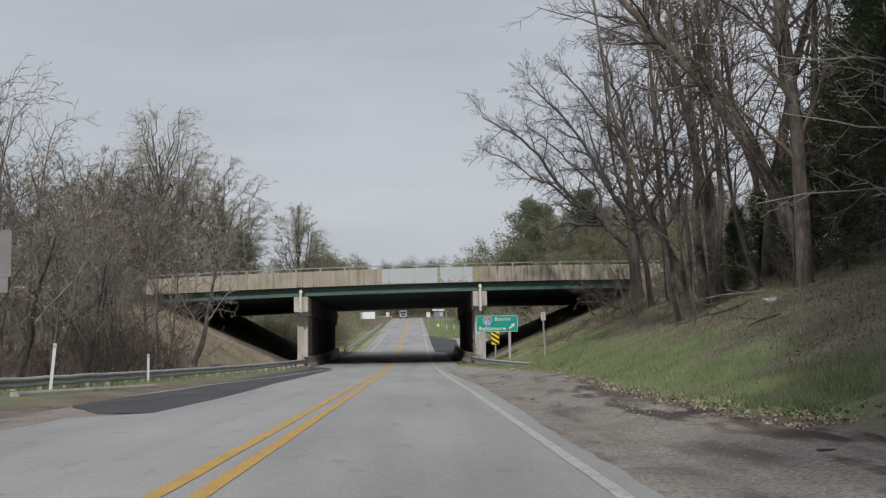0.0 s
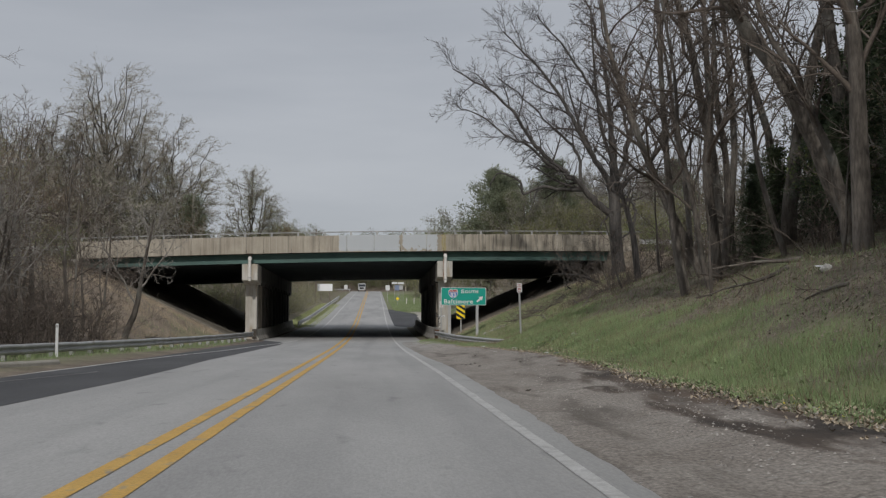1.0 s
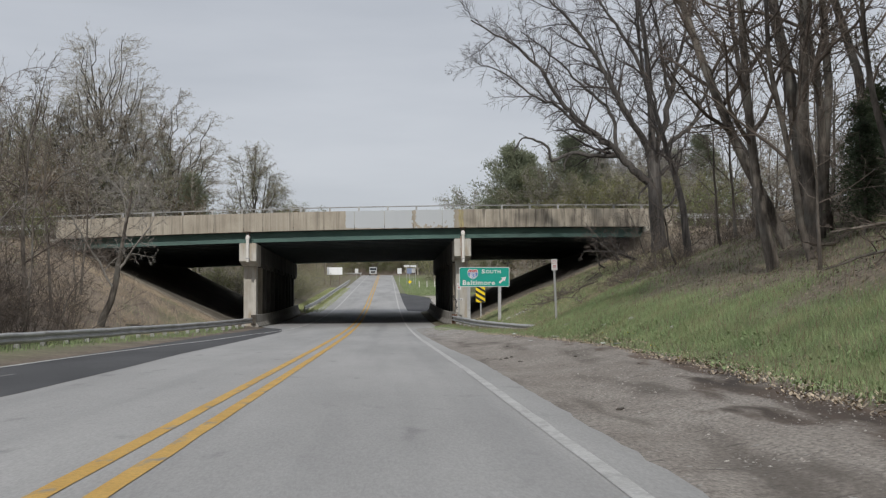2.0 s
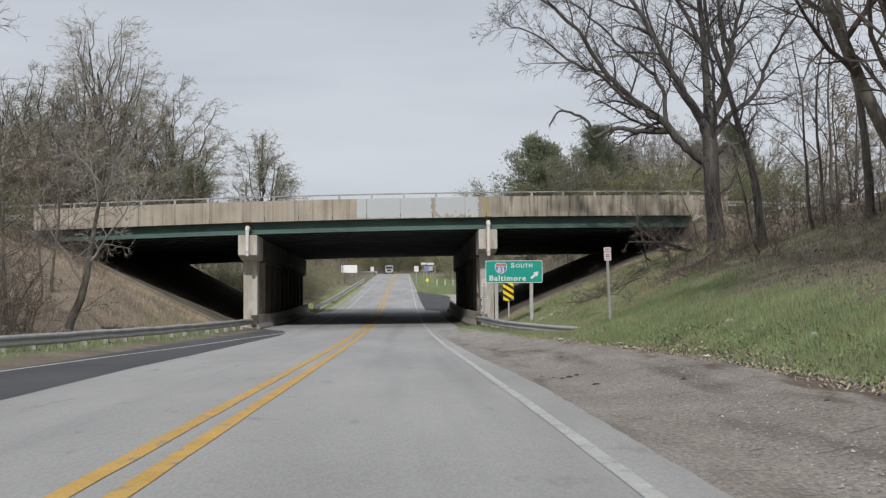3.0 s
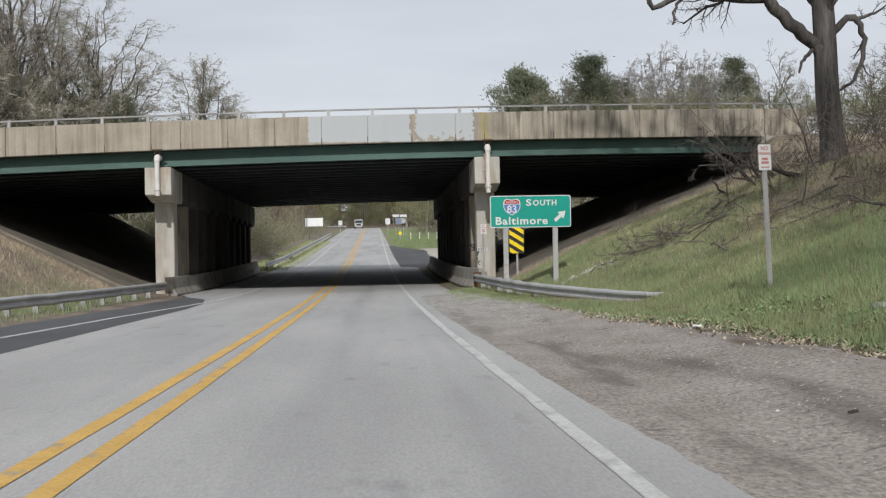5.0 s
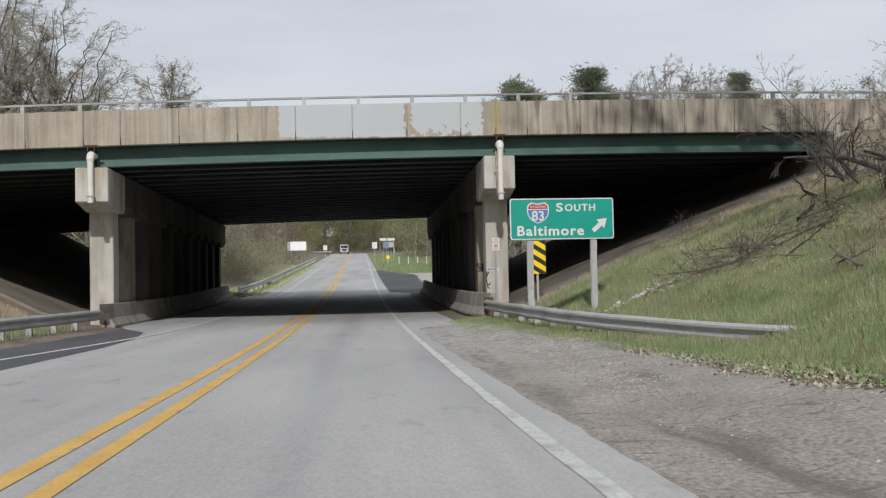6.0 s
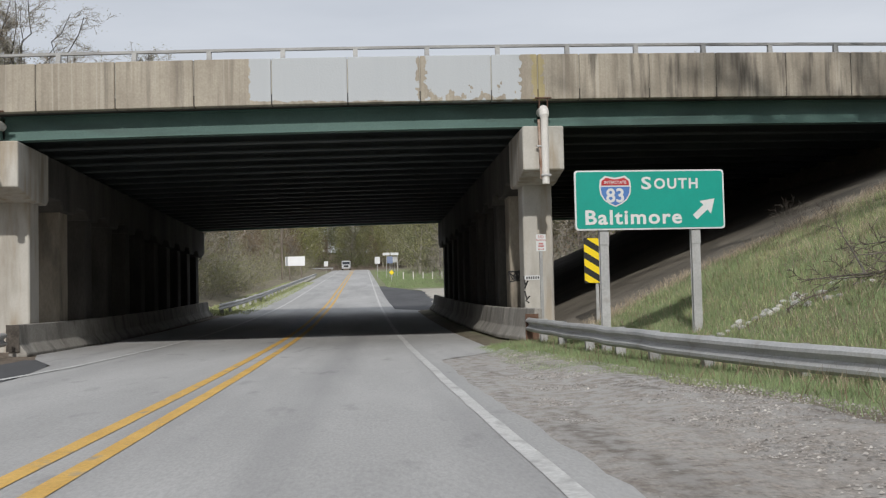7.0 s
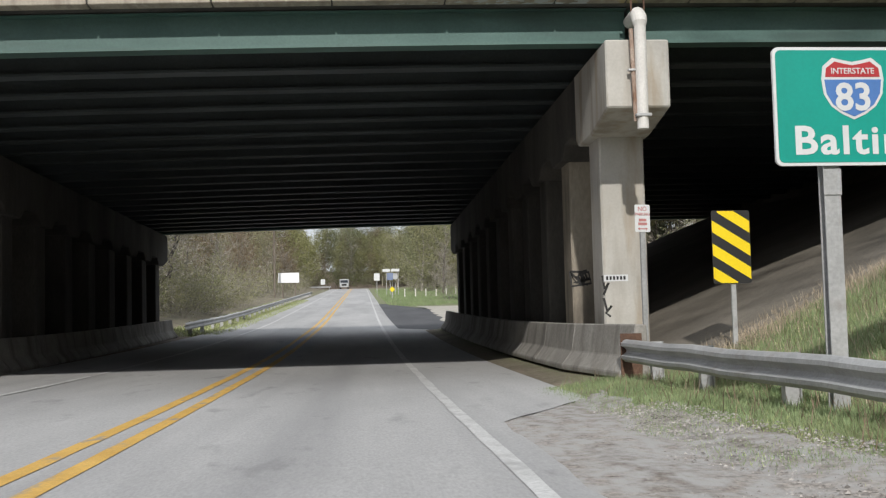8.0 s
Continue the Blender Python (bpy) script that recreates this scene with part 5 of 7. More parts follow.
# ---- trees ----
class Wood:
    """Grows tapered limbs and turns them into meshes for trunk, branches and leaves."""

    def __init__(self, seed, sides=(9, 6, 4, 3, 3), segs=(10, 7, 5, 3, 2), twig=0.010, fine=False):
        self.rnd = random.Random(seed)
        self.sides, self.segs, self.twig, self.fine = sides, segs, twig, fine
        self.v, self.f, self.tips = [[], []], [[], []], []

    def limb(self, p, d, length, r, level, wiggle, up, end=0.3):
        rnd = self.rnd
        n, k = self.segs[level], self.sides[level]
        group = 0 if level == 0 else 1
        V, F = self.v[group], self.f[group]
        pts, radii, dirs = [], [], []
        d = d.normalized()
        for i in range(n + 1):
            t = i / n
            pts.append(p.copy())
            dirs.append(d.copy())
            radii.append(max(self.twig * 0.7, r * (1 - (1 - end) * t)))
            d = (d + Vector((rnd.gauss(0, wiggle), rnd.gauss(0, wiggle), rnd.gauss(0, wiggle) + up))).normalized()
            p = p + d * (length / n)
        a = dirs[0].orthogonal().normalized()
        base = len(V)
        for i, (q, w, s) in enumerate(zip(pts, dirs, radii)):
            a = (a - w * a.dot(w)).normalized()
            b = w.cross(a)
            flare = 1 + 0.24 * math.exp(-42.0 * i / n / 12) if level == 0 else 1.0
            for j in range(k):
                u = 2 * math.pi * j / k
                s = radii[i] * flare * (1 + (0.07 * math.sin(2 * u + 1.1 * i) + 0.05 * math.sin(3 * u - 2.0 * i) if k > 5 else 0) + (0.035 * math.sin(8 * u + 0.6 * math.sin(0.5 * i)) + 0.02 * math.sin(13 * u - 0.3 * i) if k > 20 else 0))
                V.append(q + s * (math.cos(u) * a + math.sin(u) * b))
        for i in range(n):
            for j in range(k):
                F.append((base + i * k + j, base + i * k + (j + 1) % k, base + (i + 1) * k + (j + 1) % k, base + (i + 1) * k + j))
        return pts, dirs, radii

    def rod(self, pts, r0, r1, k, group):
        """A tapered limb along given points."""
        V, F = self.v[group], self.f[group]
        base, n = len(V), len(pts) - 1
        a = None
        for i, q in enumerate(pts):
            w = (pts[min(n, i + 1)] - pts[max(0, i - 1)]).normalized()
            a = w.orthogonal().normalized() if a is None else (a - w * a.dot(w)).normalized()
            b, s = w.cross(a), r0 + (r1 - r0) * i / n
            for j in range(k):
                u = 2 * math.pi * j / k
                V.append(q + s * (math.cos(u) * a + math.sin(u) * b))
        for i in range(n):
            for j in range(k):
                F.append((base + i * k + j, base + i * k + (j + 1) % k, base + (i + 1) * k + (j + 1) % k, base + (i + 1) * k + j))

    def bow(self, p0, p1, lift, n, shake):
        """Points of a curved limb from one place to another."""
        rnd, gap = self.rnd, (p1 - p0).length
        mid = p0.lerp(p1, 0.5) + lift * gap
        out = []
        for i in range(n + 1):
            t = i / n
            q = p0 * (1 - t) ** 2 + mid * 2 * t * (1 - t) + p1 * t * t
            if 0 < i < n:
                q = q + Vector((rnd.gauss(0, 1), rnd.gauss(0, 1), rnd.gauss(0, 1))) * shake * gap
            out.append(q)
        return out

    def sprig(self, p, d, length):
        """The last fine twigs: slender blades that end in a point."""
        rnd, V = self.rnd, self.v[1]
        a = d.cross(Vector((rnd.gauss(0, 1), rnd.gauss(0, 1), rnd.gauss(0, 1)))).normalized() * self.twig * 1.25
        k = len(V)
        V += [p - a, p + a, p + d * length]
        self.f[1].append((k, k + 1, k + 2))
        self.tips.append((p + d * length, d))
        self.tips.append((p + d * length * 0.5, d))

    def grow(self, p, d, length, r, level, plan):
        """plan: for each level (children, first fraction, angle, length ratio, wiggle, up)."""
        kids, first, angle, ratio, wiggle, up = plan[level]
        if self.fine and level == len(plan) - 1:
            self.sprig(p, d.normalized(), length)
            return
        pts, dirs, radii = self.limb(p, d, length, r, level, wiggle, up, 0.22 if level == 0 else 0.28)
        n, rnd = len(pts) - 1, self.rnd
        if level + 1 >= len(plan) or kids == 0:
            self.tips.append((pts[-1], dirs[-1]))
            self.tips.append((pts[n // 2], dirs[n // 2]))
            return
        spin = rnd.uniform(0, 6.28)
        for c in range(kids):
            t = first + (1 - first) * (c + rnd.uniform(0.1, 0.9)) / kids
            i = min(n - 1, int(t * n))
            q = pts[i].lerp(pts[i + 1], t * n - i)
            w = dirs[i]
            a = w.orthogonal().normalized()
            b = w.cross(a)
            spin += 2.4 + rnd.uniform(-0.5, 0.5)
            lean = radians(angle) * rnd.uniform(0.65, 1.25)
            side = math.cos(spin) * a + math.sin(spin) * b
            nd = (w * math.cos(lean) + side * math.sin(lean)).normalized()
            nl = length * ratio * rnd.uniform(0.65, 1.15) * (1 - 0.45 * max(0, t - first) / (1 - first + 1e-6))
            nr = max(self.twig, radii[i] * rnd.uniform(0.42, 0.62))
            self.grow(q, nd, nl, nr, level + 1, plan)

    def parts(self, ob, bark, twigs, leaf=None, leaves=0, size=0.05, spread=0.25, many=False):
        if many:
            tagged(raw("stem_work", self.v[0], self.f[0], bark, ob, smooth=True), kind="stuff")
        else:
            raw("trunk", self.v[0], self.f[0], bark, ob, smooth=True)
        if self.v[1]:
            work = raw("branch_work", self.v[1], self.f[1], twigs, ob, smooth=True)
            if many:
                tagged(work, kind="stuff")
        if leaf and leaves:
            V, F, rnd = [], [], self.rnd
            for _ in range(leaves):
                p, d = rnd.choice(self.tips)
                c = p + Vector((rnd.gauss(0, spread), rnd.gauss(0, spread), rnd.gauss(0, spread)))
                a = Vector((rnd.gauss(0, 1), rnd.gauss(0, 1), rnd.gauss(0, 1))).normalized()
                b = a.orthogonal().normalized()
                s = size * rnd.uniform(0.6, 1.5)
                k = len(V)
                V += [c - a * s, c + b * s * 0.75, c + a * s]
                F.append((k, k + 1, k + 2))
            raw("crown", V, F, leaf, ob)
        return ob


def tall_tree(seed, h=16, r=0.17, lean=(0, 0), dense=1.0, first=0.42, up=0.01, bend=0.06, round_=8):
    w = Wood(seed, sides=(round_, 5, 3, 3), segs=(12, 6, 3, 1), twig=0.010, fine=True)
    plan = [(int(20 * dense), first, 48, 0.34, bend, up), (int(9 * dense), 0.15, 46, 0.46, 0.20, 0.06), (8, 0.15, 46, 0.6, 0.22, 0.02), (0, 0, 0, 0, 0.2, 0.02)]
    w.grow(Vector((0, 0, -0.4)), Vector((lean[0], lean[1], 1)), h, r, 0, plan)
    return w


def budding_tree(seed, h=17, r=0.22, wide=0.66, limbs=16, pear=0.0):
    """A dome-crowned tree: forking bole, limbs that bow out to the edge of the crown, fine twigs."""
    w = Wood(seed, sides=(8, 5), segs=(8, 6), twig=0.009)
    rnd = w.rnd
    bole, dirs, radii = w.limb(Vector((0, 0, -0.4)), Vector((rnd.uniform(-0.05, 0.05), 0, 1)), h * 0.74, r, 0, 0.035, 0, 0.3)
    mid = Vector((0, 0, 0.60 * h))
    size = Vector((wide * h / 2, wide * h / 2, 0.40 * h))
    lobes = [(rnd.uniform(0, 6.28), rnd.uniform(-0.3, 0.9)) for _ in range(4)]

    def edge(d, depth):
        slim = 1 - pear * d.z
        a = math.atan2(d.y, d.x)
        bulge = 0.96 + 0.13 * max(0.0, max(math.cos(a - s) - 0.9 * abs(d.z - z) for s, z in lobes))
        return mid + Vector((d.x * size.x * slim, d.y * size.y * slim, d.z * size.z)) * depth * bulge

    for c in range(limbs):
        z = rnd.uniform(-0.62, 1.0)
        a = 2.4 * c + rnd.uniform(-0.4, 0.4)
        d = Vector((math.cos(a) * math.sqrt(1 - z * z), math.sin(a) * math.sqrt(1 - z * z), z))
        goal = edge(d, rnd.uniform(0.68, 0.94))
        i = min(8, max(2, int(8 * (0.30 + 0.32 * (z + 0.6) + rnd.uniform(0, 0.12)))))
        main = w.bow(bole[i], goal, Vector((d.x * 0.14, d.y * 0.14, -0.08)), 7, 0.036)
        w.rod(main, min(radii[i] * 0.7, 0.10 + 0.03 * rnd.random()), 0.022, 4, 0)
        for _ in range(13):
            t = rnd.uniform(0.3, 0.98)
            q = main[int(t * 7)].lerp(main[min(7, int(t * 7) + 1)], t * 7 - int(t * 7))
            out = Vector((q.x - bole[i].x, q.y - bole[i].y, 0)).normalized() * 0.75 + d * 0.4
            e = (out + Vector((rnd.gauss(0, 0.5), rnd.gauss(0, 0.5), rnd.gauss(0.12, 0.34)))).normalized()
            twig = w.bow(q, q + e * h * rnd.uniform(0.06, 0.13) * (1.15 - 0.35 * t), Vector((0, 0, 0.1)), 4, 0.05)
            w.rod(twig, 0.021, 0.009, 3, 1)
            for _ in range(8):
                k = rnd.randrange(1, 5)
                f = (twig[k] - twig[k - 1]).normalized()
                g = (f * 0.8 + Vector((rnd.gauss(0, 0.62), rnd.gauss(0, 0.62), rnd.gauss(0.12, 0.5)))).normalized()
                p0 = twig[k - 1].lerp(twig[k], rnd.random())
                p1 = p0 + g * 0.030 * h * rnd.uniform(0.4, 1.1)
                w.rod([p0, p1], 0.012, 0.007, 3, 1)
                for _ in range(7):
                    w.sprig(p0.lerp(p1, rnd.uniform(0.3, 1)), (g * 0.6 + Vector((rnd.gauss(0, 0.7), rnd.gauss(0, 0.7), rnd.gauss(0.05, 0.55)))).normalized(), 0.28 * rnd.uniform(0.4, 1.1))
    return w


def far_tree(seed, h=15, r=0.18, first=0.25):
    w = Wood(seed, sides=(5, 3, 3), segs=(6, 3, 1), twig=0.018, fine=True)
    plan = [(18, first, 50, 0.42, 0.06, 0.0), (20, 0.12, 50, 0.40, 0.17, 0.03), (0, 0, 0, 0, 0.18, 0.03)]
    w.grow(Vector((0, 0, -0.4)), Vector((0, 0, 1)), h * 0.88, r, 0, plan)
    return w


def sapling(seed, h=7, r=0.06, lean=(0, 0)):
    w = Wood(seed, sides=(6, 4, 3, 3), segs=(9, 5, 3, 1), twig=0.008, fine=True)
    plan = [(11, 0.28, 52, 0.44, 0.09, 0.0), (7, 0.2, 48, 0.5, 0.2, 0.02), (4, 0.25, 45, 0.55, 0.2, 0.0), (0, 0, 0, 0, 0.16, 0.0)]
    w.grow(Vector((0, 0, -0.3)), Vector((lean[0], lean[1], 1)), h, r, 0, plan)
    return w


def smooth_line(pts, n=4):
    """A finer line through points (Catmull-Rom)."""
    q = [Vector(p) for p in pts]
    q = [q[0] * 2 - q[1]] + q + [q[-1] * 2 - q[-2]]
    out = []
    for a, b, c, d in zip(q, q[1:], q[2:], q[3:]):
        for i in range(n):
            t = i / n
            out.append(0.5 * (2 * b + (c - a) * t + (2 * a - 5 * b + 4 * c - d) * t * t + (3 * b - a - 3 * c + d) * t ** 3))
    return out + [q[-2]]


def guide_limb(w, pts, r0, r1, sides, group, kids, first, level, plan, reach, angle=52, shake=0.0):
    """A limb that follows a drawn line, with side branches grown along it."""
    rnd = w.rnd
    line = smooth_line(pts)
    line = [p + Vector((rnd.gauss(0, shake), rnd.gauss(0, shake), rnd.gauss(0, shake))) if 0 < i < len(line) - 1 else p for i, p in enumerate(line)]
    w.rod(line, r0, r1, sides, group)
    n, spin = len(line) - 1, rnd.uniform(0, 6.28)
    for c in range(kids):
        t = first + (1 - first) * (c + rnd.uniform(0.1, 0.9)) / kids
        i = min(n - 1, int(t * n))
        q, d = line[i].lerp(line[i + 1], t * n - i), (line[i + 1] - line[i]).normalized()
        a = d.orthogonal().normalized()
        b = d.cross(a)
        spin += 2.4 + rnd.uniform(-0.5, 0.5)
        lean = radians(angle) * rnd.uniform(0.65, 1.2)
        nd = d * math.cos(lean) + (math.cos(spin) * a + math.sin(spin) * b) * math.sin(lean) + Vector((0, 0, 0.12))
        r = r0 + (r1 - r0) * t
        w.grow(q, nd, reach * rnd.uniform(0.6, 1.2) * (1.1 - 0.5 * t), max(w.twig, r * rnd.uniform(0.38, 0.6)), level, plan)
    return line


def spreading_tree(seed):
    """The old wide tree beside the bridge end: short bole, a few great crooked limbs, dead limbs low down."""
    w = Wood(seed, sides=(24, 8, 5, 3, 3), segs=(10, 9, 6, 3, 1), twig=0.0075, fine=True)
    live = [None, None, (11, 0.08, 46, 0.5, 0.16, -0.01), (10, 0.10, 44, 0.62, 0.2, -0.012), (0, 0, 0, 0, 0.2, 0.0)]
    dead = [None, None, (4, 0.25, 52, 0.5, 0.2, -0.02), (3, 0.2, 48, 0.5, 0.22, 0.0), (0, 0, 0, 0, 0.2, 0.0)]
    bole = [(0.05, 0, -0.9), (0, 0, 0.1), (-0.08, 0, 1.0), (-0.16, 0, 2.0), (-0.2, 0, 3.6), (-0.26, 0, 5.0)]
    w.rod(smooth_line(bole, 6)[:10], 0.54, 0.37, 24, 0)
    w.rod(smooth_line(bole, 6)[9:], 0.37, 0.31, 24, 0)
    limbs = [  # line, thickness, number of side branches, their length
        ([(-0.3, 0, 3.1), (-0.6, 0, 3.5), (-1.54, -0.1, 4.2), (-2.3, -0.2, 5.05), (-3.3, -0.3, 5.8), (-4.5, -0.4, 6.8), (-5.2, -0.5, 7.8), (-6.4, -0.6, 9.4), (-7.8, -0.7, 10.4), (-9.4, -0.8, 11.3)], 0.27, 0.03, 20, 3.0),
        ([(-3.2, -0.3, 5.7), (-4.2, -0.9, 6.1), (-5.2, -1.3, 7.0), (-6.6, -1.6, 7.5), (-8.0, -1.8, 8.5), (-9.3, -2.0, 9.0)], 0.11, 0.02, 12, 2.2),
        ([(-1.8, -0.1, 4.4), (-2.05, 0.3, 5.3), (-2.1, 0.5, 6.7), (-2.9, 0.9, 7.8), (-3.7, 1.3, 8.6), (-5.0, 1.8, 10.2), (-6.6, 2.2, 11.5)], 0.14, 0.025, 13, 2.6),
        ([(-0.26, 0, 4.8), (-1.1, -0.2, 6.0), (-1.75, -0.3, 7.0), (-2.5, -0.4, 8.3), (-3.3, -0.5, 9.8), (-4.4, -0.6, 11.2), (-5.6, -0.8, 12.4), (-6.6, -1.0, 13.4)], 0.2, 0.03, 18, 2.9),
        ([(-0.26, 0, 4.8), (-0.36, 0.1, 7.2), (-0.4, 0.2, 9.5), (-0.8, 0.2, 12.2), (-1.4, 0.3, 14.6), (-2.0, 0.3, 16.4)], 0.23, 0.03, 17, 3.0),
        ([(-0.4, 0.1, 8.4), (-1.2, 0.5, 10.2), (-2.2, 0.9, 12.0), (-3.4, 1.2, 13.8), (-4.4, 1.4, 15.0)], 0.13, 0.025, 12, 2.6),
        ([(-0.2, 0, 4.9), (0.5, -0.1, 7.0), (0.72, -0.2, 8.4), (0.95, -0.3, 9.4), (1.7, -0.5, 11.8), (2.4, -0.6, 14.4)], 0.21, 0.03, 15, 2.8),
        ([(0.6, -0.2, 7.6), (0.1, -0.9, 9.2), (-0.3, -1.5, 11.0), (-1.0, -2.0, 13.0)], 0.12, 0.025, 10, 2.4),
        ([(-0.1, 0, 4.3), (0.82, 0.2, 5.5), (1.8, 0.3, 6.3), (2.5, 0.3, 7.8), (3.2, 0.3, 9.0), (4.2, 0.4, 10.6)], 0.17, 0.025, 12, 2.4),
        ([(-0.2, 0.1, 4.4), (-0.7, 1.4, 6.0), (-1.4, 2.8, 8.2), (-2.0, 3.8, 10.6), (-2.4, 4.4, 12.6)], 0.16, 0.025, 12, 2.6),
        ([(-0.1, -0.1, 4.2), (-0.3, -1.2, 5.6), (-0.8, -2.4, 7.6), (-1.3, -3.4, 9.8)], 0.13, 0.025, 9, 2.2)]
    for line, r0, r1, kids, reach in limbs:
        guide_limb(w, line, 0.86 * r0, r1, 10, 0, kids, 0.28, 2, live, reach * 1.2, 48, 0.045)
    for line, r0, r1, kids, reach in (
            ([(-2.0, -0.1, 4.7), (-3.3, -0.3, 4.65), (-4.3, -0.4, 4.8), (-5.4, -0.5, 4.4), (-5.6, -0.5, 5.05), (-6.35, -0.6, 5.45), (-6.9, -0.6, 5.5), (-7.3, -0.6, 4.9)], 0.12, 0.025, 5, 1.0),
            ([(-4.3, -0.4, 4.8), (-4.7, -0.45, 4.5), (-4.85, -0.5, 3.9)], 0.06, 0.03, 1, 0.5),
            ([(0.0, 0, 3.7), (0.6, -0.1, 4.15), (0.95, -0.1, 3.5), (0.7, -0.1, 2.5), (0.15, -0.2, 2.0)], 0.12, 0.04, 3, 0.8),
            ([(0.5, -0.1, 4.1), (1.1, -0.2, 4.2), (1.6, -0.2, 4.5)], 0.07, 0.02, 4, 0.9),
            ([(-0.5, 0, 3.3), (-0.9, -0.2, 2.9), (-1.1, -0.3, 2.5)], 0.07, 0.03, 0, 0.5)):
        guide_limb(w, line, r0, r1, 7, 0, kids, 0.3, 2, dead, reach, 55, 0.03)
    return w


def guided_tree(seed, stem, r, first=0.35, kids=18, reach=4.0, top=0.2):
    """A woodland tree whose stem follows a drawn line (offsets from its foot)."""
    w = Wood(seed, sides=(14, 5, 3, 3), segs=(10, 6, 3, 1), twig=0.010, fine=True)
    rnd = w.rnd
    plan = [None, (9, 0.15, 46, 0.46, 0.18, 0.05), (7, 0.15, 46, 0.6, 0.22, 0.02), (0, 0, 0, 0, 0.2, 0.02)]
    pts = [(x, rnd.uniform(-0.12, 0.12) * i * 0.4, z) for i, (x, z) in enumerate(stem)]
    guide_limb(w, pts, r, r * top, 14, 0, kids, first, 1, plan, reach, 46, 0.0)
    return w


def crooked_tree(seed, h=7.5, r=0.115):
    """A low old tree with twisted forking limbs."""
    w = Wood(seed, sides=(8, 6, 4, 3, 3), segs=(8, 8, 5, 3, 1), twig=0.006, fine=True)
    w.grow(Vector((0, 0, -0.3)), Vector((0.22, 0, 1)), h * 0.62, r, 0, [(6, 0.3, 50, 0.85, 0.10, 0.0), (9, 0.15, 52, 0.46, 0.16, 0.02), (8, 0.15, 48, 0.55, 0.2, 0.0), (6, 0.15, 44, 0.6, 0.2, -0.01), (0, 0, 0, 0, 0.2, 0.0)])
    return w


def bramble(seed, h=1.6, stems=12):
    w = Wood(seed, sides=(3, 3, 3), segs=(5, 3, 1), twig=0.007, fine=True)
    for _ in range(stems):
        a, s = w.rnd.uniform(0, 6.28), w.rnd.uniform(0, 0.7)
        p = Vector((math.cos(a) * s, math.sin(a) * s, -0.1))
        w.grow(p, Vector((math.cos(a) * w.rnd.uniform(0.1, 0.9), math.sin(a) * w.rnd.uniform(0.1, 0.9), 1)), h * w.rnd.uniform(0.6, 1.3), 0.014, 0,
               [(5, 0.25, 45, 0.5, 0.13, -0.04), (5, 0.2, 45, 0.5, 0.16, 0.0), (0, 0, 0, 0, 0.2, 0.0)])
    return w


def conifer(seed, h=14, width=3.2, per=13, blade=0.09, long=0.4, droop=0.03):
    """A pine: straight bole, uneven boughs at all heights, needle tufts that leave gaps."""
    w = Wood(seed, sides=(6, 4, 3), segs=(8, 5, 2), twig=0.02)
    rnd = w.rnd
    pts, dirs, radii = w.limb(Vector((0, 0, -0.4)), Vector((0, 0, 1)), h, 0.2, 0, 0.01, 0, 0.12)
    V, F = [], []
    for k in range(140):
        t = 0.1 + 0.89 * rnd.random() ** 0.85
        a = 2.4 * k + rnd.uniform(-0.6, 0.6)
        lobe = 0.75 + 0.25 * math.sin(2 * a + 9 * t) + rnd.uniform(-0.2, 0.2)
        reach = width * max(0.10, 1 - t ** 2.1) ** 0.75 * max(0.5, lobe)
        d = Vector((math.cos(a), math.sin(a), rnd.uniform(-0.05, 0.3) + 0.5 * t * t))
        lp, ld, lr = w.limb(Vector((0, 0, t * h)), d, reach, 0.035, 1, 0.09, droop)
        for i, (q, dd) in enumerate(zip(lp[1:], ld[1:])):
            for _ in range(per):
                c = q + Vector((rnd.gauss(0, 0.32), rnd.gauss(0, 0.32), rnd.gauss(0, 0.2)))
                n1 = (dd * 0.6 + Vector((rnd.gauss(0, 0.8), rnd.gauss(0, 0.8), rnd.gauss(0.35, 0.6)))).normalized()
                b = n1.orthogonal().normalized()
                s = long * rnd.uniform(0.5, 1.2)
                i0 = len(V)
                V += [c - b * blade, c + b * blade, c + n1 * s]
                F.append((i0, i0 + 1, i0 + 2))
    return w, V, F


PLANTED = []


def plant(proto, x, y, scale=1.0, rz=0.0, lean=(0.0, 0.0), label="", sink=0.05):
    """Put a copy of a tree on the ground; the prototype itself takes the first place."""
    m = Matrix.Translation((x, y, gz(x, y) - sink)) @ pose(0, 0, 0, lean[0], lean[1], rz)
    ob = proto
    if proto.name in PLANTED:
        ob = copy_thing(proto, m)
        ob.scale = (scale, scale, scale)
    else:
        PLANTED.append(proto.name)
        ob.matrix_basis = m @ Matrix.Diagonal((scale, scale, scale, 1))
    if label:
        ob["label"] = label
    return ob


def proto(name, label, category, wood, bark, twigs, leaf=None, leaves=0, size=0.06, spread=0.3, group=""):
    ob = thing(name, label, category, group=group)
    wood.parts(ob, bark, twigs, leaf, leaves, size, spread, category == "shrub")
    return ob


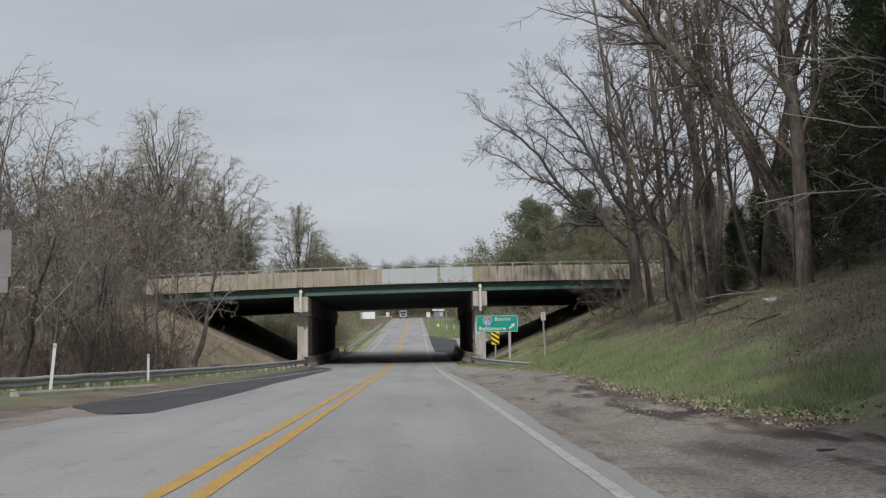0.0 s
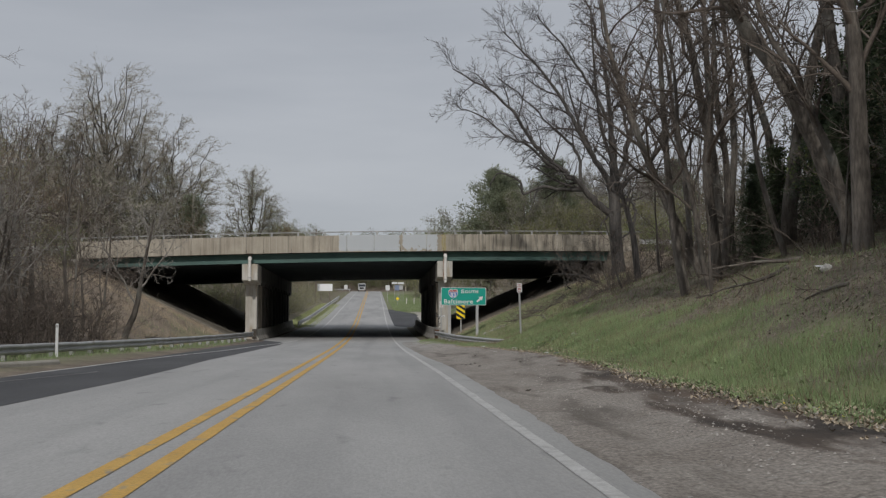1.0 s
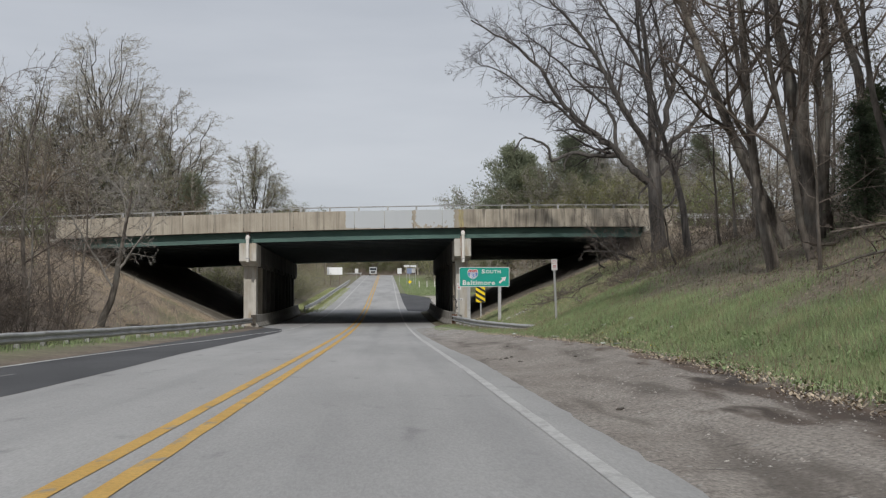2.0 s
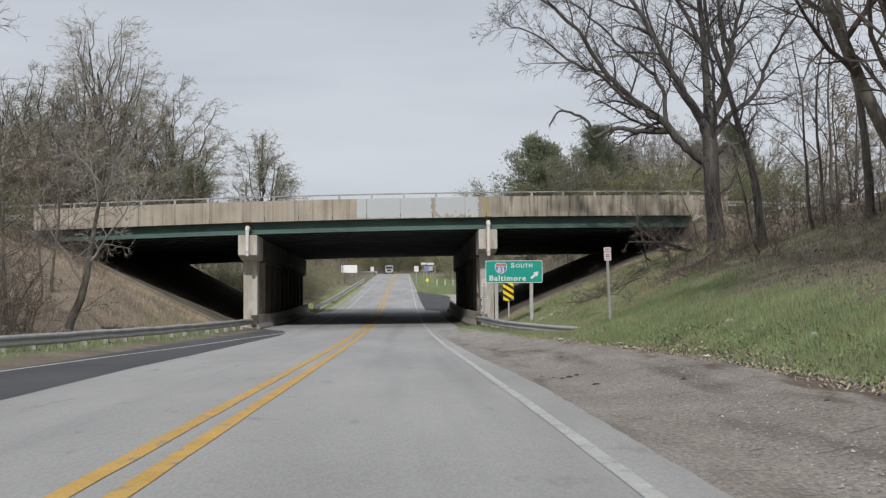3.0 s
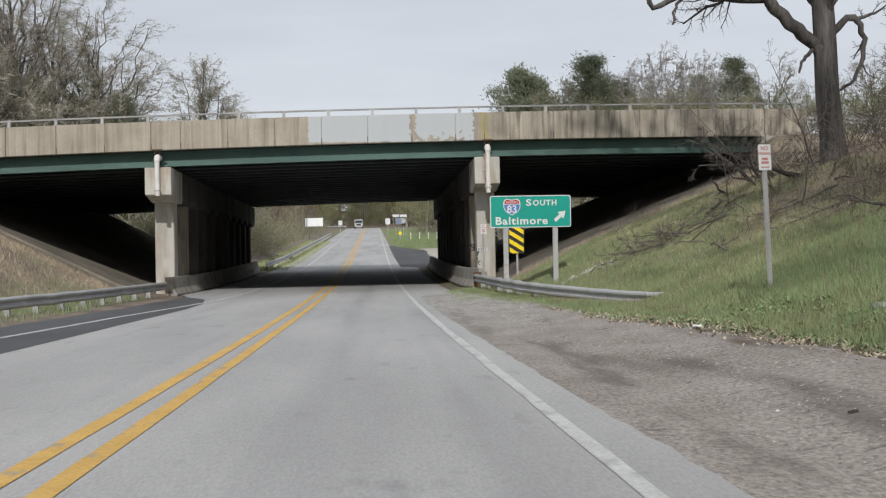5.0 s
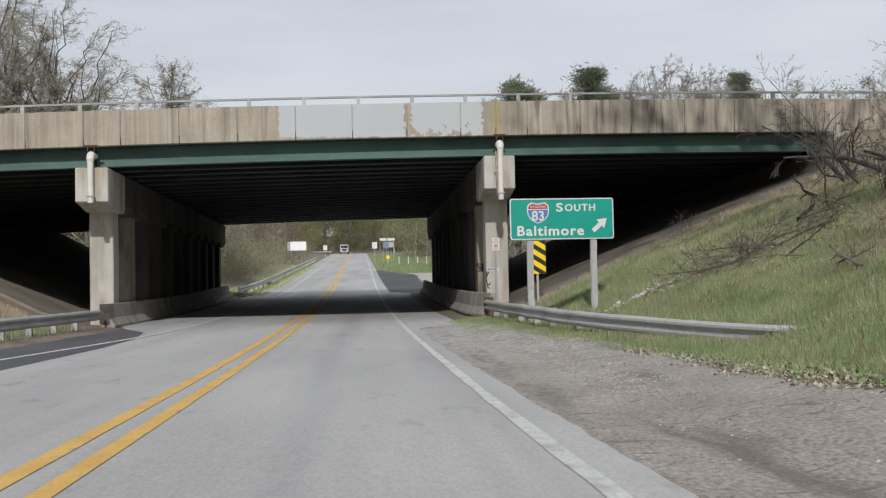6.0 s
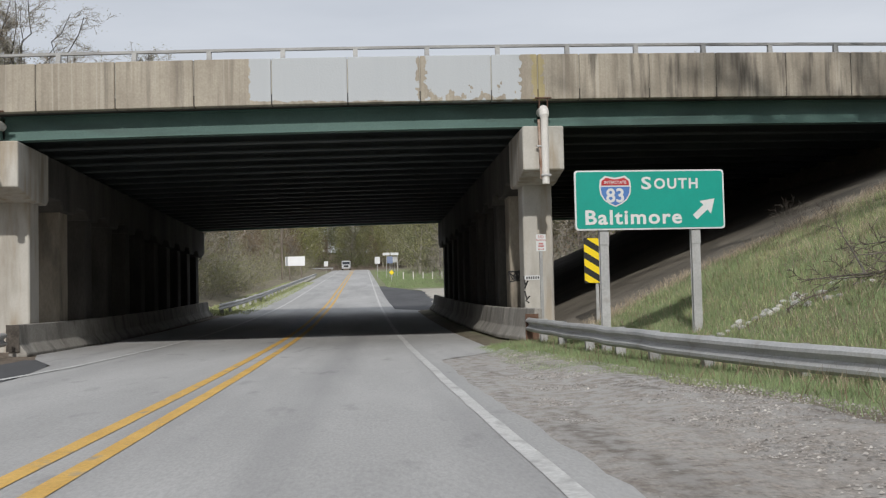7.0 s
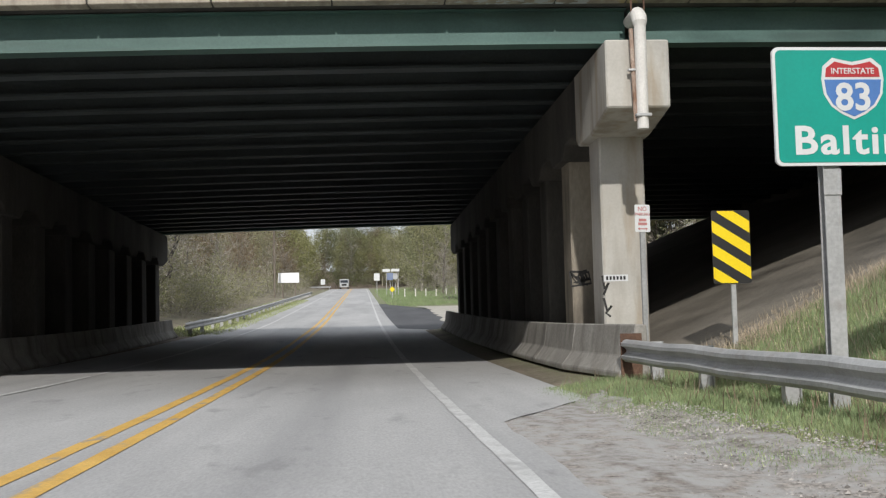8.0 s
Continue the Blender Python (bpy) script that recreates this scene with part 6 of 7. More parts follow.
# hero trees of the near bank
old = proto("old_spreading_tree", "bare old tree with wide crooked limbs beside the bridge end", "tree", spreading_tree(24), M_BARK_DARK, M_TWIG_DARK)
plant(old, 15.5, -12.5, 1.0, 0, sink=0.0)
plant(proto("leaning_companion_tree", "dark bare tree leaning beside the old spreading tree", "tree",
            guided_tree(47, [(0.05, -0.6), (0, 0.3), (-0.1, 1.2), (-0.22, 2.3), (-0.47, 3.4), (-0.76, 4.3), (-1.26, 5.9), (-1.7, 7.4), (-2.0, 9.5), (-2.2, 12.5)], 0.185, 0.4, 16, 3.0), M_BARK_DARK, M_TWIG_DARK), 14.1, -23.5, 1.0, 0)
TALL = [proto("bare_tree", "tall bare woodland tree with grey bark on the bank", "tree", tall_tree(30 + k, h, r, (ln, 0), dense=d, first=f), M_BARK, M_TWIG, group="woodland trees on the bank")
        for k, (h, r, ln, d, f) in enumerate([(17, 0.155, -0.10, 1.0, 0.40), (19, 0.20, 0.03, 1.1, 0.38), (15, 0.11, -0.16, 0.9, 0.35), (18, 0.135, 0.08, 1.0, 0.45)])]
BANK_STEMS = [  # foot, stem line, thickness, height of the first limb, number of limbs
    (12.7, -39.5, [(0.1, -0.6), (-0.05, 0.0), (-0.4, 0.7), (-0.85, 1.6), (-1.4, 2.7), (-2.2, 4.6), (-2.7, 6.3), (-3.1, 7.6), (-3.5, 10.2), (-3.9, 13.5)], 0.2, 0.45, 18),
    (14.1, -49.0, [(0.25, -0.8), (-0.1, 0.1), (-0.8, 1.5), (-1.2, 2.5), (-2.05, 4.1), (-2.7, 5.1), (-3.4, 6.0), (-4.2, 7.0), (-5.3, 8.0), (-6.6, 9.8), (-7.6, 12.5)], 0.31, 0.5, 20),
    (13.05, -50.5, [(0.1, -0.6), (0, 0.0), (-0.1, 0.9), (-0.35, 2.1), (-0.75, 3.0), (-1.3, 4.2), (-1.85, 5.3), (-2.6, 8.0), (-3.1, 12.0)], 0.16, 0.45, 16),
    (11.45, -44.5, [(0.05, -0.5), (0, 0.0), (-0.2, 0.8), (-0.35, 1.7), (-0.55, 2.8), (-0.9, 4.5), (-1.05, 6.2), (-1.4, 9.5), (-1.6, 12.5)], 0.115, 0.42, 14),
    (11.4, -42.0, [(0.05, -0.5), (0, 0.1), (-0.2, 1.2), (-0.35, 2.4), (-0.5, 4.0), (-0.65, 6.4), (-0.8, 9.5), (-1.0, 13.5)], 0.19, 0.45, 16),
    (13.3, -45.5, [(0.05, -0.5), (0, 0.0), (-0.5, 1.6), (-0.75, 3.0), (-0.9, 4.8), (-1.0, 7.5), (-1.0, 10.5)], 0.11, 0.45, 12),
    (12.1, -43.0, [(0, -0.6), (0, 0.1), (-0.1, 1.6), (-0.25, 3.4), (-0.2, 5.2), (-0.35, 8.0), (-0.5, 13.0)], 0.23, 0.5, 14),
    (12.9, -41.2, [(0.1, -0.6), (0, 0.1), (0.1, 1.8), (0.05, 3.6), (-0.2, 5.6), (-0.3, 9.0), (-0.2, 13.0)], 0.17, 0.45, 14),
    (12.35, -53.0, [(0, -0.6), (0, 0.0), (-0.05, 2.4), (-0.15, 4.6), (-0.35, 6.4), (-0.6, 9.5), (-0.7, 13.5)], 0.27, 0.4, 18)]
for k, (x, y, stem, r, first, kids) in enumerate(BANK_STEMS):
    label = "thick bare tree leaning over the road" if r > 0.3 else "bare woodland tree with a bent grey stem on the bank"
    plant(proto("leaning_tree" if r > 0.3 else "bent_tree", label, "tree", guided_tree(440 + k, stem, r, first, kids), M_BARK, M_TWIG, group="bent trees on the bank"), x, y, 1.0, 0)
SAP = [proto("bare_sapling", "thin bare sapling with fine twigs", "tree", sapling(60 + k, h, r, ln), M_BARK, M_TWIG, group="saplings") for k, (h, r, ln) in enumerate([(7, 0.06, (-0.15, 0)), (8.5, 0.08, (0.1, 0.1)), (5.5, 0.045, (0.3, 0))])]
SAP_PALE = proto("budding_sapling", "thin sapling with sparse pale leaves", "tree", sapling(66, 7.5, 0.06, (0.05, 0)), M_BARK, M_TWIG, M_BUD, 1500, 0.035, 0.15, group="saplings")
plant(SAP_PALE, -12.9, -33.2, 1.0, 40)
BRAMBLE = [proto("bramble_bush", "tangle of bare brown brush", "shrub", bramble(70 + k), M_TWIG, M_TWIG, group="brush") for k in range(2)]
BRAMBLE_LEAF = proto("leafing_bush", "low bush with fresh green leaves", "shrub", bramble(75, 1.7, 12), M_TWIG, M_TWIG, M_SHRUB, 2000, 0.036, 0.16, group="brush")
w_, v_, f_ = conifer(80, 9, 2.4, 12, 0.05, 0.28, -0.05)
CEDAR = proto("evergreen_tree", "dark evergreen among bare trees", "tree", w_, M_BARK, M_TWIG)
raw("needles", v_, f_, M_NEEDLE, CEDAR)
w_, v_, f_ = conifer(81, 13.5, 5.2, 30, 0.042, 0.34)
PINE = proto("pine_tree", "dark green pine beyond the highway", "tree", w_, M_BARK, M_TWIG, group="pines beyond the highway")
raw("needles", v_, f_, M_PINE, PINE)

# woods beside and behind the start; mostly unseen trees, added to shade the bank
for x, y, s in ((11.5, -79.5, 1.8), (14, -73.5, 1.7), (8.4, -84.5, 1.75), (7.4, -91.5, 1.8), (10.6, -90, 1.8), (11.9, -71, 1.5), (13.4, -66, 1.3), (14.9, -62, 1.5), (13.0, -96, 2.0), (9.5, -101, 2.0), (16.5, -88, 1.9), (12.0, -108, 2.1), (17, -102, 2.1), (19, -80, 1.8), (7.2, -94.5, 2.3), (9.0, -88.5, 2.1), (7.6, -99, 2.4), (10.8, -95, 2.4), (8.6, -105, 2.5), (6.4, -108, 2.4)):
    plant(CEDAR, x, y, s, 30 * s)
for k, (x, y) in enumerate(((9.8, -74), (9.4, -80.5), (11.5, -89), (-14, -92), (-17, -84))):
    plant(TALL[k % 4], x, y, 0.95, 40 * k)
# clump of trunks on the bank, and others by it
for k, (t, x, y, s, rz, lean) in enumerate([(2, 13.4, -40.6, 1.1, 15, (0, 1)), (1, 13.9, -37.5, 1.0, 140, (0, -2)),
                                            (1, 14.8, -41.5, 1.05, 300, (0, 1)), (3, 14.0, -33.0, 0.85, 220, (0, -3)), (0, 16.4, -36.0, 1.0, 40, (0, 2)), (3, 16.9, -44.5, 1.1, 110, (0, 2)), (1, 17.9, -48, 1.1, 20, (0, -3)),
                                            (3, 16.2, -57.5, 1.0, 270, (0, -4)), (1, 18.5, -62.0, 1.05, 180, (0, -3)), (0, 14.5, -61.5, 1.0, 90, (0, -8)), (1, 14.9, -46.0, 1.1, 70, (0, 0)), (3, 15.9, -43.0, 1.15, 10, (0, 1))]):
    plant(TALL[t], x, y, s, rz, lean)
rnd = random.Random(91)
for _ in range(16):
    x, y = rnd.uniform(16, 25), rnd.uniform(-72, -31)
    plant(rnd.choice(TALL), x, y, rnd.uniform(0.75, 1.1), rnd.uniform(0, 360), (rnd.uniform(-3, 3), rnd.uniform(-4, 3)))
for x, y, s in ((15.9, -50.5, 1.0), (17.6, -45.5, 0.9), (13.9, -56.0, 0.8), (18.4, -40.5, 0.8)):
    plant(CEDAR, x, y, s, rnd.uniform(0, 360))
for x, y, s, k, ln in ((13.6, -30.0, 0.9, 0, (0, -4)), (15.2, -26.5, 0.8, 1, (0, 3)), (12.6, -24.5, 0.55, 2, (0, -12)), (17.2, -22.0, 0.8, 0, (0, 0)), (18.8, -17.5, 0.9, 1, (0, 4)), (20.5, -25, 1.0, 1, (0, 0)), (13.1, -16.2, 0.55, 2, (0, -10)),
                       (10.9, -46.5, 0.7, 0, (0, 2)), (12.3, -52.0, 0.8, 2, (0, -20)), (21.5, -9, 0.9, 0, (0, 5)), (23.5, -14, 1.0, 1, (0, -3)), (25, -7, 0.9, 0, (0, 3)), (22.8, -4.5, 0.7, 2, (0, 0)), (27, -20, 1.1, 1, (0, 0))):
    plant(SAP[k], x, y, s, rnd.uniform(0, 360), ln)
for _ in range(30):
    x, y = rnd.uniform(12.2, 19), rnd.uniform(-66, -16)
    if x < 12.5 and y > -30:
        x += 3
    plant(rnd.choice(BRAMBLE), x, y, rnd.uniform(0.5, 1.1), rnd.uniform(0, 360))
for x, y, s in ((13.5, -13.4, 0.8), (14.4, -14.6, 0.9), (15.0, -9.0, 0.7), (16.8, -8.0, 0.8)):
    plant(BRAMBLE[0], x, y, s, rnd.uniform(0, 360))
for x, y, s in ((16.9, -13.6, 1.0), (17.8, -12.0, 1.2), (16.2, -14.8, 0.8), (18.8, -13.8, 1.1), (16.6, -10.6, 0.9)):
    plant(BRAMBLE[1], x, y, s, rnd.uniform(0, 360))
for x, y, s in ((17.4, -40.5, 1.2), (16.0, -45.0, 1.3), (21, -6, 1.2), (18.5, -7, 1.0)):
    plant(BRAMBLE_LEAF, x, y, s, rnd.uniform(0, 360))

def side_branching_tree(seed):
    """A slim tree whose long thin limbs reach out sideways over the verge."""
    w = Wood(seed, sides=(7, 5, 3, 3), segs=(8, 10, 4, 2), twig=0.006)
    pts, dirs, radii = w.limb(Vector((0, 0, -0.3)), Vector((0.05, 0, 1)), 7.5, 0.09, 0, 0.03, 0, 0.3)
    for i, d, length in ((2, (-1, 0.25, 0.05), 4.6), (3, (-1, -0.1, 0.12), 5.0), (3, (-0.9, 0.5, 0.0), 4.2), (4, (-1, 0.3, 0.15), 5.2), (5, (-1, 0.0, 0.25), 4.4), (6, (-0.6, 0.8, 0.4), 3.5), (6, (0.7, 0.4, 0.6), 3.0)):
        w.grow(pts[i], Vector(d), length, 0.026, 1, [None, (7, 0.3, 42, 0.3, 0.09, 0.012), (4, 0.3, 42, 0.45, 0.14, 0.0), (0, 0, 0, 0, 0.15, 0.0)])
    return w


plant(proto("slim_tree", "slim tree with long pale limbs reaching out over the verge", "tree", side_branching_tree(171), M_BARK, M_PALE_TWIG), 11.2, -66.5, 1.0, 0)
# left bank before the bridge
for x, y, s, k, ln in ((-11.2, -41, 1.05, 0, (0, 6)), (-10.7, -38.5, 0.95, 1, (0, -4)), (-12.6, -43, 1.1, 1, (0, 3)), (-11.8, -35, 0.9, 0, (0, -8)), (-12.4, -30.5, 0.95, 1, (0, 4)), (-10.8, -24.5, 0.75, 2, (0, 5)), (-13.2, -25.5, 1.0, 0, (0, -3)),
                       (-14.5, -36, 1.2, 1, (0, 0)), (-15.2, -30, 1.15, 0, (0, 3)), (-13.6, -48, 1.2, 1, (0, 3)), (-14.2, -54, 1.3, 0, (0, -5)), (-16, -45, 1.3, 1, (0, 2)), (-16.5, -22, 1.0, 1, (0, 0)), (-14.2, -19.0, 0.7, 2, (0, 0)), (-12.1, -17.0, 0.8, 0, (0, 2)),
                       (-17.5, -14, 0.9, 0, (0, -3)), (-19, -9, 0.9, 1, (0, 2))):
    plant(SAP[k], x, y, s, rnd.uniform(0, 360), ln)
for x, y, t, s in ((-15.5, -51, 0, 0.62), (-18, -40, 1, 0.72), (-19.5, -33, 3, 0.7), (-17.5, -58, 2, 0.9), (-21, -48, 1, 0.85), (-20.5, -26, 0, 0.65), (-24, -36, 3, 0.8), (-25, -20, 1, 0.65), (-22.5, -15, 2, 0.6), (-27, -28, 0, 0.75), (-14.6, -59.5, 3, 0.9), (-24, -55, 0, 0.9), (-29, -44, 3, 0.85), (-33, -30, 1, 0.8), (-30, -14, 0, 0.7)):
    plant(TALL[t], x, y, s, rnd.uniform(0, 360))
CROOK = [proto("crooked_tree", "low crooked bare tree with pale twisted limbs", "tree", crooked_tree(160 + k), M_BARK, M_PALE_TWIG, group="thicket by the guardrail") for k in range(2)]
for x, y, k, s, rz in ((-10.9, -39.5, 0, 1.05, 0), (-13.4, -33.5, 1, 1.1, 60), (-12.6, -45.0, 1, 1.1, 200), (-10.4, -19.4, 0, 1.4, 0), (-14.6, -27.0, 0, 1.0, 100), (-11.4, -45.5, 0, 1.2, 30), (-11.9, -30.5, 1, 0.95, 150), (-13.2, -52.0, 0, 1.3, 250)):
    plant(CROOK[k], x, y, s, rz)
for _ in range(30):
    x, y = rnd.uniform(-22, -10.6), rnd.uniform(-58, -22)
    if x > left_rail_x(y) - 1.6:
        continue
    plant(rnd.choice(BRAMBLE), x, y, rnd.uniform(0.6, 1.3), rnd.uniform(0, 360))
for x, y, s in ((-11.6, -27.5, 0.9), (-16.8, -6.5, 1.1), (-15.2, -11, 0.8), (-18.5, -4.5, 1.2)):
    plant(BRAMBLE_LEAF if s > 1 else BRAMBLE[1], x, y, s, rnd.uniform(0, 360))

for x, y, s, k, ln in ((-10.2, -30.5, 0.9, 0, (0, -6)), (-10.9, -28.2, 1.05, 1, (0, 6)), (-9.9, -33.5, 0.75, 2, (0, -5)), (-11.6, -22.4, 1.05, 0, (0, 3)), (-12.6, -13.8, 0.8, 1, (0, 0)), (-13.8, -22.5, 1.1, 1, (0, 5)), (-11.4, -45.5, 1.1, 1, (0, -7)), (-12.2, -49.5, 1.15, 0, (0, 4)), (-15.8, -17.5, 1.0, 0, (0, 0)), (-16.5, -33.5, 1.3, 1, (0, 0)), (-18.6, -20, 1.2, 1, (0, -4))):
    plant(SAP[k], x, y, s, rnd.uniform(0, 360), ln)
for x, y, s in ((-10.6, -33, 1.1), (-11.2, -30, 1.0), (-10.9, -36.6, 1.2), (-11.5, -40, 1.2), (-12.2, -26.5, 1.1), (-11.3, -23.5, 0.8), (-17.3, -3.8, 1.0), (-18.2, -7.2, 1.2)):
    plant(BRAMBLE[0], x, y, s, rnd.uniform(0, 360))
for x, y, s in ((16.9, -53.0, 1.25), (15.2, -59.5, 1.1), (19.4, -49.2, 1.25), (15.9, -47.0, 0.75), (16.6, -41.0, 0.6), (14.9, -44.0, 0.42), (19.9, -37.0, 0.8), (22, -45, 1.3), (13.6, -52.6, 0.38), (14.2, -47.4, 0.4), (12.7, -44.6, 0.28), (13.5, -42.4, 0.34), (15.0, -40.0, 0.36)):
    plant(CEDAR, x, y, s, rnd.uniform(0, 360))


brush_rnd = random.Random(57)
for _ in range(26):
    y = brush_rnd.uniform(-50, -23)
    plant(brush_rnd.choice(BRAMBLE), float(left_rail_x(y)) - brush_rnd.uniform(1.3, 4.5), y, brush_rnd.uniform(0.7, 1.4), brush_rnd.uniform(0, 360))
for _ in range(12):
    plant(brush_rnd.choice(BRAMBLE), brush_rnd.uniform(-17.2, -13.4), brush_rnd.uniform(-7, -1.2), brush_rnd.uniform(0.35, 0.9), brush_rnd.uniform(0, 360))
for _ in range(22):
    x = brush_rnd.uniform(11.2, 14.2)
    plant(brush_rnd.choice(BRAMBLE), x, brush_rnd.uniform(-36, -15), brush_rnd.uniform(0.25, 0.6), brush_rnd.uniform(0, 360))


def fallen_branch(name, label, x, y, rz, length, r, seed, tilt=8.0):
    """A dead limb lying on the bank."""
    w = Wood(seed, sides=(5, 4, 3), segs=(7, 4, 2), twig=0.008)
    w.grow(Vector((0, 0, 0.03)), Vector((math.cos(radians(tilt)), 0, math.sin(radians(tilt)))), length, r, 0, [(7, 0.2, 40, 0.4, 0.1, -0.02), (4, 0.3, 40, 0.5, 0.14, 0.0), (0, 0, 0, 0, 0.15, 0.0)])
    ob = thing(name, label, "branch", group="fallen branches")
    w.parts(ob, M_BARK, M_TWIG)
    e = 0.3
    slope_x = (gz(x + e, y) - gz(x - e, y)) / (2 * e)
    ob.matrix_basis = Matrix.Translation((x, y, gz(x, y))) @ pose(0, 0, 0, 0, -math.degrees(math.atan(slope_x)), 0) @ pose(0, 0, 0, 0, 0, rz)
    return ob


for k, (x, y, rz, length, r) in enumerate([(12.2, -13.0, 150, 2.2, 0.04), (12.9, -12.2, 200, 1.9, 0.035), (13.6, -13.4, 230, 2.0, 0.035), (11.9, -11.6, 120, 1.6, 0.03), (10.7, -9.8, 20, 1.3, 0.03), (11.1, -10.3, 70, 1.2, 0.03), (11.4, -10.1, 130, 1.4, 0.03), (10.4, -10.6, 160, 1.1, 0.025),
                                          (11.6, -50.5, 190, 2.6, 0.05), (12.5, -49.0, 160, 2.2, 0.06), (10.4, -57.0, 140, 2.0, 0.03), (11.0, -26.5, 100, 1.8, 0.04), (10.2, -31.0, 60, 1.6, 0.03), (9.6, -35.0, 30, 1.2, 0.025), (-9.9, -16.3, 10, 1.2, 0.06), (12.3, -44.0, 210, 2.0, 0.05), (14.2, -16.0, 180, 2.4, 0.04), (13.0, -19.5, 150, 2.0, 0.04)]):
    fallen_branch("fallen_branch", "dead grey branch lying on the bank", x, y, rz, length, r, 300 + k)


for k in range(22):
    x = brush_rnd.uniform(10.8, 15.4)
    fallen_branch("fallen_branch", "dead grey branch lying on the bank", x, brush_rnd.uniform(-19, -7.5), brush_rnd.uniform(0, 360), brush_rnd.uniform(0.8, 2.0), brush_rnd.uniform(0.018, 0.032), 340 + k, brush_rnd.uniform(6, 24))


for k in range(9):
    fallen_branch("fallen_branch", "reddish-brown dead branch in a heap on the bank", 10.85 + brush_rnd.gauss(0, 0.3), -11.1 + brush_rnd.gauss(0, 0.4), brush_rnd.uniform(100, 260), brush_rnd.uniform(1.0, 1.7), brush_rnd.uniform(0.018, 0.028), 370 + k, brush_rnd.uniform(14, 30))
for x, y, rz, length, tilt in ((10.1, -10.2, 175, 1.3, 12), (10.0, -10.0, 60, 1.1, 40), (9.6, -9.9, 190, 0.9, 10)):
    fallen_branch("fallen_branch", "bent grey stick on the grass bank", x, y, rz, length, 0.02, 380 + int(length * 10), tilt)


def charred_log(x, y, rz, tilt, length, r, seed):
    """A blackened log end sticking out of the bank."""
    w = Wood(seed, sides=(9, 5, 3), segs=(6, 4, 2), twig=0.01)
    w.grow(Vector((-0.2, 0, -0.05)), Vector((math.cos(radians(tilt)), 0, math.sin(radians(tilt)))), length, r, 0, [(3, 0.3, 55, 0.35, 0.16, 0.0), (2, 0.3, 40, 0.5, 0.14, 0.0), (0, 0, 0, 0, 0.15, 0.0)])
    ob = thing("charred_log", "blackened broken log on the grass bank", "log", group="broken logs")
    w.parts(ob, M_BLACK_WOOD, M_TWIG_DARK)
    ob.matrix_basis = Matrix.Translation((x, y, gz(x, y))) @ pose(0, 0, 0, 0, 0, rz)
    return ob


charred_log(12.45, -10.5, 35, 38, 0.95, 0.085, 371)
charred_log(14.3, -12.6, 150, 25, 1.5, 0.10, 372)
charred_log(13.5, -8.6, 120, 20, 1.2, 0.06, 373)


def dead_limb(seed, length):
    """A fallen tree top, its limbs sticking out over the slope."""
    w = Wood(seed, sides=(7, 5, 4, 3), segs=(8, 6, 4, 2), twig=0.009)
    w.grow(Vector((0.4, 0, -0.2)), Vector((-1, 0, 0.52)), length * 0.72, 0.075, 0, [(6, 0.15, 48, 0.5, 0.14, -0.02), (6, 0.2, 50, 0.5, 0.2, 0.01), (4, 0.2, 48, 0.55, 0.22, 0.0), (0, 0, 0, 0, 0.2, 0.0)])
    return w


LIMB = [proto("dead_tree_limb", "dark dead limb sticking out from the bank by the bridge end", "branch", dead_limb(190 + k, 4.6 - 0.8 * k), M_BARK_DARK, M_TWIG_DARK, group="dead limbs by the bridge end") for k in range(2)]
for x, y, k, s, rz in ((14.4, -8.4, 0, 0.95, 4), (14.5, -10.2, 1, 1.1, -14), (15.0, -7.6, 0, 0.8, 22)):
    plant(LIMB[k], x, y, s, rz)
# dead bush at the edge of the paved slope, twigs hanging by the bridge end
for x, y, s in ((12.4, -0.7, 0.4), (12.9, -1.4, 0.3)):
    plant(BRAMBLE[1], x, y, s, rnd.uniform(0, 360))
for x, y, s, ln in ((13.4, -12.8, 0.42, (20, -30)), (14.0, -10.2, 0.5, (0, -38)), (12.9, -10.9, 0.4, (10, -25)), (14.7, -13.4, 0.5, (0, -20)), (12.0, -30.2, 0.7, (0, -14))):
    plant(SAP[0], x, y, s, rnd.uniform(0, 60), ln)

# budding trees beyond the highway
UNDER = [proto("understory_tree", "short brown understory tree with dense twigs", "tree", far_tree(140 + k, h, 0.09, 0.08), M_BARK, M_TWIG_FAR, leaf, n, 0.06, 0.28, group="understory") for k, (h, leaf, n) in enumerate([(7, M_BUD_RED, 1300), (8, M_OLIVE, 1100), (6.5, None, 0)])]
BUDDING = [proto("budding_tree", "tall tree in pale spring bud behind the highway", "tree", budding_tree(100 + k, h, r, wd, lm), M_BARK_DARK, M_TWIG_FAR, leaf, n, 0.055, 0.22, group="woods beyond the highway")
           for k, (h, r, leaf, n, wd, lm) in enumerate([(19, 0.24, M_BUD, 9000, 0.62, 22), (17, 0.2, M_BUD_RED, 7000, 0.64, 22), (15, 0.17, M_SPRING, 9000, 0.62, 20)])]
FAR = [proto("distant_tree", "distant bare or budding woodland tree", "tree", far_tree(120 + k, h, r), M_BARK, M_TWIG_FAR, leaf, n, 0.055, 0.3, group="distant woods")
       for k, (h, r, leaf, n) in enumerate([(15, 0.18, M_BUD, 500), (13, 0.15, M_BUD_RED, 400), (14, 0.16, M_BUD, 900), (12, 0.15, M_BUD, 250)])]
BRUSH = proto("roadside_brush", "brown roadside brush with a few leaves", "shrub", bramble(76, 2.6, 11), M_TWIG_FAR, M_TWIG_FAR, M_BUD, 900, 0.055, 0.22, group="roadside brush")
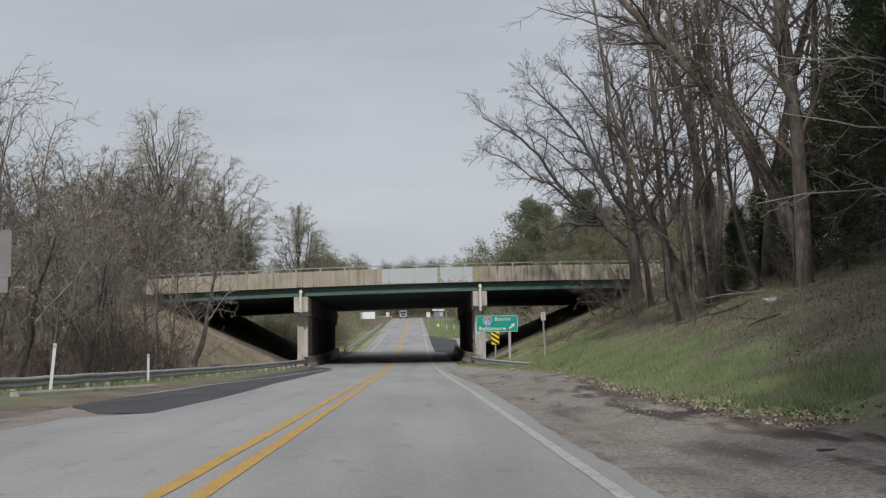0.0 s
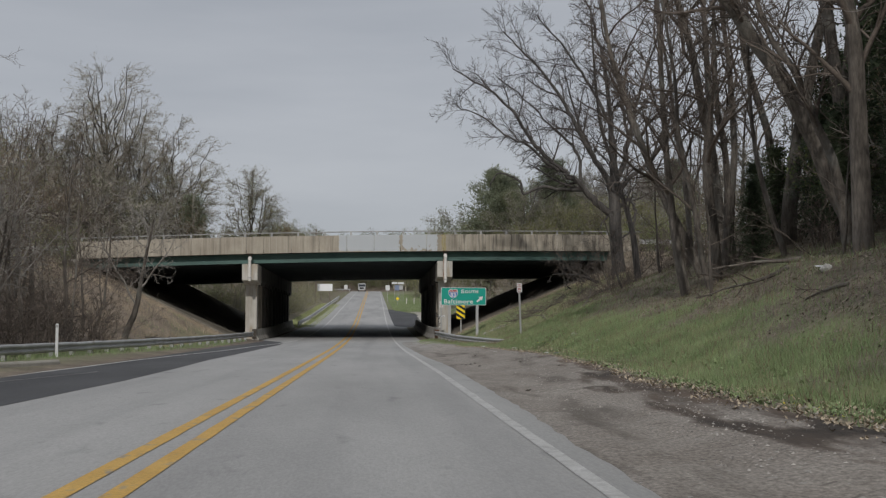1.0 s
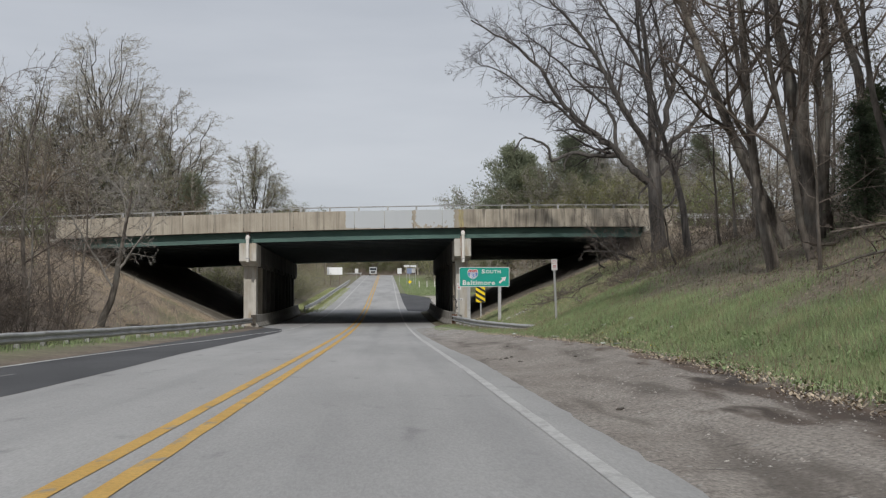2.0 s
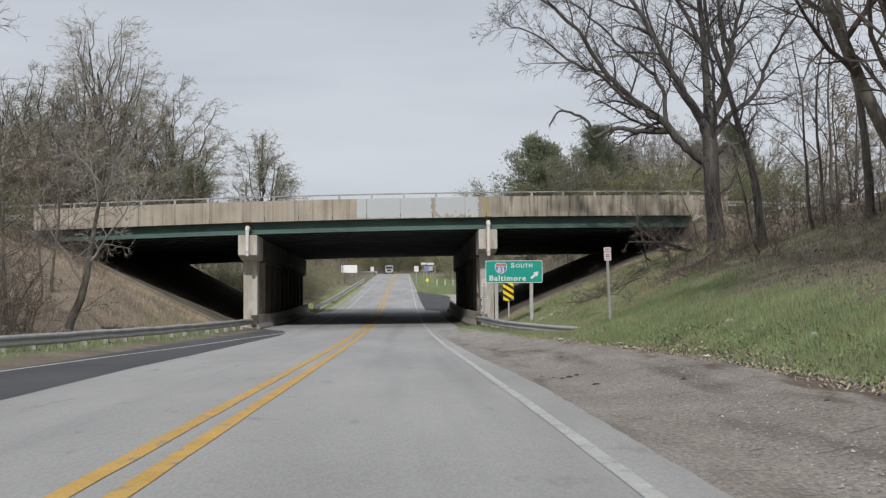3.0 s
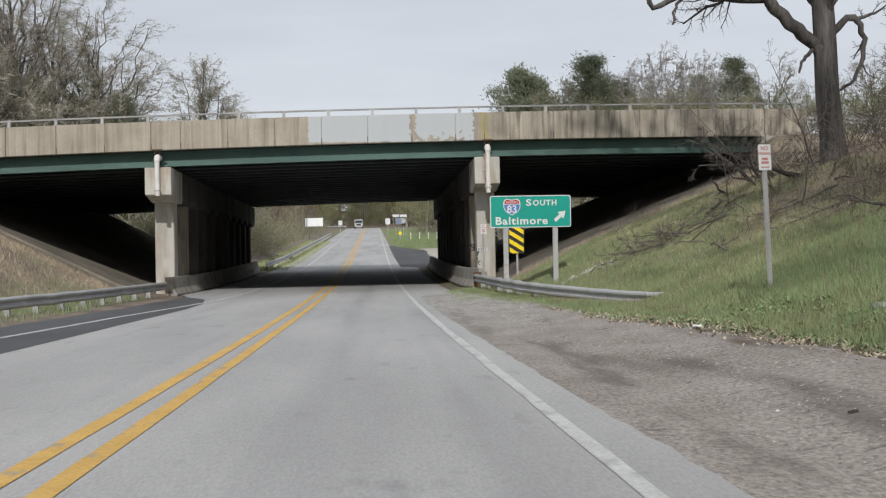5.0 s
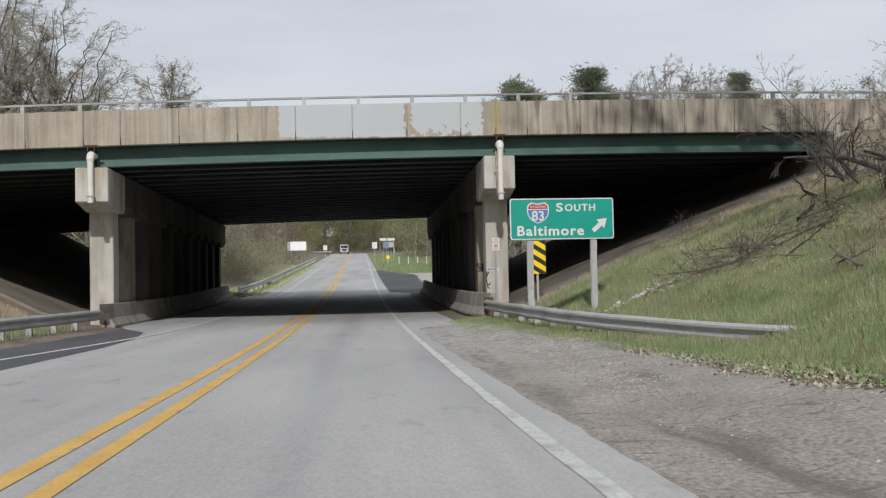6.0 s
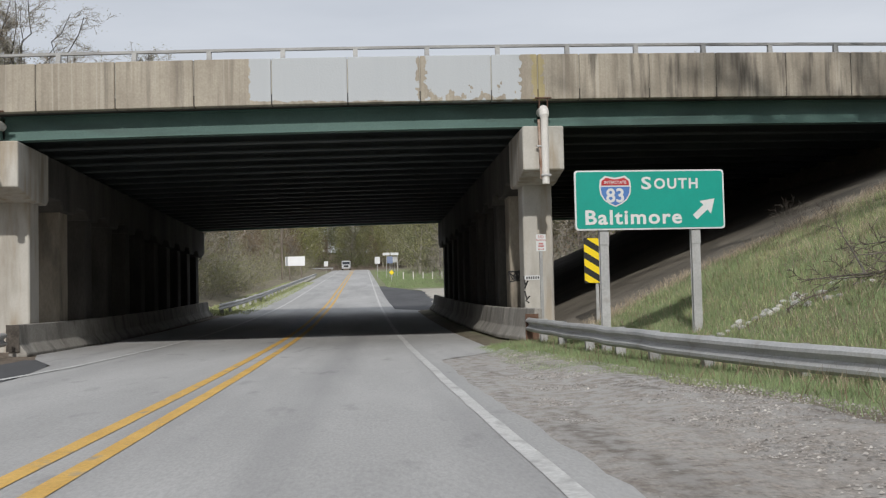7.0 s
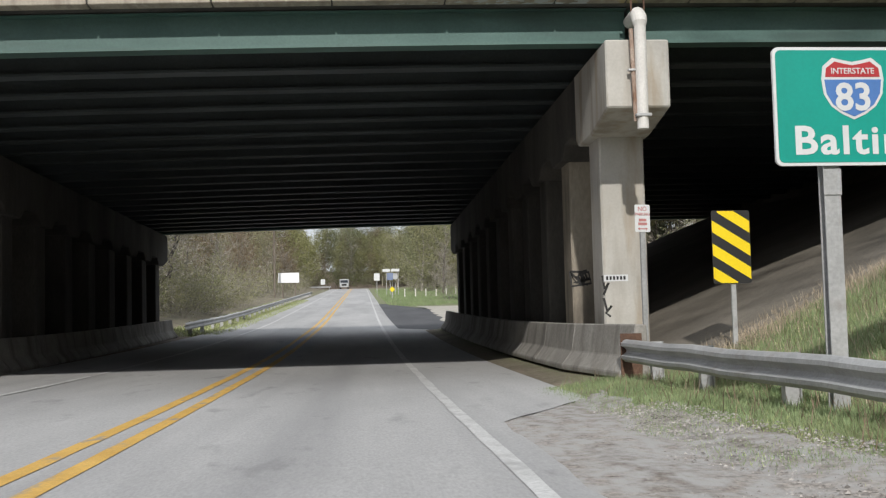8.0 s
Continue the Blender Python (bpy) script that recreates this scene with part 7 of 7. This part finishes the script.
plant(proto("tall_budding_tree", "tall round-headed tree with dark limbs and pale buds", "tree", budding_tree(105, 27.8, 0.34, 0.31, 38, 0.04), M_BARK_DARK, M_TWIG_FAR, M_BUD, 18000, 0.05, 0.22), -27.0, 52, 1.0, 30)
plant(proto("slender_budding_tree", "slender tree in pale olive bud standing apart", "tree", budding_tree(116, 16.4, 0.16, 0.4, 26, 0.2), M_BARK, M_TWIG_FAR, M_SPRING, 16000, 0.06, 0.28, group="woods beyond the highway"), -10.9, 46, 1.0, 60)
plant(proto("broad_budding_tree", "broad-topped tree with arching limbs in pale bud", "tree", budding_tree(107, 20.4, 0.26, 0.5, 38, -0.14), M_BARK_DARK, M_TWIG_FAR, M_BUD, 12000, 0.05, 0.22, group="woods beyond the highway"), -19.4, 51, 1.0, 10)
plant(BUDDING[2], -8.9, 47.0, 0.8, 200)
plant(PINE, -17.2, 46.0, 0.8, 40)
plant(BUDDING[0], -33.4, 53.0, 1.16, 70)
plant(BUDDING[1], -22.5, 50.0, 1.08, 140)
for x, y, k, s in ((-31.0, 50, 1, 1.1), (-38.5, 52, 0, 1.1), (-25.2, 47, 1, 1.05), (-21.2, 49, 2, 1.05), (-43, 50, 2, 1.3), (-29, 46, 2, 1.05), (-35.0, 46, 2, 1.2), (-48, 47, 1, 1.15), (-54, 52, 0, 1.1), (-20.8, 44, 2, 0.8), (-26.4, 41.5, 1, 0.8), (-32, 41, 2, 0.8)):
    plant(BUDDING[k], x, y, s, rnd.uniform(0, 360))
for x, y, s in ((26.8, 84.6, 1.36), (18.6, 84.4, 1.38), (21.2, 90, 1.3), (50.8, 109, 1.32), (31.5, 92, 1.14), (46.8, 112, 1.2)):
    plant(PINE, x, y, s, rnd.uniform(0, 360))
LEAFY = proto("leafing_tree", "rounded olive-green tree coming into leaf beyond the highway", "tree", budding_tree(110, 13, 0.17, 0.8, 16, 0.15), M_BARK, M_TWIG_FAR, M_OLIVE, 17000, 0.066, 0.3, group="woods beyond the highway")
for x, y, s in ((17.0, 78, 0.85), (22.3, 80, 1.28), (29.6, 82, 1.2), (22.5, 86, 1.52), (24.4, 91, 1.62), (16.2, 90, 1.3), (-18.6, 46, 0.72), (29.0, 88, 1.05)):
    plant(LEAFY, x, y, s, rnd.uniform(0, 360))
plant(proto("olive_tree", "slim olive-green tree in spring leaf between pines", "tree", budding_tree(111, 18, 0.17, 0.36, 20), M_BARK, M_TWIG_FAR, M_OLIVE, 12000, 0.064, 0.28, group="woods beyond the highway"), 21.9, 78, 1.0, 40)
YELLOWING = proto("yellow_green_tree", "low rounded yellow-green tree behind the parapet", "tree", budding_tree(112, 13, 0.15, 0.7), M_BARK, M_TWIG_FAR, M_YOUNG, 15000, 0.064, 0.3, group="woods beyond the highway")
for x, y, s in ((20.6, 72, 0.92), (24.6, 75, 0.96), (28.4, 74, 1.06), (31.6, 75, 1.1), (35.0, 76, 1.04), (39.5, 78, 1.0), (44.5, 80, 1.02)):
    plant(YELLOWING, x, y, s, rnd.uniform(0, 360))
BARE_DOME = proto("bare_round_tree", "bare round-headed tree with pale fine twigs", "tree", budding_tree(115, 17, 0.2, 0.7, 24), M_PALE_TWIG, M_PALE_TWIG, group="woods beyond the highway")
for x, y, s, rz in ((33.0, 88, 1.05, 0), (36.4, 90, 1.14, 80), (39.6, 92, 1.1, 200), (43.5, 96, 1.1, 130), (30.6, 90, 0.95, 300)):
    plant(BARE_DOME, x, y, s, rz)
for x, y, k, s in ((31.5, 95, 0, 1.06), (38.5, 98, 0, 0.95), (56, 108, 0, 1.0), (61, 104, 2, 1.0), (68, 104, 1, 1.0)):
    plant(BUDDING[k], x, y, s, rnd.uniform(0, 360))


def scatter(count, xr, yr, protos, scale, seed, keep=lambda x, y: True):
    r = random.Random(seed)
    for _ in range(count):
        x, y = r.uniform(*xr), r.uniform(*yr)
        if keep(x, y):
            plant(r.choice(protos), x, y, r.uniform(*scale), r.uniform(0, 360))


def before_board(x, y):
    """Keeps the ground open in front of the billboard."""
    return not (-11 < x < -5 and 98 < y < 134)


scatter(20, (-62, -26), (50, 75), FAR, (1.0, 1.3), 1)
scatter(48, (-40, -14.5), (36.5, 46), UNDER, (1.0, 1.6), 21)
scatter(26, (12.5, 60), (52, 66), UNDER, (0.8, 1.2), 22)
scatter(38, (13.5, 25), (-66, -31), UNDER, (0.5, 1.2), 23)
scatter(30, (-27, -12.8), (-60, -14), UNDER, (0.7, 1.3), 24)
scatter(9, (20, 28), (-17, -5), UNDER, (0.55, 0.85), 65)
scatter(22, (26, 44), (-70, -24), FAR, (0.9, 1.3), 25)
scatter(18, (-46, -24), (-64, -8), FAR, (0.7, 1.0), 26)
WOODS = [proto("woodland_tree", label, "tree", far_tree(180 + k, h, 0.15, 0.10), M_TWIG_FAR, M_TWIG_FAR, leaf, 3400, 0.15, 0.6, group="woods along the far road")
         for k, (h, leaf, label) in enumerate([(12, M_BUD, "pale olive woodland tree coming into leaf"), (11, M_BUD_RED, "brown woodland tree in reddish bud"), (13, M_OLIVE, "olive-green woodland tree in spring leaf"), (11, M_YOUNG, "yellow-green woodland tree in fresh leaf")])]
scatter(34, (-24, -10.5), (60, 200), [WOODS[1], WOODS[1], FAR[1], WOODS[0]], (0.55, 0.85), 2)
scatter(30, (-30, -9.5), (190, 300), WOODS, (0.8, 1.3), 3)
scatter(12, (24, 60), (70, 90), FAR, (0.8, 1.0), 4)
scatter(40, (11.0, 28), (150, 300), [WOODS[0], WOODS[2], WOODS[3]], (0.75, 1.25), 5)
scatter(110, (-36, 38), (298, 345), [WOODS[0], WOODS[2], WOODS[3], WOODS[1], WOODS[3]], (0.8, 1.2), 6, lambda x, y: abs(x) > 6 or y > 303)
scatter(40, (-13, -8.0), (36, 210), [BRUSH], (0.8, 1.4), 8, before_board)
scatter(34, (-17, -8.8), (36, 130), UNDER, (0.6, 1.0), 27, before_board)
scatter(22, (-22, -8.5), (130, 260), UNDER, (0.8, 1.3), 28)
scatter(26, (12.5, 24), (112, 280), UNDER, (0.8, 1.4), 29)
scatter(26, (-10, 10), (322, 345), [WOODS[0], WOODS[2], WOODS[3]], (0.9, 1.25), 63)
scatter(30, (-34, 40), (300, 330), UNDER, (1.0, 1.7), 30, lambda x, y: abs(x) > 6 or y > 300)
scatter(14, (9, 16), (96, 260), [BRUSH, BRAMBLE_LEAF], (0.6, 1.1), 9)
scatter(10, (14, 30), (40, 62), [BRAMBLE_LEAF, BRUSH], (0.9, 1.6), 10)
scatter(26, (-14, -8.2), (34, 70), [BRAMBLE_LEAF, BRUSH], (0.9, 1.5), 44)
scatter(10, (19, 40), (34, 44), [BRAMBLE_LEAF], (0.8, 1.3), 11)


scatter(34, (-26, 26), (293, 312), [BRUSH, BRAMBLE_LEAF], (1.6, 2.8), 61, lambda x, y: abs(x) > 5 or y > 297)
scatter(30, (-9.8, -7.6), (42, 150), [BRUSH], (0.6, 1.1), 62, before_board)
for x, y, s in ((20.9, 4.0, 1.2), (21.8, 1.5, 1.2), (19.6, 7.0, 1.3), (23.5, 4.5, 1.4)):
    plant(BRAMBLE_LEAF, x, y, s, rnd.uniform(0, 360))


# ---- grass and litter ----
def blades(name, label, count, area, height, material, seed, width=0.012, dens=None, tall=None):
    r = np.random.default_rng(seed)
    x, y = r.uniform(area[0], area[1], count), r.uniform(area[2], area[3], count)
    if dens is not None:
        keep = r.uniform(0, 1, count) < dens(x, y)
        x, y = x[keep], y[keep]
    n = len(x)
    z = ground_z(x, y) - 0.02
    h = r.uniform(0.5, 1.4, n) * height * (1 if tall is None else tall(x, y))
    a = r.uniform(0, 6.28, n)
    wx, wy = np.cos(a) * width, np.sin(a) * width
    lx, ly = r.normal(0, 0.35, n) * h, r.normal(0, 0.35, n) * h
    V = np.empty((n, 3, 3))
    V[:, 0] = np.stack([x - wx, y - wy, z], 1)
    V[:, 1] = np.stack([x + wx, y + wy, z], 1)
    V[:, 2] = np.stack([x + lx, y + ly, z + h], 1)
    me = bpy.data.meshes.new(name)
    me.vertices.add(3 * n)
    me.vertices.foreach_set("co", V.ravel())
    me.loops.add(3 * n)
    me.loops.foreach_set("vertex_index", np.arange(3 * n))
    me.polygons.add(n)
    me.polygons.foreach_set("loop_start", np.arange(0, 3 * n, 3))
    me.update(calc_edges=True)
    me.materials.append(material)
    return tagged(new(name, me), label, "grass", kind="stuff")


def clump(x, y):
    return 0.5 + 0.5 * np.sin(1.7 * x + 0.6 * np.sin(0.9 * y)) * np.sin(0.8 * y + 0.7 * np.sin(1.1 * x))


def right_verge(x, y):
    edge = gravel_edge(y)
    patch = 0.5 + 0.5 * np.sin(0.9 * x + 2.3 * np.sin(0.37 * y)) * np.sin(0.55 * y + 1.9 * np.sin(0.6 * x + 1))
    bare = np.where((y > -20) & (x > 9.8), 0.25 + 0.75 * step(0.35, 0.8, clump(1.5 * x + 0.8 * np.sin(1.3 * y), 1.9 * y + 2)), 1.0)
    bare = bare * (1 - 0.9 * np.exp(-((x - 10.9) / 0.8) ** 2 - ((y + 11.1) / 1.1) ** 2))
    return bare * step(edge - 0.25, edge + 0.7, x) * (1 - (0.88 - 0.22 * step(-26, -16, y)) * step(-1.4, 1.2, x - grass_top(y) - 1.2 * (patch - 0.5))) * (0.5 + 0.3 * clump(x, y) + 0.2 * patch)


blades("verge_grass", "fresh green grass on the road bank", 760000, (4.9, 14, -70, -1.2), 0.13, M_GRASS, 1, 0.005, right_verge, lambda x, y: np.where((y > -19) & (x < 7.0), 0.75, 0.75 + 0.5 * clump(0.7 * x, 0.6 * y)))
blades("dry_grass", "dead stems among the green grass", 40000, (4.9, 12, -70, -1.2), 0.2, M_DEADSTEM, 8, 0.006, right_verge)
blades("dry_grass", "pale dry stems among the grass by the bridge", 70000, (6.5, 16, -30, -1.2), 0.15, M_STRAW, 18, 0.006, lambda x, y: right_verge(x, y) * step(-30, -14, y) * 0.5 + 0.6 * step(9.6, 11.5, x) * step(-22, -14, y) * (0.3 + 0.7 * clump(1.1 * x, 1.3 * y)))
# bright blades near the bridge: yellowing grass with painted-in sunlight
blades("verge_grass", "yellowing grass with sunlight in its colour on the bank by the bridge", 170000, (5.6, 15.5, -34, -1.0), 0.11, M_GRASS_DRY_LIT, 19, 0.007, lambda x, y: step(-34, -16, y) * step(6.6, 8.5, x) * (0.15 + 0.55 * clump(1.2 * x + 1, 0.9 * y)))
blades("dry_grass", "pale weeds along the edge of the paved slope", 9000, (6.8, 17, -1.9, -0.5), 0.2, M_STRAW, 33, 0.006, lambda x, y: 0.3 + 0.7 * clump(2.3 * x, y))
blades("dry_grass", "pale weeds along the edge of the paved slope", 7000, (-16.6, -7.4, -1.9, -0.5), 0.2, M_STRAW, 34, 0.006, lambda x, y: 0.3 + 0.7 * clump(2.3 * x, y))
blades("verge_grass", "fresh green grass behind the guardrail", 26000, (-13, -6.0, -62, -2), 0.18, M_GRASS, 2, 0.012,
       lambda x, y: np.where((x < left_rail_x(y) + 0.9) & (x > left_rail_x(y) - 1.7), 0.8 * clump(x, y) + 0.2, 0))
blades("dry_grass", "straw-coloured dead grass on the abutment bank", 46000, (-18, -7.4, -24, -1.2), 0.22, M_STRAW, 3, 0.008, lambda x, y: 0.1 + 0.9 * clump(x, y) ** 2)
blades("verge_grass", "green tufts at the foot of the abutment bank", 16000, (-15, -7.0, -20, -1.2), 0.16, M_GRASS, 9, 0.008, lambda x, y: clump(1.3 * x + 2, 0.8 * y) ** 3 * step(-14, -8, x))
blades("dry_grass", "brown dead stems on the wooded bank", 22000, (8, 18, -66, -1.4), 0.26, M_DEADSTEM, 4, 0.006, lambda x, y: step(8, 12, x) * (0.3 + 0.5 * clump(x + 3, y)))
blades("verge_grass", "thin grass creeping over the gravel before the guardrail", 76000, (4.3, 6.6, -19, -1.6), 0.065, M_GRASS, 31, 0.006, lambda x, y: step(-19, -11, y) * step(gravel_edge(y) - 1.0 * step(-17, -9, y), gravel_edge(y) - 0.45 * step(-17, -9, y), x) * (0.25 + 0.75 * clump(2 * x, 1.5 * y)))
blades("verge_grass", "yellowing grass creeping over the gravel before the guardrail", 46000, (4.3, 6.6, -19, -1.6), 0.055, M_GRASS_DRY_LIT, 32, 0.006, lambda x, y: step(-19, -11, y) * step(gravel_edge(y) - 1.0 * step(-17, -9, y), gravel_edge(y) - 0.45 * step(-17, -9, y), x) * (0.25 + 0.75 * clump(2 * x, 1.5 * y)))
blades("far_grass", "green verge beyond the bridge", 22000, (-7.0, -3.8, 33, 120), 0.16, M_GRASS_DRY_LIT, 5, 0.02, lambda x, y: 0.8 + 0 * x)
blades("far_grass", "green verge beyond the bridge", 30000, (4.6, 16, 84, 200), 0.2, M_GRASS, 6, 0.03, lambda x, y: 0.8 + 0 * x)


def weeds(name, label, count, seed, material, size, dx=(0.0, 0.5), yr=(-72, -20)):
    """Low broad-leaved weeds along the edge of the gravel."""
    r = np.random.default_rng(seed)
    V, F = [], []
    for _ in range(count):
        y = r.uniform(*yr)
        x = float(gravel_edge(y)) + r.uniform(*dx)
        z = gz(x, y)
        for _ in range(7):
            a, up, s = r.uniform(0, 6.28), r.uniform(0.2, 1.0), size * r.uniform(0.5, 1.3)
            d = Vector((math.cos(a), math.sin(a), up)).normalized()
            side = Vector((-math.sin(a), math.cos(a), 0)) * s * 0.28
            p = Vector((x, y, z)) + Vector((r.normal(0, 0.06), r.normal(0, 0.06), 0.01))
            k = len(V)
            V += [p, p + d * s * 0.55 + side, p + d * s, p + d * s * 0.55 - side]
            F.append((k, k + 1, k + 2, k + 3))
    return tagged(raw(name, V, F, material), label, "weeds", kind="stuff")


weeds("verge_weeds", "low leafy weeds along the gravel edge", 1500, 5, M_GRASS, 0.07, (0.0, 1.3))
weeds("verge_weeds", "dry brown weeds along the gravel edge", 1500, 6, M_STRAW, 0.06, (-0.3, 0.5))
weeds("dandelions", "yellow flowers dotted along the gravel edge", 70, 7, M_SIGN_YELLOW, 0.03, (0.1, 0.9))


def pebbles(name, label, count, seed, y0=-70, y1=-5.5):
    """Loose gravel on the pull-off, many small faceted stones in one mesh."""
    r = np.random.default_rng(seed)
    y = r.uniform(y0, y1, count)
    a, b = grey_edge(y) + 0.05, gravel_edge(y) + 0.2
    x = a + (b - a) * r.uniform(0, 1, count)
    keep = r.uniform(0, 1, count) < 0.25 + 0.75 * clump(2.1 * x, 1.3 * y) ** 2
    x, y = x[keep], y[keep]
    n = len(x)
    z = np.maximum(ground_z(x, y) + 0.03, road_z(y) - 0.02)
    s = 0.005 + 0.015 * r.uniform(0, 1, n) ** 2.5
    base = np.array([(1, 0, 0), (0, 1, 0), (-1, 0, 0), (0, -1, 0), (0, 0, 0.7)])
    V = base[None] * s[:, None, None] * r.uniform(0.6, 1.3, (n, 5, 3)) + np.stack([x, y, z], 1)[:, None]
    tri = np.array([(0, 1, 4), (1, 2, 4), (2, 3, 4), (3, 0, 4)])
    F = (tri[None] + 5 * np.arange(n)[:, None, None]).reshape(-1, 3)
    return tagged(raw(name, V.reshape(-1, 3), [tuple(map(int, f)) for f in F], M_PEBBLE), label, "gravel", kind="stuff")


pebbles("loose_gravel", "loose pale gravel on the pull-off", 44000, 3)
pebbles("loose_gravel", "loose pale gravel by the bridge", 46000, 4, -26, -5.5)


def leaf_litter(name, label, count, area, seed, keep):
    """Curled dead leaves lying on the ground."""
    r = np.random.default_rng(seed)
    x, y = r.uniform(area[0], area[1], count), r.uniform(area[2], area[3], count)
    ok = r.uniform(0, 1, count) < keep(x, y)
    x, y = x[ok], y[ok]
    n = len(x)
    z = ground_z(x, y) + r.uniform(0.0, 0.03, n)
    s, a = r.uniform(0.018, 0.05, n), r.uniform(0, 6.28, n)
    u = np.stack([np.cos(a), np.sin(a), r.normal(0.08, 0.16, n)], 1) * s[:, None]
    v = np.stack([-np.sin(a), np.cos(a), r.normal(0, 0.18, n)], 1) * s[:, None] * 0.6
    gx, gy = (ground_z(x + 0.1, y) - ground_z(x - 0.1, y)) / 0.2, (ground_z(x, y + 0.1) - ground_z(x, y - 0.1)) / 0.2
    u[:, 2] += gx * u[:, 0] + gy * u[:, 1]
    v[:, 2] += gx * v[:, 0] + gy * v[:, 1]
    c = np.stack([x, y, z], 1)
    V = np.stack([c - u, c + v, c + u + np.array((0, 0, 0.02)), c - v], 1).reshape(-1, 3)
    return tagged(raw(name, V, [(4 * k, 4 * k + 1, 4 * k + 2, 4 * k + 3) for k in range(n)], M_LITTER), label, "leaves", kind="stuff")


leaf_litter("leaf_litter", "brown fallen leaves under the trees", 60000, (8.2, 18, -66, -3), 41, lambda x, y: 0.12 + 0.88 * step(-0.8, 1.2, x - grass_top(y)) * (0.35 + 0.65 * clump(1.4 * x, y)) * (1 - 0.6 * step(-26, -16, y)))
leaf_litter("leaf_litter", "brown fallen leaves on the abutment bank", 20000, (-17, -8, -50, -3), 42, lambda x, y: np.where(x < left_rail_x(y) - 0.8, 0.5 + 0.5 * clump(x, 1.5 * y), 0))
leaf_litter("leaf_litter", "pale dead leaves along the gravel edge", 24000, (5.0, 8.6, -66, -22), 43, lambda x, y: 0.9 * np.exp(-((x - gravel_edge(y) - 0.15) / 0.28) ** 2) * (0.3 + 0.7 * clump(2 * x, 1.6 * y)))
